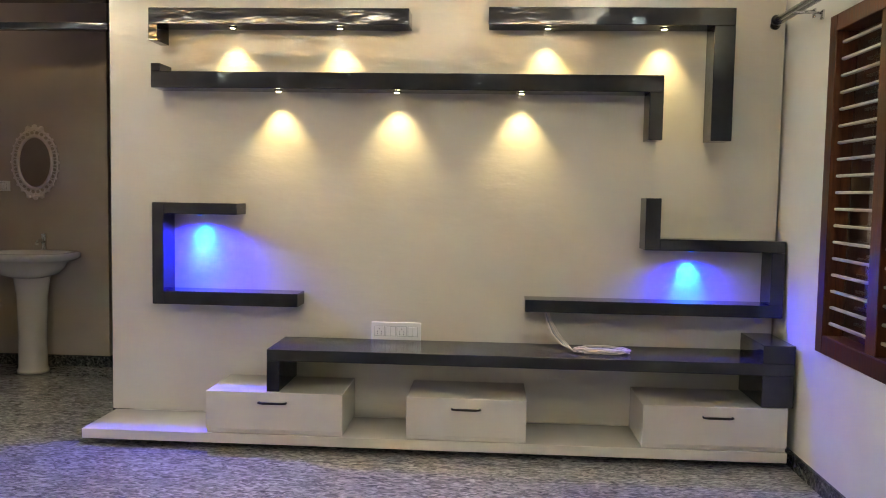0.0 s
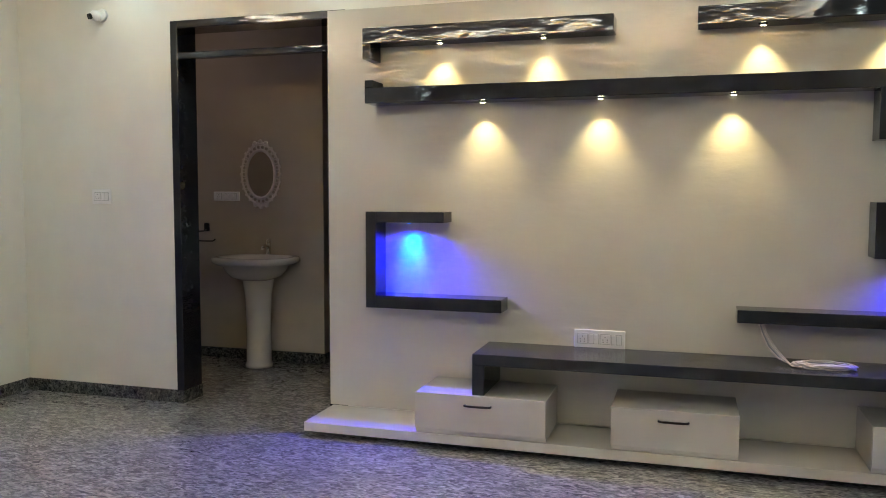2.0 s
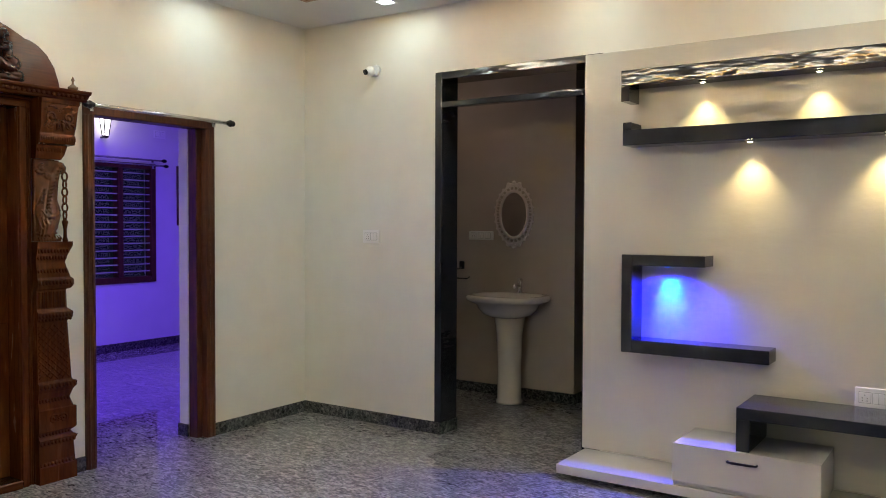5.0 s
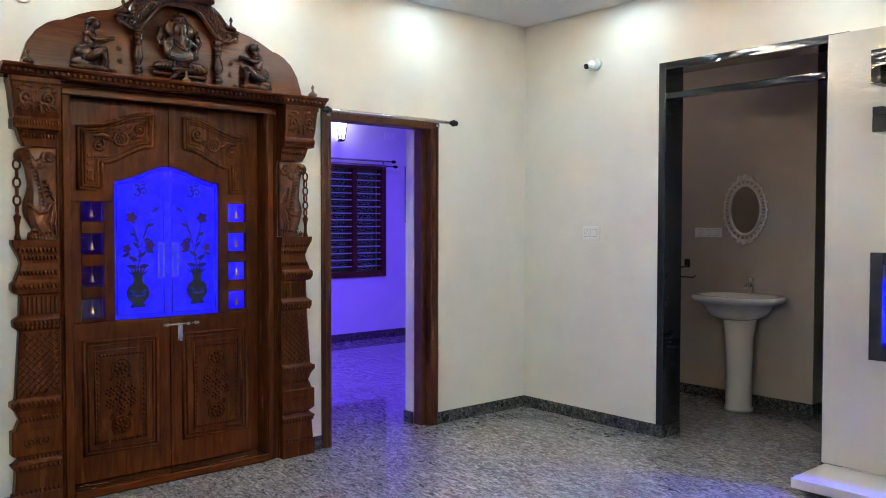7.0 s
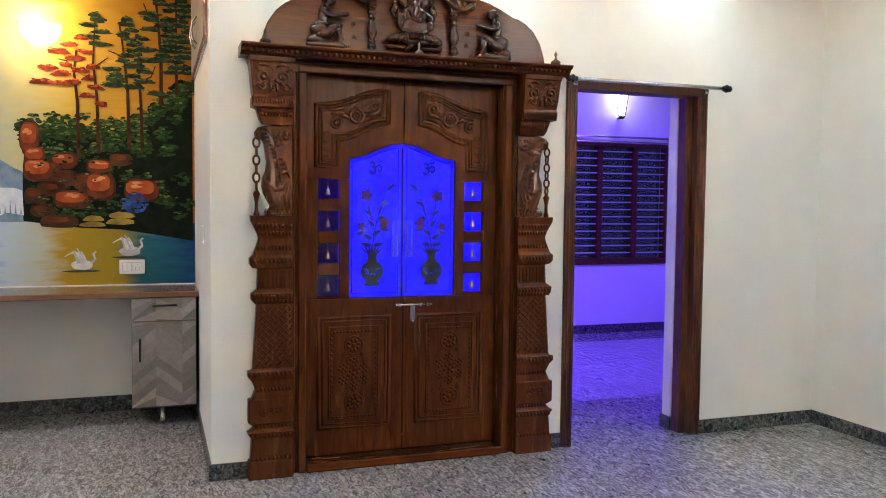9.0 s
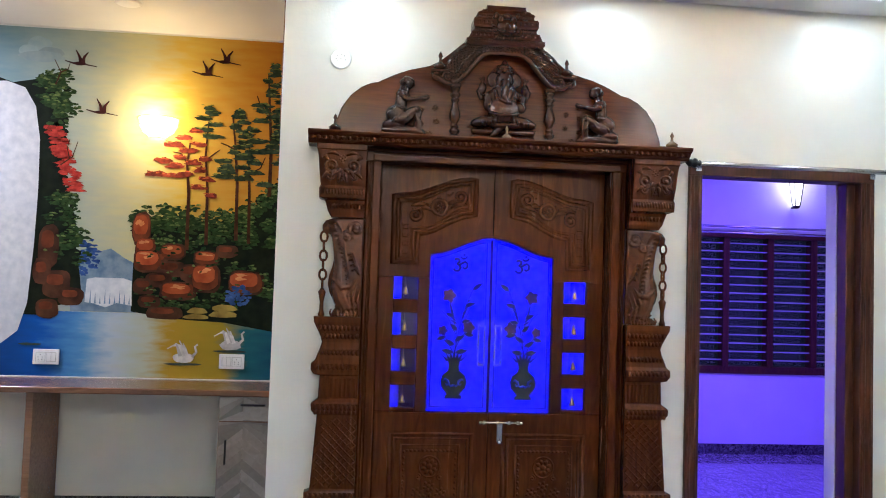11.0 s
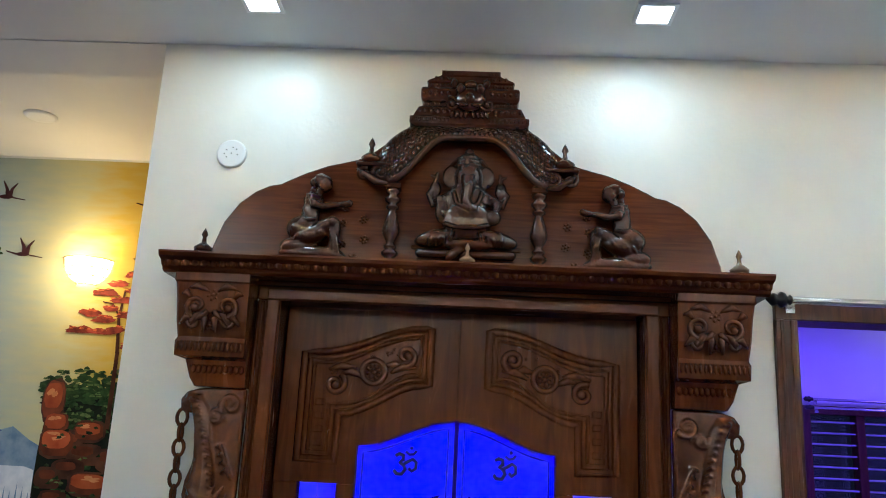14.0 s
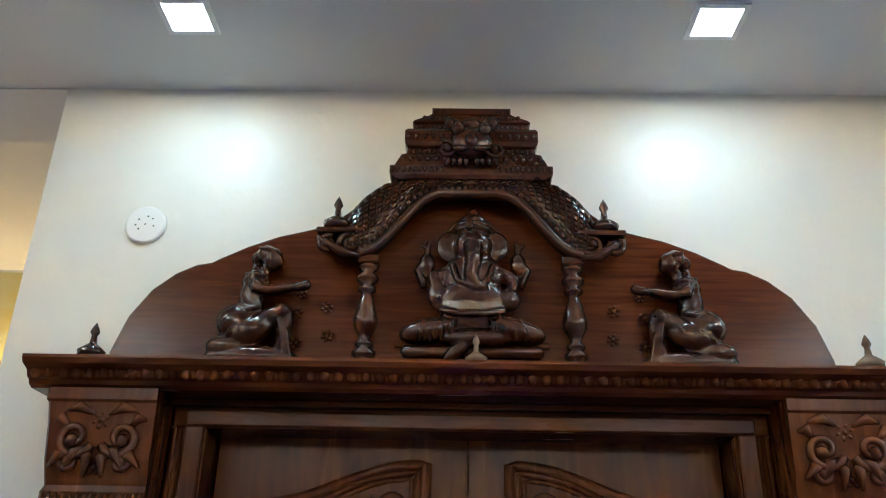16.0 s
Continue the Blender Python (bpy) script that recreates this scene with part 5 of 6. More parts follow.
def rock(bm, u, v, ru, rv, layer, n=18):
    """A boulder's blocky outline with worn corners."""
    pts = []
    for k in range(n):
        a = 2 * math.pi * k / n
        c, q = math.cos(a), math.sin(a)
        j = 1 + random.uniform(-0.06, 0.06)
        pts.append((u + ru * j * math.copysign(abs(c) ** 0.62, c), v + rv * j * math.copysign(abs(q) ** 0.7, q)))
    flat(bm, pts, layer)


def stroke(bm, pts, w0, w1, layer):
    n = len(pts)
    left, right = [], []
    for i, (u, v) in enumerate(pts):
        a, b = pts[max(0, i - 1)], pts[min(n - 1, i + 1)]
        d = math.hypot(b[0] - a[0], b[1] - a[1]) or 1
        w = w0 + (w1 - w0) * i / (n - 1)
        left.append((u - (b[1] - a[1]) / d * w, v + (b[0] - a[0]) / d * w))
        right.append((u + (b[1] - a[1]) / d * w, v - (b[0] - a[0]) / d * w))
    for i in range(n - 1):
        flat(bm, [left[i], left[i + 1], right[i + 1], right[i]], layer)


def paint_mat(name, stops, axis, lo, hi, wobble=0.06):
    """Paint that runs through its colours across the mural, with brushed unevenness."""
    m = bpy.data.materials.new(name)
    m.use_nodes = True
    nt = m.node_tree
    b = nt.nodes["Principled BSDF"]
    geo = nt.nodes.new("ShaderNodeNewGeometry")
    sep = nt.nodes.new("ShaderNodeSeparateXYZ")
    nt.links.new(geo.outputs["Position"], sep.inputs["Vector"])
    mr = nt.nodes.new("ShaderNodeMapRange")
    mr.inputs["From Min"].default_value, mr.inputs["From Max"].default_value = lo, hi
    nt.links.new(sep.outputs[axis], mr.inputs["Value"])
    mp = nt.nodes.new("ShaderNodeMapping")
    mp.inputs["Scale"].default_value = (1, 2.0, 9.0) if axis == "Y" else (1, 2.0, 2.0)
    nt.links.new(geo.outputs["Position"], mp.inputs["Vector"])
    n = nt.nodes.new("ShaderNodeTexNoise")
    n.inputs["Scale"].default_value, n.inputs["Detail"].default_value = 3.0, 6
    nt.links.new(mp.outputs["Vector"], n.inputs["Vector"])
    ma = nt.nodes.new("ShaderNodeMath")
    ma.operation = "MULTIPLY_ADD"
    nt.links.new(n.outputs["Fac"], ma.inputs[0])
    ma.inputs[1].default_value = wobble * 4
    nt.links.new(mr.outputs["Result"], ma.inputs[2])
    sb = nt.nodes.new("ShaderNodeMath")
    sb.operation = "SUBTRACT"
    nt.links.new(ma.outputs["Value"], sb.inputs[0])
    sb.inputs[1].default_value = wobble * 2
    r = ramp_of(nt, stops)
    nt.links.new(sb.outputs["Value"], r.inputs["Fac"])
    nt.links.new(r.outputs["Color"], b.inputs["Base Color"])
    b.inputs["Roughness"].default_value, b.inputs["Specular IOR Level"].default_value = 0.5, 0.15
    return m


mural = thing("mural", (MUR, -4.7, 0.84), "painted wall mural of a waterfall, rocks and trees at sunset", "mural")
SKY = paint_mat("painted_sky", [(0.0, (0.16, 0.27, 0.29)), (0.28, (0.36, 0.41, 0.33)), (0.48, (0.54, 0.50, 0.25)), (0.62, (0.58, 0.40, 0.05)), (0.82, (0.52, 0.24, 0.01)), (1.0, (0.42, 0.13, 0.005))], "Y", -5.75, -3.78, 0.05)
WATER = paint_mat("painted_water", [(0.0, (0.01, 0.04, 0.15)), (0.20, (0.01, 0.085, 0.38)), (0.32, (0.10, 0.27, 0.52)), (0.42, (0.46, 0.55, 0.60)), (0.52, (0.48, 0.52, 0.40)), (0.60, (0.42, 0.27, 0.015)), (0.76, (0.34, 0.25, 0.015)), (0.84, (0.02, 0.13, 0.16)), (1.0, (0.005, 0.04, 0.12))], "Y", -5.75, -3.78, 0.035)
bm = bmesh.new()
box(bm, MUR, MX, -5.80, -3.772, 1.25, 3.048)
part("sky", bm, SKY, mural, "painted yellow and grey sunset sky")
bm = bmesh.new()
box(bm, MUR, MX, -5.80, -3.772, 0.842, 1.2495)
part("water", bm, WATER, mural, "painted blue and gold water")


def pm(name, a, b, scale=14, rand=0.25, island=True):
    return mat(name, a, b, rough=0.6, scale=scale, rand=rand, island=island, spec=0.08)


bm = bmesh.new()
for u, v, ru, rv in ((-18, -46, 22, 17), (-36, -36, 18, 12), (2, -34, 24, 11), (-12, -28, 40, 10)):
    dab(bm, u, v, ru, rv, 1, 16, 0.1)
tagged(part("painted_cloud", bm, pm("painted_cloud_grey", (0.27, 0.37, 0.37), (0.37, 0.44, 0.40)), mural), kind="stuff")
bm = bmesh.new()
flat(bm, [(60, 412), (60, 322), (85, 300), (105, 308), (125, 302), (150, 318), (175, 330), (175, 412)], 1)
part("painted_hill", bm, pm("painted_hill_blue", (0.12, 0.20, 0.30), (0.30, 0.38, 0.44)), mural)
bm = bmesh.new()
for k in range(70):
    a, q = random.uniform(0, 6.283), random.random() ** 0.5
    dab(bm, 84 + 21 * q * math.cos(a), 318 + 32 * q * math.sin(a), random.uniform(3, 6), random.uniform(2, 4), 2, 9, 0.35)
for k in range(50):
    a, q = random.uniform(0, 6.283), random.random() ** 0.5
    dab(bm, 354 + 22 * q * math.cos(a), 377 + 17 * q * math.sin(a), random.uniform(3, 5.5), random.uniform(2, 4), 10.2, 9, 0.35)
tagged(part("painted_blue_bush", bm, pm("painted_blue_leaf", (0.012, 0.035, 0.13), (0.05, 0.11, 0.34)), mural), kind="stuff")
# dark banks
bm = bmesh.new()
flat(bm, [(165, 410), (165, 330), (170, 265), (200, 240), (240, 252), (300, 258), (350, 245), (400, 210), (430, 170), (458, 150), (458, 446), (400, 436), (330, 425), (260, 422), (205, 416)], 3)
flat(bm, [(-60, 420), (-60, 20), (0, 8), (24, 20), (34, 90), (40, 200), (52, 250), (64, 300), (72, 340), (80, 396), (30, 404), (5, 420)], 3)
flat(bm, [(-180, 480), (-180, -20), (-60, 20), (-58, 425), (-100, 470)], 3)
for k in range(150):
    q = random.random()
    if q < 0.5:
        u = random.uniform(165, 455)
        dab(bm, u, (262 if u < 340 else 262 - (u - 340) * 0.9) + random.uniform(-14, 10), random.uniform(7, 14), random.uniform(5, 9), 3, 10, 0.35)
    else:
        v = random.uniform(0, 330)
        dab(bm, (28 if v < 120 else 28 + (v - 120) * 0.18) + random.uniform(-16, 8), v, random.uniform(4, 9), random.uniform(3, 5), 3, 10, 0.35)
tagged(part("painted_bank", bm, pm("painted_dark_green", (0.003, 0.005, 0.003), (0.008, 0.012, 0.005)), mural), kind="stuff")
# waterfalls
bm = bmesh.new()
flat(bm, [(84, 396), (86, 356), (100, 353), (150, 353), (164, 357), (166, 400), (140, 396), (120, 404), (100, 398)], 4)
flat(bm, [(-195, 480), (-195, 26), (-70, 18), (-38, 28), (-18, 60), (-8, 115), (-6, 205), (-8, 300), (-14, 400), (-28, 448), (-60, 474)], 7.3)
part("painted_waterfall", bm, pm("painted_white", (0.55, 0.58, 0.60), (0.72, 0.73, 0.72), 20), mural)
bm = bmesh.new()
for k in range(9):
    u = 92 + k * 8.5
    flat(bm, [(u, 398), (u + 3, 398), (u + 1.5, 372 + 6 * (k % 3))], 5)
tagged(part("painted_fall_shade", bm, pm("painted_fall_blue", (0.12, 0.20, 0.28), (0.2, 0.28, 0.36)), mural), kind="stuff")
# foliage clumps: darker dabs below, lighter ones on top
low, top = bmesh.new(), bmesh.new()
clumps = []
for k in range(78):
    q = random.random()
    if q < 0.34:
        clumps.append((random.uniform(172, 335), random.uniform(255, 300)))
    elif q < 0.66:
        u = random.uniform(335, 452)
        clumps.append((u, random.uniform(262 - (u - 335) * 0.9, 410)))
    elif q < 0.80:
        clumps.append((random.uniform(190, 330), random.uniform(335, 405)))
    else:
        clumps.append((random.uniform(8, 56), random.choice((random.uniform(20, 95), random.uniform(215, 330)))))
for k in range(34):
    u = 165 + 292 * k / 33
    clumps.append((u, (256 if u < 345 else 256 - (u - 345) * 0.93) + random.uniform(-8, 6)))
for k in range(40):
    v = random.uniform(0, 345)
    if not 95 < v < 205:
        clumps.append(((28 if v < 120 else 28 + (v - 120) * 0.22) + random.uniform(-16, 10), v))
for k in range(26):
    u = 166 + 176 * k / 25 + random.uniform(-5, 5)
    clumps.append((u, 244 + 9 * math.sin(k * 1.7) + random.uniform(-7, 6)))
for k in range(22):
    u = 345 + 108 * k / 21
    clumps.append((u, 240 - (u - 345) * 0.62 + random.uniform(-8, 8)))
for k in range(16):
    clumps.append((random.uniform(-12, 26), random.uniform(4, 70)))
for cu, cv in clumps:
    w = random.uniform(10, 18)
    for k in range(13):
        a, q = random.uniform(0, 6.283), random.random() ** 0.6
        u, v = cu + w * q * math.cos(a), cv + w * 0.8 * q * math.sin(a)
        if v < cv - w * 0.25 and random.random() < 0.5:
            dab(top, u, v, random.uniform(2.5, 5), random.uniform(1.5, 3), 7.2, 8, 0.4, True)
        else:
            dab(low, u, v, random.uniform(3.5, 7), random.uniform(2.5, 4.5), 6 + 0.05 * k, 9, 0.35, True)
tagged(part("painted_foliage", low, pm("painted_green", (0.008, 0.026, 0.007), (0.035, 0.065, 0.016), 30, 0.4), mural), kind="stuff")
tagged(part("painted_leaf_light", top, pm("painted_light_green", (0.040, 0.075, 0.018), (0.13, 0.165, 0.042), 30, 0.35), mural), kind="stuff")
bm = bmesh.new()
for k in range(110):
    u, v = random.uniform(2, 26), random.uniform(95, 205)
    u += (v - 95) * 0.40
    dab(bm, u, v, random.uniform(6, 12), random.uniform(3, 5), 7, 9, 0.35, True)
tagged(part("painted_red_tree", bm, pm("painted_red", (0.22, 0.015, 0.012), (0.42, 0.05, 0.03), 30, 0.35), mural), kind="stuff")
# rocks: dark body, coloured face, light top
body, mid, face, lit = bmesh.new(), bmesh.new(), bmesh.new(), bmesh.new()
for u, v, ru, rv, warm in ((177, 266, 15, 27, 1), (186, 297, 17, 16, 1), (191, 321, 24, 19, 1), (234, 304, 21, 13, 1), (294, 313, 21, 12, 1), (294, 348, 24, 24, 1), (366, 354, 30, 20, 1), (246, 372, 30, 15, 1),
                           (231, 334, 23, 13, 0), (211, 354, 21, 12, 0), (186, 366, 17, 13, 0), (210, 318, 16, 12, 0), (196, 392, 18, 10, 0), (224, 411, 30, 10, 0), (330, 300, 18, 10, 0), (266, 340, 16, 14, 0),
                           (17, 301, 16, 33, 0), (34, 366, 22, 21, 0), (60, 387, 20, 14, 0), (20, 409, 18, 15, 0), (8, 345, 14, 20, 0)):
    rock(body, u, v, ru * 1.10, rv * 1.12, 7.2 if warm else 7.0)
    if warm:
        rock(mid, u - 0.02 * ru, v - 0.06 * rv, ru * 0.98, rv * 0.94, 7.9)
        rock(face, u - 0.10 * ru, v - 0.26 * rv, ru * 0.82, rv * 0.62, 8.6)
        for q in range(4):
            dab(lit, u + random.uniform(-0.5, 0.25) * ru, v - random.uniform(0.30, 0.68) * rv, ru * random.uniform(0.16, 0.34), rv * random.uniform(0.08, 0.17), 9.3, 9, 0.35)
    else:
        rock(mid, u - 0.12 * ru, v - 0.34 * rv, ru * 0.66, rv * 0.46, 7.9)
pieces("painted_rock", body, pm("painted_brown", (0.022, 0.009, 0.006), (0.10, 0.040, 0.018), 8, 0.25, False), mural)
pieces("painted_rock_mid", mid, pm("painted_rust_brown", (0.075, 0.020, 0.009), (0.17, 0.042, 0.014), 12, 0.25, False), mural)
pieces("painted_rock_face", face, pm("painted_orange", (0.24, 0.040, 0.011), (0.42, 0.10, 0.026), 9, 0.2, False), mural)
pieces("painted_rock_light", lit, pm("painted_light_orange", (0.50, 0.17, 0.05), (0.62, 0.28, 0.09), 9, 0.2, False), mural)
bm = bmesh.new()
for k in range(120):
    u, v = random.uniform(172, 352), random.uniform(282, 404)
    if (u * 0.021 + v * 0.033) % 1 < 0.42:
        dab(bm, u, v, random.uniform(2.5, 5.5), random.uniform(2, 3.6), 9.9, 8, 0.4, True)
tagged(part("painted_shrub", bm, pm("painted_deep_green", (0.006, 0.016, 0.006), (0.05, 0.075, 0.02), 30, 0.5), mural), kind="stuff")
bm = bmesh.new()
for u, v, ru, rv in ((282, 408, 18, 8), (280, 418, 22, 7), (330, 402, 22, 9), (328, 413, 26, 9)):
    dab(bm, u, v, ru, rv, 9.9, 14, 0.08, True)
part("painted_yellow_rock", bm, pm("painted_ochre", (0.16, 0.10, 0.02), (0.38, 0.27, 0.05), 9), mural)
# tall trees
bm = bmesh.new()
for pts, w0, w1 in (([(258, 300), (257, 200), (252, 150), (256, 110)], 3.5, 1.5), ([(292, 290), (290, 190), (284, 130), (288, 60)], 3.2, 1.2), ([(345, 280), (343, 180), (338, 120), (330, 60)], 3.4, 1.4), ([(368, 285), (366, 200), (362, 130), (364, 90)], 3.2, 1.4), ([(402, 200), (402, 110), (396, 40), (392, -20)], 3.6, 1.6), ([(430, 180), (428, 100), (430, 40), (428, -10)], 3.0, 1.4),
                    ([(254, 150), (240, 130), (225, 128)], 1.6, 0.8), ([(285, 140), (300, 128), (310, 120)], 1.6, 0.8), ([(338, 120), (322, 112), (310, 108)], 1.6, 0.8), ([(365, 160), (384, 150), (392, 130)], 1.6, 0.8), ([(398, 60), (380, 40), (372, 20)], 1.8, 0.9), ([(428, 120), (440, 110), (436, 90)], 1.6, 0.8),
                    ([(30, 160), (50, 145), (58, 118)], 1.2, 0.6), ([(14, 20), (22, -2), (10, -24)], 1.4, 0.6), ([(22, -2), (34, -8), (38, -22)], 1.1, 0.5), ([(45, 148), (40, 130), (44, 115)], 1.0, 0.5)):
    stroke(bm, pts, w0, w1, 10)
tagged(part("painted_trunk", bm, pm("painted_bark", (0.030, 0.012, 0.006), (0.09, 0.03, 0.012), 20), mural), kind="stuff")
pads = bmesh.new()
bm = bmesh.new()


def crown_pad(under, over, u, v, w, layer):
    """A flat pad of leaves: dark below, with a ragged lit upper edge."""
    for q in range(3):
        dab(under, u + random.uniform(-0.4, 0.4) * w, v + random.uniform(-2, 2), w * random.uniform(0.65, 0.95), random.uniform(4.4, 7.0), layer, 14, 0.35, True)
    for q in range(4):
        dab(over, u + random.uniform(-0.9, 0.6) * w, v - random.uniform(3.0, 6.5), random.uniform(2.0, 4.4), random.uniform(1.0, 1.8), layer + 0.8, 8, 0.4, True)


for u0, v0, v1, spread in ((288, 48, 108, 15), (340, 52, 178, 22), (364, 84, 190, 20), (397, -34, 150, 27), (429, -26, 130, 20), (446, 20, 150, 14)):
    n = int((v1 - v0) / 9)
    for k in range(n):
        f = k / n
        crown_pad(bm, pads, u0 + random.choice((-1, 1)) * random.uniform(0.25, 1.0) * spread * (0.35 + f), v0 + (v1 - v0) * f, random.uniform(12, 19) * (0.75 + 0.45 * f), 11 + 0.06 * k)
tagged(part("painted_crown_light", pads, pm("painted_moss", (0.07, 0.10, 0.02), (0.20, 0.21, 0.045), 26, 0.35), mural), kind="stuff")
tagged(part("painted_crown", bm, pm("painted_dark_leaf", (0.008, 0.020, 0.012), (0.045, 0.065, 0.030), 26, 0.4), mural), kind="stuff")
bm = bmesh.new()
embers = bmesh.new()
for u, v, w in ((262, 92, 13), (246, 104, 15), (228, 116, 17), (270, 114, 14), (250, 126, 15), (210, 146, 16), (232, 154, 17), (200, 170, 20), (226, 172, 18), (262, 148, 14), (254, 168, 15), (276, 160, 13), (288, 176, 13), (274, 190, 14), (296, 204, 11), (284, 140, 12), (240, 140, 12)):
    crown_pad(bm, embers, u, v, w, 12.4)
tagged(part("painted_autumn_light", embers, pm("painted_ember", (0.36, 0.06, 0.018), (0.52, 0.14, 0.035), 26, 0.3), mural), kind="stuff")
tagged(part("painted_autumn_crown", bm, pm("painted_rust", (0.10, 0.016, 0.010), (0.30, 0.05, 0.022), 26, 0.45), mural), kind="stuff")
bm = bmesh.new()
for u, v in ((95, 65), (54, -19), (279, -13), (311, -37)):
    dab(bm, u, v, 11, 3.2, 12, 10, 0.12)
    stroke(bm, [(u + 2, v - 2), (u - 1, v - 12), (u - 8, v - 24)], 4, 0.8, 12)
    stroke(bm, [(u + 5, v - 2), (u + 7, v - 12), (u + 14, v - 21)], 4, 0.8, 12)
    stroke(bm, [(u - 10, v), (u - 26, v - 4)], 1.5, 0.8, 12)
    stroke(bm, [(u + 10, v + 1), (u + 30, v + 4)], 1.2, 0.6, 12)
tagged(part("painted_dark_shape", bm, pm("painted_maroon", (0.030, 0.008, 0.008), (0.05, 0.015, 0.012), 20), mural), kind="stuff")
bm = bmesh.new()
for u, v in ((262, 488), (344, 464)):
    dab(bm, u, v, 19, 9, 12, 14, 0.08)
    for q in range(5):
        stroke(bm, [(u + 6 - 3 * q, v - 3), (u + 2 - 4 * q, v - 16 - 2 * q), (u - 2 - 7 * q, v - 30 + 5 * abs(q - 1))], 3.4, 0.8, 12)
    stroke(bm, [(u + 14, v - 2), (u + 22, v - 10), (u + 19, v - 20), (u + 24, v - 24)], 2.6, 1.6, 12)
tagged(part("painted_pale_shape", bm, pm("painted_pale", (0.48, 0.46, 0.46), (0.68, 0.66, 0.64), 24), mural), kind="stuff")
bm = bmesh.new()
for u, v, ru in ((262, 499, 34), (344, 475, 30), (-5, 470, 20)):
    dab(bm, u, v, ru, 2.2, 12, 14, 0.1)
tagged(part("painted_ripple", bm, pm("painted_ripple_dark", (0.03, 0.05, 0.05), (0.06, 0.07, 0.04), 20), mural), kind="stuff")
setting("trim", B((MUR, MUR + 0.006, -5.8, -3.772, 0.836, 0.842), bev=0.001), PLASTIC, "thin white border under the mural", "trim")

# dark panel added inside the shrine, so the small bell windows look unlit
altar = thing("altar_back", (-1.28, YC, 0), "dark panel added inside the shrine room to darken the small windows", "altar panel")
part("panel", B((-1.299, -1.262, YC - 0.36, YC + 0.42, 0.0, 1.78), bev=0.004), FRAMEW, altar)
part("plinth", B((-1.2615, -1.16, YC - 0.36, YC + 0.42, 0.0, 0.32), bev=0.004), FRAMEW, altar)

# counter, cabinets
counter = thing("counter", (-1.37, -4.7, 0.8), "brown wood-laminate counter ledge under the mural", "counter")
part("countertop", B((MUR + 0.013, -1.135, -6.2, -3.772, 0.800, 0.8355), bev=0.004), COUNTER, counter)
part("side_panel", B((MUR + 0.02, -1.16, -5.25, -5.21, 0.0, 0.7995), bev=0.002), COUNTER, counter)


def chevrons(bm, y0, y1, z0, z1, x0, x1, cols, pitch=0.062, slope=0.8):
    """Slanting veneer strips, column by column, cut to the panel."""
    edges = [y0 + q * (y1 - y0) for q in cols]
    for c, (a, b) in enumerate(zip(edges, edges[1:])):
        w = b - a
        s = slope if c % 2 == 0 else -slope
        z = z0 - 0.3
        while z < z1 + 0.3:
            za, zb = (z, z + s * w)
            lo = [max(z0, min(z1, za)), max(z0, min(z1, zb))]
            hi = [max(z0, min(z1, za + pitch)), max(z0, min(z1, zb + pitch))]
            if hi[0] - lo[0] > 0.004 or hi[1] - lo[1] > 0.004:
                pts = [(a + 0.0004, lo[0] + 0.0004), (b - 0.0004, lo[1] + 0.0004), (b - 0.0004, max(lo[1] + 0.0006, hi[1] - 0.0004)), (a + 0.0004, max(lo[0] + 0.0006, hi[0] - 0.0004))]
                prism(bm, pts, "x", x0, x1)
            z += pitch


cab = thing("base_cabinet", (-1.37, -3.98, 0.115), "grey chevron veneer cabinet hanging under the counter", "cabinet")
part("body", B((MUR + 0.02, -1.168, -4.168, -3.79, 0.117, 0.7995), bev=0.0015), COUNTER, cab)
for nm, z0, z1 in (("drawer_front", 0.654, 0.797), ("door", 0.119, 0.650)):
    d = part(nm, B((-1.1675, -1.153, -4.168, -3.79, z0, z1), bev=0.0012), COUNTER, cab)
    bm = bmesh.new()
    chevrons(bm, -4.167, -3.791, z0 + 0.001, z1 - 0.001, -1.1529, -1.1505, (0.0, 0.37, 0.785, 1.0))
    pieces("veneer_strip", bm, CHEV, d)
    bm = bmesh.new()
    if nm == "drawer_front":
        tube(bm, [(-1.151, -4.04, 0.752), (-1.125, -4.04, 0.752), (-1.125, -3.905, 0.752), (-1.151, -3.905, 0.752)], 0.0065, 8)
    else:
        tube(bm, [(-1.151, -4.12, 0.545), (-1.125, -4.12, 0.545), (-1.125, -4.12, 0.41), (-1.151, -4.12, 0.41)], 0.0065, 8)
    part("handle", bm, BLACK, d, "black bar handle")
bm = bmesh.new()
lathe(bm, [(0.022, 0.0), (0.024, 0.006), (0.016, 0.010), (0.016, 0.112), (0.022, 0.1165)], -1.27, -3.99, 14)
part("leg", bm, STEEL, cab, "short steel leg")

upper = thing("wall_cabinet", (-0.85, -3.78, 2.2), "grey-brown veneer overhead cabinet with chrome pulls", "cabinet")
part("frame", B((-1.60, -0.16, -3.786, -3.7705, 2.19, 2.228), (-0.19, -0.155, -3.79, -3.7705, 2.2285, 2.84), bev=0.002), COUNTER, upper)
for x0, x1, hx in ((-1.60, -0.90, -0.97), (-0.895, -0.195, -0.82)):
    d = part("door", B((x0, x1, -3.790, -3.7705, 2.2285, 2.84), bev=0.0015), CHEV, upper)
    bm = bmesh.new()
    tube(bm, [(hx, -3.791, 2.30), (hx, -3.815, 2.33), (hx, -3.822, 2.38), (hx, -3.815, 2.43), (hx, -3.791, 2.46)], 0.007, 8)
    part("handle", bm, CHROME, d, "arched chrome pull")


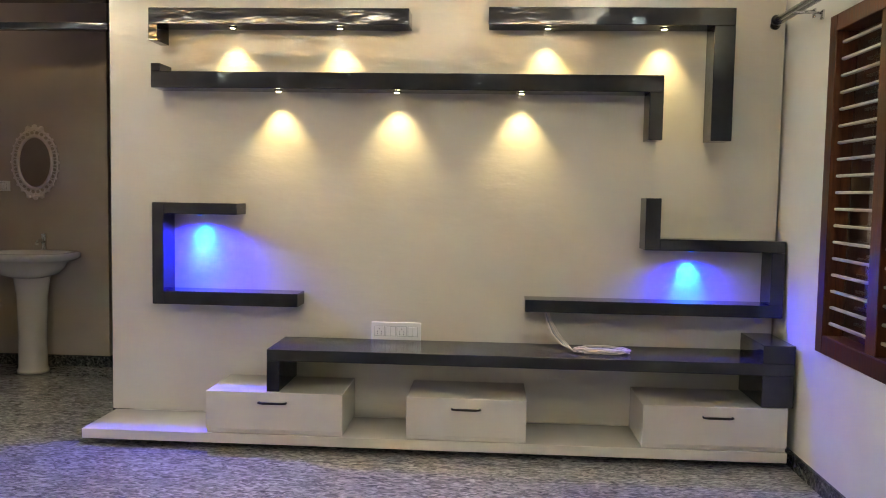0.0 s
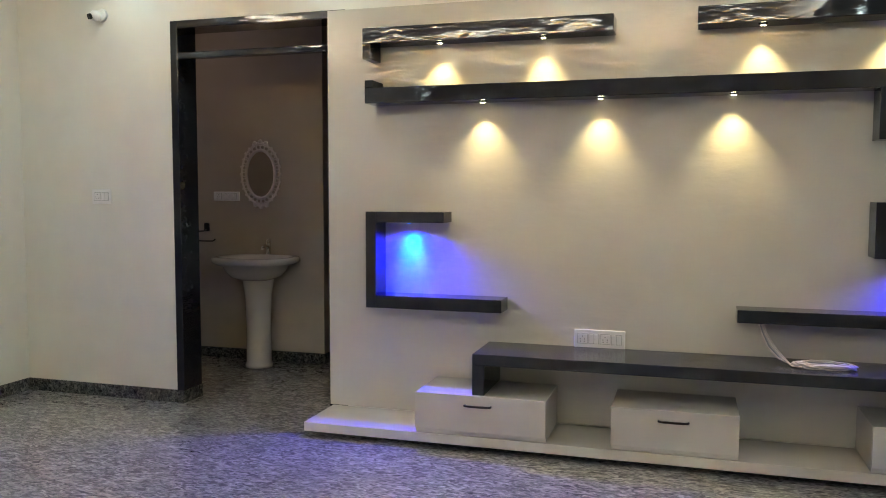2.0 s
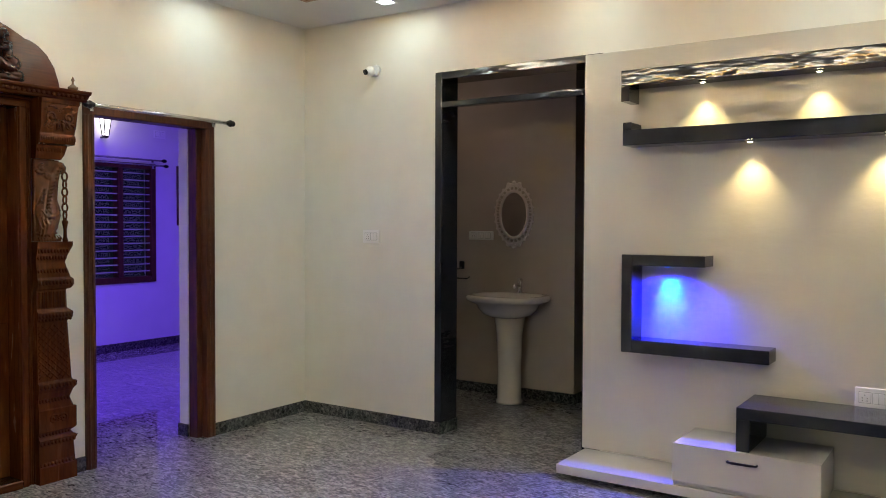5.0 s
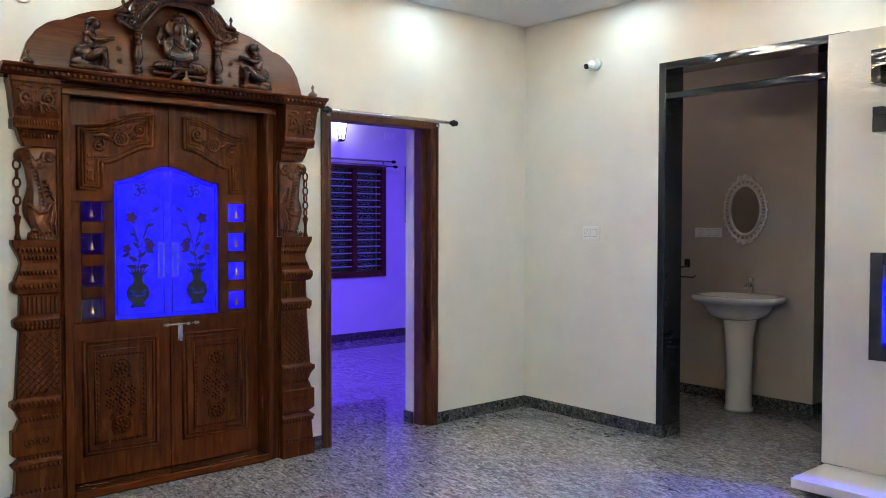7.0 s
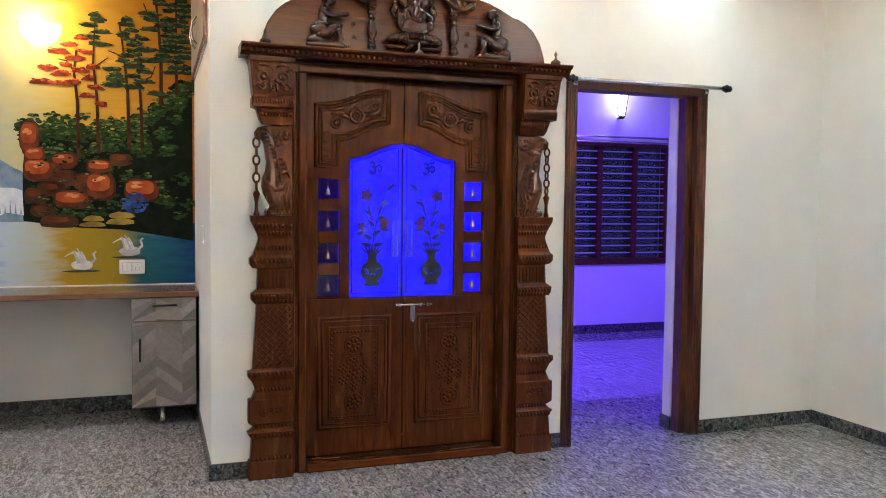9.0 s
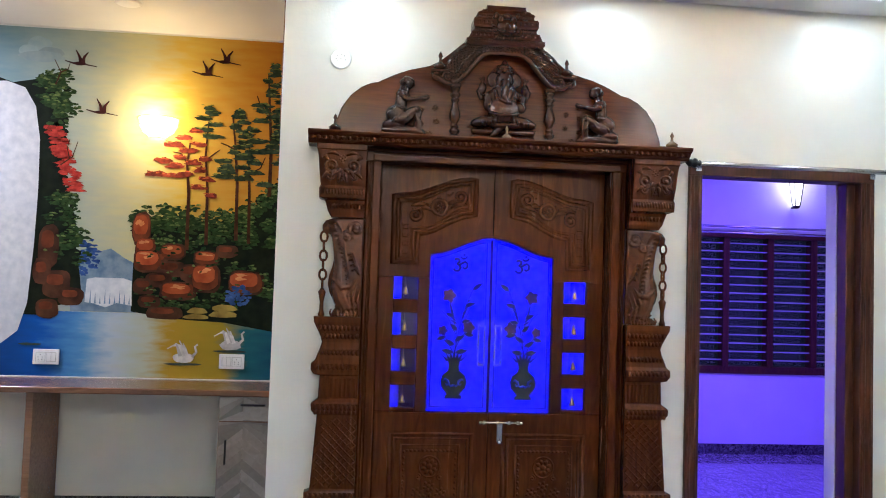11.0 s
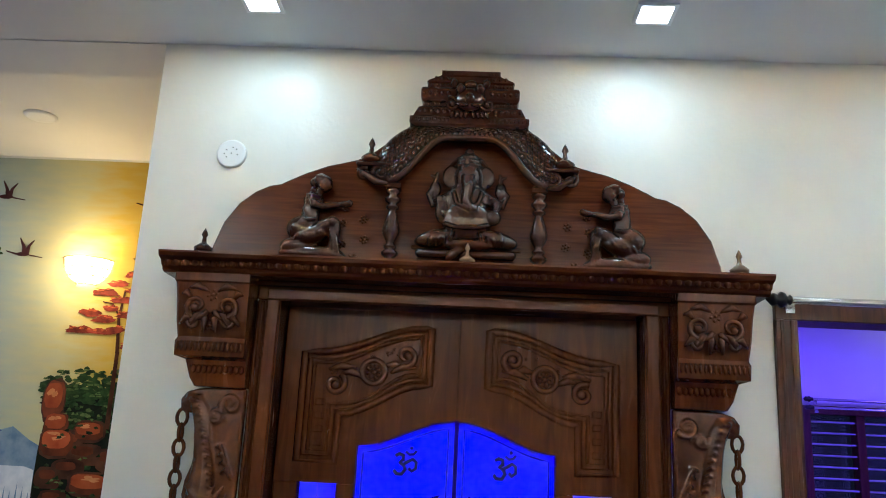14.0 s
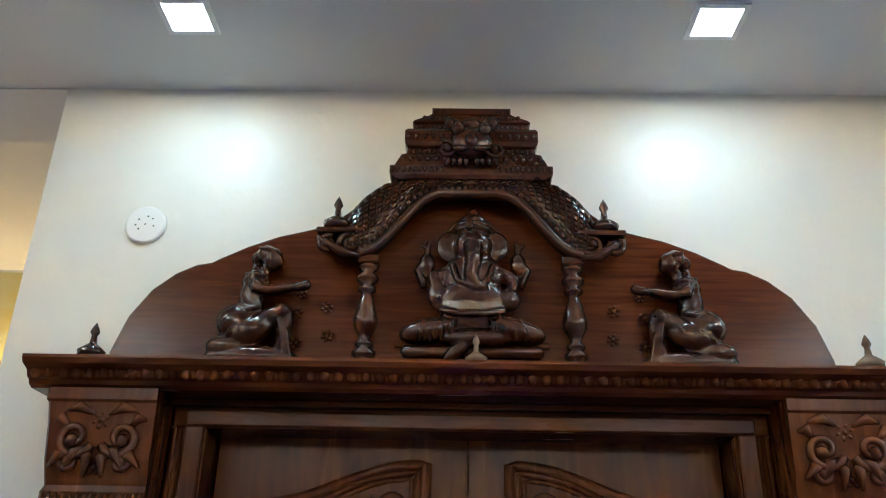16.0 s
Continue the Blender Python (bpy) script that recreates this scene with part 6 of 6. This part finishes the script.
def bowl_sconce():
    s = thing("wall_sconce", (-1.60, -4.70, 2.40), "lit basket-shaped glass wall sconce over the mural", "sconce")
    bm = bmesh.new()
    for z, r in ((2.372, 0.055), (2.41, 0.10), (2.45, 0.122), (2.50, 0.13)):
        tube(bm, [(MX + 0.01 + r * math.cos(a) * 0.9, -4.70 + r * math.sin(a), z) for a in (math.pi * (k / 16 - 0.5) for k in range(17))], 0.003, 6)
    for k in range(11):
        a = math.pi * (k / 10 - 0.5)
        tube(bm, [(MX + 0.01 + r * math.cos(a) * 0.9, -4.70 + r * math.sin(a), z) for z, r in ((2.372, 0.055), (2.41, 0.10), (2.45, 0.122), (2.50, 0.13))], 0.002, 5)
    part("basket", bm, BRASS, s)
    bm = bmesh.new()
    rings = []
    for z, r in ((2.375, 0.045), (2.41, 0.092), (2.45, 0.114), (2.498, 0.122)):
        rings.append([bm.verts.new((MX + 0.008 + r * math.cos(a) * 0.9, -4.70 + r * math.sin(a), z)) for a in (math.pi * (k / 16 - 0.5) for k in range(17))])
    for a, b in zip(rings, rings[1:]):
        for k in range(16):
            bm.faces.new((a[k], a[k + 1], b[k + 1], b[k])).smooth = True
    g = part("shade", bm, SHADE, s, "glowing frosted glass shade")
    g.visible_shadow = False


bowl_sconce()


def switch_plate(at, normal, w, h, modules, label, group="switch plates"):
    """A plate with rockers and sockets; normal: the way it faces."""
    x, y, z = at
    t = thing("switch_plate", at, label, "switch", group)

    def slab(a0, a1, z0, z1, d0, d1, bev):
        if normal == "-y":
            return B((x + a0, x + a1, y - d1, y - d0, z + z0, z + z1), bev=bev)
        return B((x + d0, x + d1, y + a0, y + a1, z + z0, z + z1), bev=bev)
    part("plate", slab(-w / 2, w / 2, -h / 2, h / 2, 0.0, 0.010, 0.003), PLASTIC, t)
    n = len(modules)
    mw = (w - 0.03) / n
    for i, kind in enumerate(modules):
        c = -w / 2 + 0.015 + mw * (i + 0.5)
        q = min(mw * 0.42, h * 0.30)
        part("module_rim", slab(c - q - 0.0022, c + q + 0.0022, -q - 0.0022, q + 0.0022, 0.0094, 0.0101, 0.0), RIMP, t)
        if kind == "s":
            for s in (-1, 1):
                a0, a1 = sorted((c + s * 0.001, c + s * q))
                part("rocker", slab(a0, a1, -q, q, 0.0102, 0.0145, 0.0015), PLASTIC, t)
        else:
            so = part("socket", slab(c - q, c + q, -q, q, 0.0102, 0.0125, 0.0015), PLASTIC, t)
            for da, dz in ((0, 0.5), (-0.45, -0.1), (0.45, -0.1), (-0.4, -0.6), (0.4, -0.6)):
                part("hole", slab(c + da * q - 0.0022, c + da * q + 0.0022, dz * q - 0.0022, dz * q + 0.0022, 0.0126, 0.0131, 0.0), BLACKP, so)


switch_plate((3.915, -0.0505, 0.575), "-y", 0.275, 0.100, "psps", "white four-gang switch and socket plate on the panel")
switch_plate((0.647, -0.0002, 1.34), "-y", 0.148, 0.098, "ps", "white socket and switch plate on the wall")
switch_plate((0.74, 1.3695, 1.335), "-y", 0.24, 0.075, "pss", "white switch plate beside the oval mirror")
switch_plate((-0.62, -3.7702, 1.21), "-y", 0.09, 0.10, "s", "small white switch on the recess wall")
switch_plate((MX + 0.009, -4.172, 0.958), "+x", 0.158, 0.095, "sp", "white socket plate set on the mural")
switch_plate((MX + 0.009, -5.31, 0.963), "+x", 0.158, 0.095, "ps", "white socket plate set on the mural")

# cable coil on the bench
coil = thing("cable_coil", (5.0, -0.28, 0.527), "loose coil of pale cables lying on the media bench", "cable")
for j in range(4):
    bm = bmesh.new()
    pts = [(4.72 + 0.006 * j, -0.10 - 0.01 * j, 0.715), (4.735 + 0.008 * j, -0.12, 0.66), (4.76 + 0.012 * j, -0.15, 0.60), (4.81 + 0.01 * j, -0.20, 0.552), (4.86, -0.24 - 0.01 * j, 0.536)]
    for k in range(34):
        a = 0.4 * j + 2.0 + k * 0.55
        q = 1 + 0.18 * math.sin(k * 1.3 + j)
        pts.append((5.01 + 0.125 * q * math.cos(a), -0.275 + 0.055 * q * math.sin(a), 0.534 + 0.003 * ((k + j) % 5) + 0.004 * j))
    tube(bm, pts, 0.0042, 6)
    part("cable", bm, CABLE if j != 1 else GREYP, coil)

# dome camera on the wall
cctv = thing("security_camera", (0.667, -0.03, 2.505), "small white turret security camera on the wall", "camera")
bm = bmesh.new()
tube(bm, [(0.685, -0.0005, 2.515), (0.685, -0.018, 2.515)], [0.042, 0.036], 18)
part("mount", bm, PLASTIC, cctv)
bm = bmesh.new()
ball(bm, (0.670, -0.048, 2.505), 0.036, 3)
eye_ball = part("housing", bm, PLASTIC, cctv)
bm = bmesh.new()
tube(bm, [(0.658, -0.076, 2.498), (0.651, -0.090, 2.492)], [0.020, 0.018], 14)
part("lens", bm, BLACK, eye_ball, "black lens")

# round junction covers
bm = bmesh.new()
tube(bm, [(0.0005, -3.508, 2.512), (0.006, -3.508, 2.512), (0.009, -3.508, 2.512)], [0.048, 0.047, 0.043], 28)
cover = thing("cover_plate", (0.0, -3.508, 2.512), "round white junction cover with screw holes", "cover plate", "round covers")
part("disc", bm, PLASTIC, cover)
for dy, dz in ((-0.016, 0.012), (0.016, 0.014), (0.0, 0.0), (-0.014, -0.012), (0.004, 0.02), (0.02, -0.004), (-0.022, -0.002)):
    bm = bmesh.new()
    tube(bm, [(0.0088, -3.508 + dy, 2.512 + dz), (0.0094, -3.508 + dy, 2.512 + dz)], 0.0022, 8)
    part("screw_hole", bm, BLACKP, cover)
cover2 = thing("cover_plate", (-1.05, -4.77, 3.055), "round white ceiling cover in the recess", "cover plate", "round covers")
bm = bmesh.new()
lathe(bm, [(0.060, -0.012), (0.072, -0.006), (0.075, -0.0005)], -1.05, -4.77, 24, 3.06)
part("disc", bm, PLASTIC, cover2)

# square ceiling lamps
cl = None
for px_, py_ in PANELS:
    if cl is None:
        cl = thing("ceiling_light", (px_, py_, CEIL), "square recessed ceiling light glowing cool white", "ceiling light", "square ceiling lights")
        s, e = 0.058, 0.046
        part("frame", B((px_ - s, px_ + s, py_ + e, py_ + s, CEIL - 0.007, CEIL - 0.0005), (px_ - s, px_ + s, py_ - s, py_ - e, CEIL - 0.007, CEIL - 0.0005), (px_ - s, px_ - e, py_ - e, py_ + e, CEIL - 0.007, CEIL - 0.0005), (px_ + e, px_ + s, py_ - e, py_ + e, CEIL - 0.007, CEIL - 0.0005)), PLASTIC, cl, "thin white rim")
        part("diffuser", B((px_ - e + 0.0005, px_ + e - 0.0005, py_ - e + 0.0005, py_ + e - 0.0005, CEIL - 0.005, CEIL - 0.0006)), LED, cl, "glowing white diffuser")
    else:
        copy_thing(cl, pose(px_, py_, CEIL))
# out-of-view fixture made up for the added recess lamp
copy_thing(cl, pose(-0.75, -6.3, 3.06))


def curtain_rod(name, pts, r, label, finial_len=0.07, brackets=()):
    """A straight rod with turned dark ends and wall brackets."""
    a, b = Vector(pts[0]), Vector(pts[1])
    t = thing(name, tuple((a + b) / 2), label, "curtain rod", "curtain rods")
    bm = bmesh.new()
    tube(bm, [a, b], r, 12)
    part("rod", bm, STEEL, t)
    d = (b - a).normalized()
    for p, s in ((a, -1), (b, 1)):
        bm = bmesh.new()
        seq = [(0, 1.0), (0.10, 1.4), (0.18, 0.8), (0.30, 1.9), (0.45, 2.1), (0.58, 1.2), (0.66, 1.7), (0.78, 1.6), (0.9, 0.8), (1.0, 0.15)]
        tube(bm, [p + d * s * q * finial_len for q, _ in seq], [r * w for _, w in seq], 12)
        part("finial", bm, BLACK, t, "dark turned finial")
    for p, wall in brackets:
        bm = bmesh.new()
        tube(bm, [p, wall], 0.006, 8)
        box(bm, wall[0] - 0.004, wall[0] + 0.004, wall[1] - 0.014, wall[1] + 0.014, wall[2] - 0.03, wall[2] + 0.012, bev=0.001)
        part("bracket", bm, STEEL, t)
    return t


curtain_rod("curtain_rod", ((0.075, -1.80, 2.098), (0.075, -0.83, 2.098)), 0.0115, "steel curtain rod over the bedroom door with dark ends", 0.075, [((0.075, -1.79, 2.098), (0.03, -1.79, 2.098)), ((0.075, -0.905, 2.098), (0.03, -0.905, 2.098))])
curtain_rod("curtain_rod", ((FAR + 0.07, -0.24, 2.150), (FAR + 0.07, 1.50, 2.150)), 0.011, "curtain rod over the bedroom window", 0.07, [((FAR + 0.07, -0.2, 2.15), (FAR + 0.006, -0.2, 2.15)), ((FAR + 0.07, 1.42, 2.15), (FAR + 0.006, 1.42, 2.15))])
curtain_rod("curtain_rod", ((FAR + 0.13, -0.26, 2.085), (FAR + 0.13, 1.48, 2.085)), 0.010, "second curtain rod over the bedroom window", 0.07, [((FAR + 0.13, -0.2, 2.085), (FAR + 0.022, -0.2, 2.085)), ((FAR + 0.13, 1.42, 2.085), (FAR + 0.022, 1.42, 2.085))])
curtain_rod("curtain_rod", ((EAST - 0.08, -2.9, 2.235), (EAST - 0.08, -0.13, 2.235)), 0.0125, "steel curtain rod over the louvred window", 0.07, [((EAST - 0.08, -0.42, 2.235), (EAST - 0.005, -0.42, 2.235)), ((EAST - 0.08, -2.6, 2.235), (EAST - 0.005, -2.6, 2.235))])
curtain_rod("curtain_rod", ((EAST - 0.17, -2.9, 2.20), (EAST - 0.17, -0.42, 2.20)), 0.0125, "front steel curtain rod over the louvred window", 0.07, [((EAST - 0.17, -0.55, 2.20), (EAST - 0.016, -0.55, 2.20)), ((EAST - 0.17, -2.6, 2.20), (EAST - 0.005, -2.6, 2.20))])

# ---------------------------------------------------------------- louvred windows
SLAT = mat("pale_slat_paint", (0.40, 0.38, 0.35), (0.50, 0.48, 0.44), rough=0.35, scale=14, rand=0.12)
SLATD = mat("dark_slat_paint", (0.34, 0.32, 0.32), (0.44, 0.42, 0.42), rough=0.28, scale=14, rand=0.12)


def louvre_window(name, wall_x, out, y0, y1, z0, z1, stile, posts, rows, slat_h, label, proud, slat_mat, back):
    """out: +1 where the wall's far side lies at greater x."""
    w = thing(name, (wall_x, (y0 + y1) / 2, z0), label, "window", "", "structure")
    xf, xb = wall_x - out * proud, wall_x + out * 0.10

    def bx(a0, a1, b0, b1, c0, c1, bev=0.003):
        return B((*sorted((a0, a1)), b0, b1, c0, c1), bev=bev)
    part("window_frame", bx(xf, xb, y0, y0 + stile, z0, z1), FRAMEW, w)
    part("window_frame", bx(xf, xb, y1 - stile, y1, z0, z1), FRAMEW, w)
    part("window_frame", bx(xf, xb, y0 + stile, y1 - stile, z1 - stile, z1), FRAMEW, w)
    part("window_sill", bx(xf, xb, y0 + stile, y1 - stile, z0, z0 + stile * 1.1), FRAMEW, w)
    edges = [y0 + stile] + [p for q in posts for p in q] + [y1 - stile]
    for a, b in posts:
        part("mullion", bx(xf + out * 0.006, xb, a, b, z0 + stile * 1.1, z1 - stile), FRAMEW, w)
    base = None
    zz0, zz1 = z0 + stile * 1.1, z1 - stile
    for i in range(0, len(edges), 2):
        a, b = edges[i], edges[i + 1]
        g = part("pane", B((*sorted((wall_x + out * 0.075, wall_x + out * 0.080)), a + 0.001, b - 0.001, zz0 + 0.001, zz1 - 0.001)), CLEAR, w, "dark window glass")
        for r in range(rows):
            zc = zz0 + (zz1 - zz0) * (r + 0.75) / (rows + 0.4)
            bm = bmesh.new()
            box(bm, *sorted((wall_x + out * 0.012, wall_x + out * 0.030)), a + 0.0005, b - 0.0005, zc - slat_h / 2, zc + slat_h / 2, bev=min(0.003, slat_h * 0.3))
            if base is None or abs(base[1] - (b - a)) > 0.002:
                s = part("slat", bm, slat_mat, w)
                base = (s, b - a, a, zc)
            else:
                bm.free()
                s = new("slat", base[0].data)
                s.parent = w
                s.location = (0, a - base[2], zc - base[3])
    if back:
        part("shutter", bx(wall_x + out * 0.085, wall_x + out * 0.10, y0 + stile, y1 - stile, zz0, zz1, 0.0), FRAMEW, w, "closed dark wooden shutter")
    return w


louvre_window("window_1", EAST, 1, E_Y0, E_Y1, E_Z0, E_Z1, 0.075, [(-1.22, -1.13), (-1.78, -1.69)], 18, 0.0125, "dark wooden window with pale horizontal bars", 0.014, SLAT, True)
louvre_window("window_2", FAR, -1, -0.305, 1.455, 0.755, 2.11, 0.062, [(0.085, 0.145), (0.53, 0.59), (0.97, 1.03)], 15, 0.0125, "dark bedroom window with rows of horizontal bars", 0.02, SLATD, False)

# ---------------------------------------------------------------- bedroom
sc = thing("wall_sconce", (FAR + 0.06, 0.77, 2.36), "lit tapered glass wall sconce in the bedroom", "sconce")
bm = bmesh.new()
lathe(bm, [(0.030, 0.03), (0.040, 0.10), (0.055, 0.20), (0.066, 0.29)], FAR + 0.08, 0.77, 8, 2.35)
g = part("shade", bm, mat("lit_white_glass", (1.0, 0.93, 0.88), (1.0, 0.95, 0.9), rough=0.4, scale=4, emit=2.6), sc, "glowing pale glass shade")
g.visible_shadow = False
bm = bmesh.new()
for k in range(4):
    a = math.pi / 4 + k * math.pi / 2
    tube(bm, [(FAR + 0.08 + 0.034 * math.cos(a), 0.77 + 0.034 * math.sin(a), 2.375), (FAR + 0.08 + 0.072 * math.cos(a), 0.77 + 0.072 * math.sin(a), 2.645)], 0.006, 6)
lathe(bm, [(0.012, 0.0), (0.030, 0.008), (0.036, 0.022), (0.034, 0.03)], FAR + 0.08, 0.77, 12, 2.345)
tube(bm, [(FAR + 0.08, 0.77, 2.36), (FAR + 0.001, 0.77, 2.36)], 0.012, 8)
part("bracket", bm, BLACK, sc, "dark metal bracket")

pic = thing("picture_frame", (FAR + 0.01, 2.02, 1.40), "dark framed blue picture on the bedroom wall", "picture")
bm = B((FAR + 0.001, FAR + 0.028, 1.755, 1.795, 1.405, 2.11), (FAR + 0.001, FAR + 0.028, 2.245, 2.285, 1.405, 2.11), (FAR + 0.001, FAR + 0.028, 1.795, 2.245, 1.405, 1.445), (FAR + 0.001, FAR + 0.028, 1.795, 2.245, 2.07, 2.11), bev=0.003)
part("frame", bm, FRAMEW, pic)
part("print", B((FAR + 0.001, FAR + 0.012, 1.7955, 2.2445, 1.4455, 2.0695)), mat("blue_print", (0.10, 0.20, 0.75), (0.45, 0.60, 0.90), rough=0.3, scale=5, detail=6, distort=1.5), pic)
switch_plate((FAR + 0.0005, 1.52, 2.46), "+x", 0.16, 0.09, "ss", "white junction plate high on the bedroom wall")

# ---------------------------------------------------------------- wash area
BX, BY = 1.14, 1.15
basin = thing("wash_basin", (BX, BY, 0), "white ceramic pedestal wash basin with a chrome tap", "wash basin")
bm = bmesh.new()
lathe(bm, [(0.108, 0.0), (0.108, 0.02), (0.098, 0.04), (0.096, 0.30), (0.104, 0.55), (0.128, 0.71), (0.135, 0.735)], BX, BY, 24)
part("pedestal", bm, CERAMIC, basin)
bm = bmesh.new()


def rim(sx, sy, z, n=36):
    out = []
    for k in range(n):
        a = 2 * math.pi * k / n
        c, s = math.cos(a), math.sin(a)
        x, y = sx * math.copysign(abs(c) ** 0.75, c), sy * math.copysign(abs(s) ** 0.75, s)
        out.append((BX + x, min(BY + y - 0.03, 1.369), z))
    return out


levels = [rim(0.125, 0.115, 0.690), rim(0.19, 0.165, 0.715), rim(0.225, 0.195, 0.755), rim(0.248, 0.212, 0.795), rim(0.305, 0.255, 0.815), rim(0.328, 0.272, 0.830), rim(0.332, 0.274, 0.856), rim(0.318, 0.262, 0.868), rim(0.285, 0.225, 0.868), rim(0.262, 0.20, 0.855), rim(0.20, 0.15, 0.795), rim(0.10, 0.08, 0.755), rim(0.02, 0.02, 0.752)]
rings = [[bm.verts.new(p) for p in lv] for lv in levels]
for a, b in zip(rings, rings[1:]):
    for k in range(36):
        bm.faces.new((a[k], a[(k + 1) % 36], b[(k + 1) % 36], b[k])).smooth = True
bm.faces.new(rings[0][::-1])
bm.faces.new(rings[-1])
bowl = part("bowl", bm, CERAMIC, basin)
bm = bmesh.new()
lathe(bm, [(0.026, 0), (0.026, 0.008), (0.018, 0.014), (0.017, 0.085), (0.021, 0.092), (0.021, 0.118), (0.012, 0.126)], BX + 0.0, 1.318, 14, 0.868)
tube(bm, [(BX, 1.318, 0.925), (BX, 1.26, 0.945), (BX, 1.225, 0.935), (BX, 1.218, 0.915)], [0.014, 0.013, 0.012, 0.012], 10)
part("tap", bm, CHROME, basin, "chrome pillar tap")
bm = bmesh.new()
tube(bm, ring((BX, 1.115, 0.842), 0.010, "x", 12), 0.002, 5, closed=True)
part("overflow", bm, CHROME, bowl)
valve = thing("angle_valve", (0.98, 1.35, 0.46), "small dark chrome angle valve on the wall", "valve")
bm = bmesh.new()
tube(bm, [(0.99, 1.3695, 0.47), (0.99, 1.32, 0.47), (0.99, 1.30, 0.47)], [0.012, 0.012, 0.016], 10)
tube(bm, [(0.93, 1.31, 0.47), (0.99, 1.31, 0.47)], 0.009, 8)
part("body", bm, STEEL, valve)
bm = bmesh.new()
tube(bm, [(0.99, 1.31, 0.475), (1.0, 1.27, 0.56), (1.05, 1.25, 0.65), (1.10, 1.24, 0.72)], 0.006, 7)
part("hose", bm, STEEL, valve)
ringt = thing("towel_ring", (0.52, 1.35, 1.07), "dark metal towel ring on the wash area wall", "towel ring")
bm = bmesh.new()
box(bm, 0.525, 0.575, 1.352, 1.3695, 1.045, 1.115, bev=0.006)
part("mount", bm, BLACK, ringt)
bm = bmesh.new()
tube(bm, [(0.55, 1.352, 1.06), (0.55, 1.32, 1.05), (0.47, 1.32, 1.045), (0.44, 1.32, 1.02), (0.44, 1.32, 0.985), (0.47, 1.32, 0.968), (0.63, 1.32, 0.968), (0.655, 1.32, 0.985)], 0.006, 8)
part("bar", bm, BLACK, ringt)

mir = thing("oval_mirror", (1.06, 1.365, 1.52), "oval mirror in an ornate openwork cream frame", "mirror")
MC = (1.06, 1.352, 1.512)
bm = bmesh.new()
tube(bm, ring(MC, 0.128, "y", 48, 0.192), 0.012, 8, closed=True)
part("inner_rim", bm, PINKW, mir)
bm = bmesh.new()
tube(bm, ring((MC[0], MC[1], MC[2]), 0.172, "y", 48, 0.242), 0.007, 7, closed=True)
for k in range(26):
    a = 2 * math.pi * k / 26
    c = (MC[0] + 0.150 * math.cos(a), MC[1], MC[2] + 0.217 * math.sin(a))
    tube(bm, ring(c, 0.020, "y", 10, 0.017), 0.0048, 5, closed=True)
    ball(bm, (MC[0] + 0.178 * math.cos(a), MC[1], MC[2] + 0.250 * math.sin(a)), (0.012, 0.007, 0.012), 1)
for s in (-1, 1):
    for q in (-0.05, 0, 0.05):
        ball(bm, (MC[0] + q, MC[1], MC[2] + s * (0.262 - abs(q) * 0.25)), (0.022, 0.008, 0.018), 1)
part("openwork", bm, PINKW, mir)
bm = bmesh.new()
prism(bm, [(MC[0] + 0.126 * math.cos(2 * math.pi * k / 40), MC[2] + 0.190 * math.sin(2 * math.pi * k / 40)) for k in range(40)], "y", 1.352, 1.3695)
part("mirror_glass", bm, MIRROR, mir)
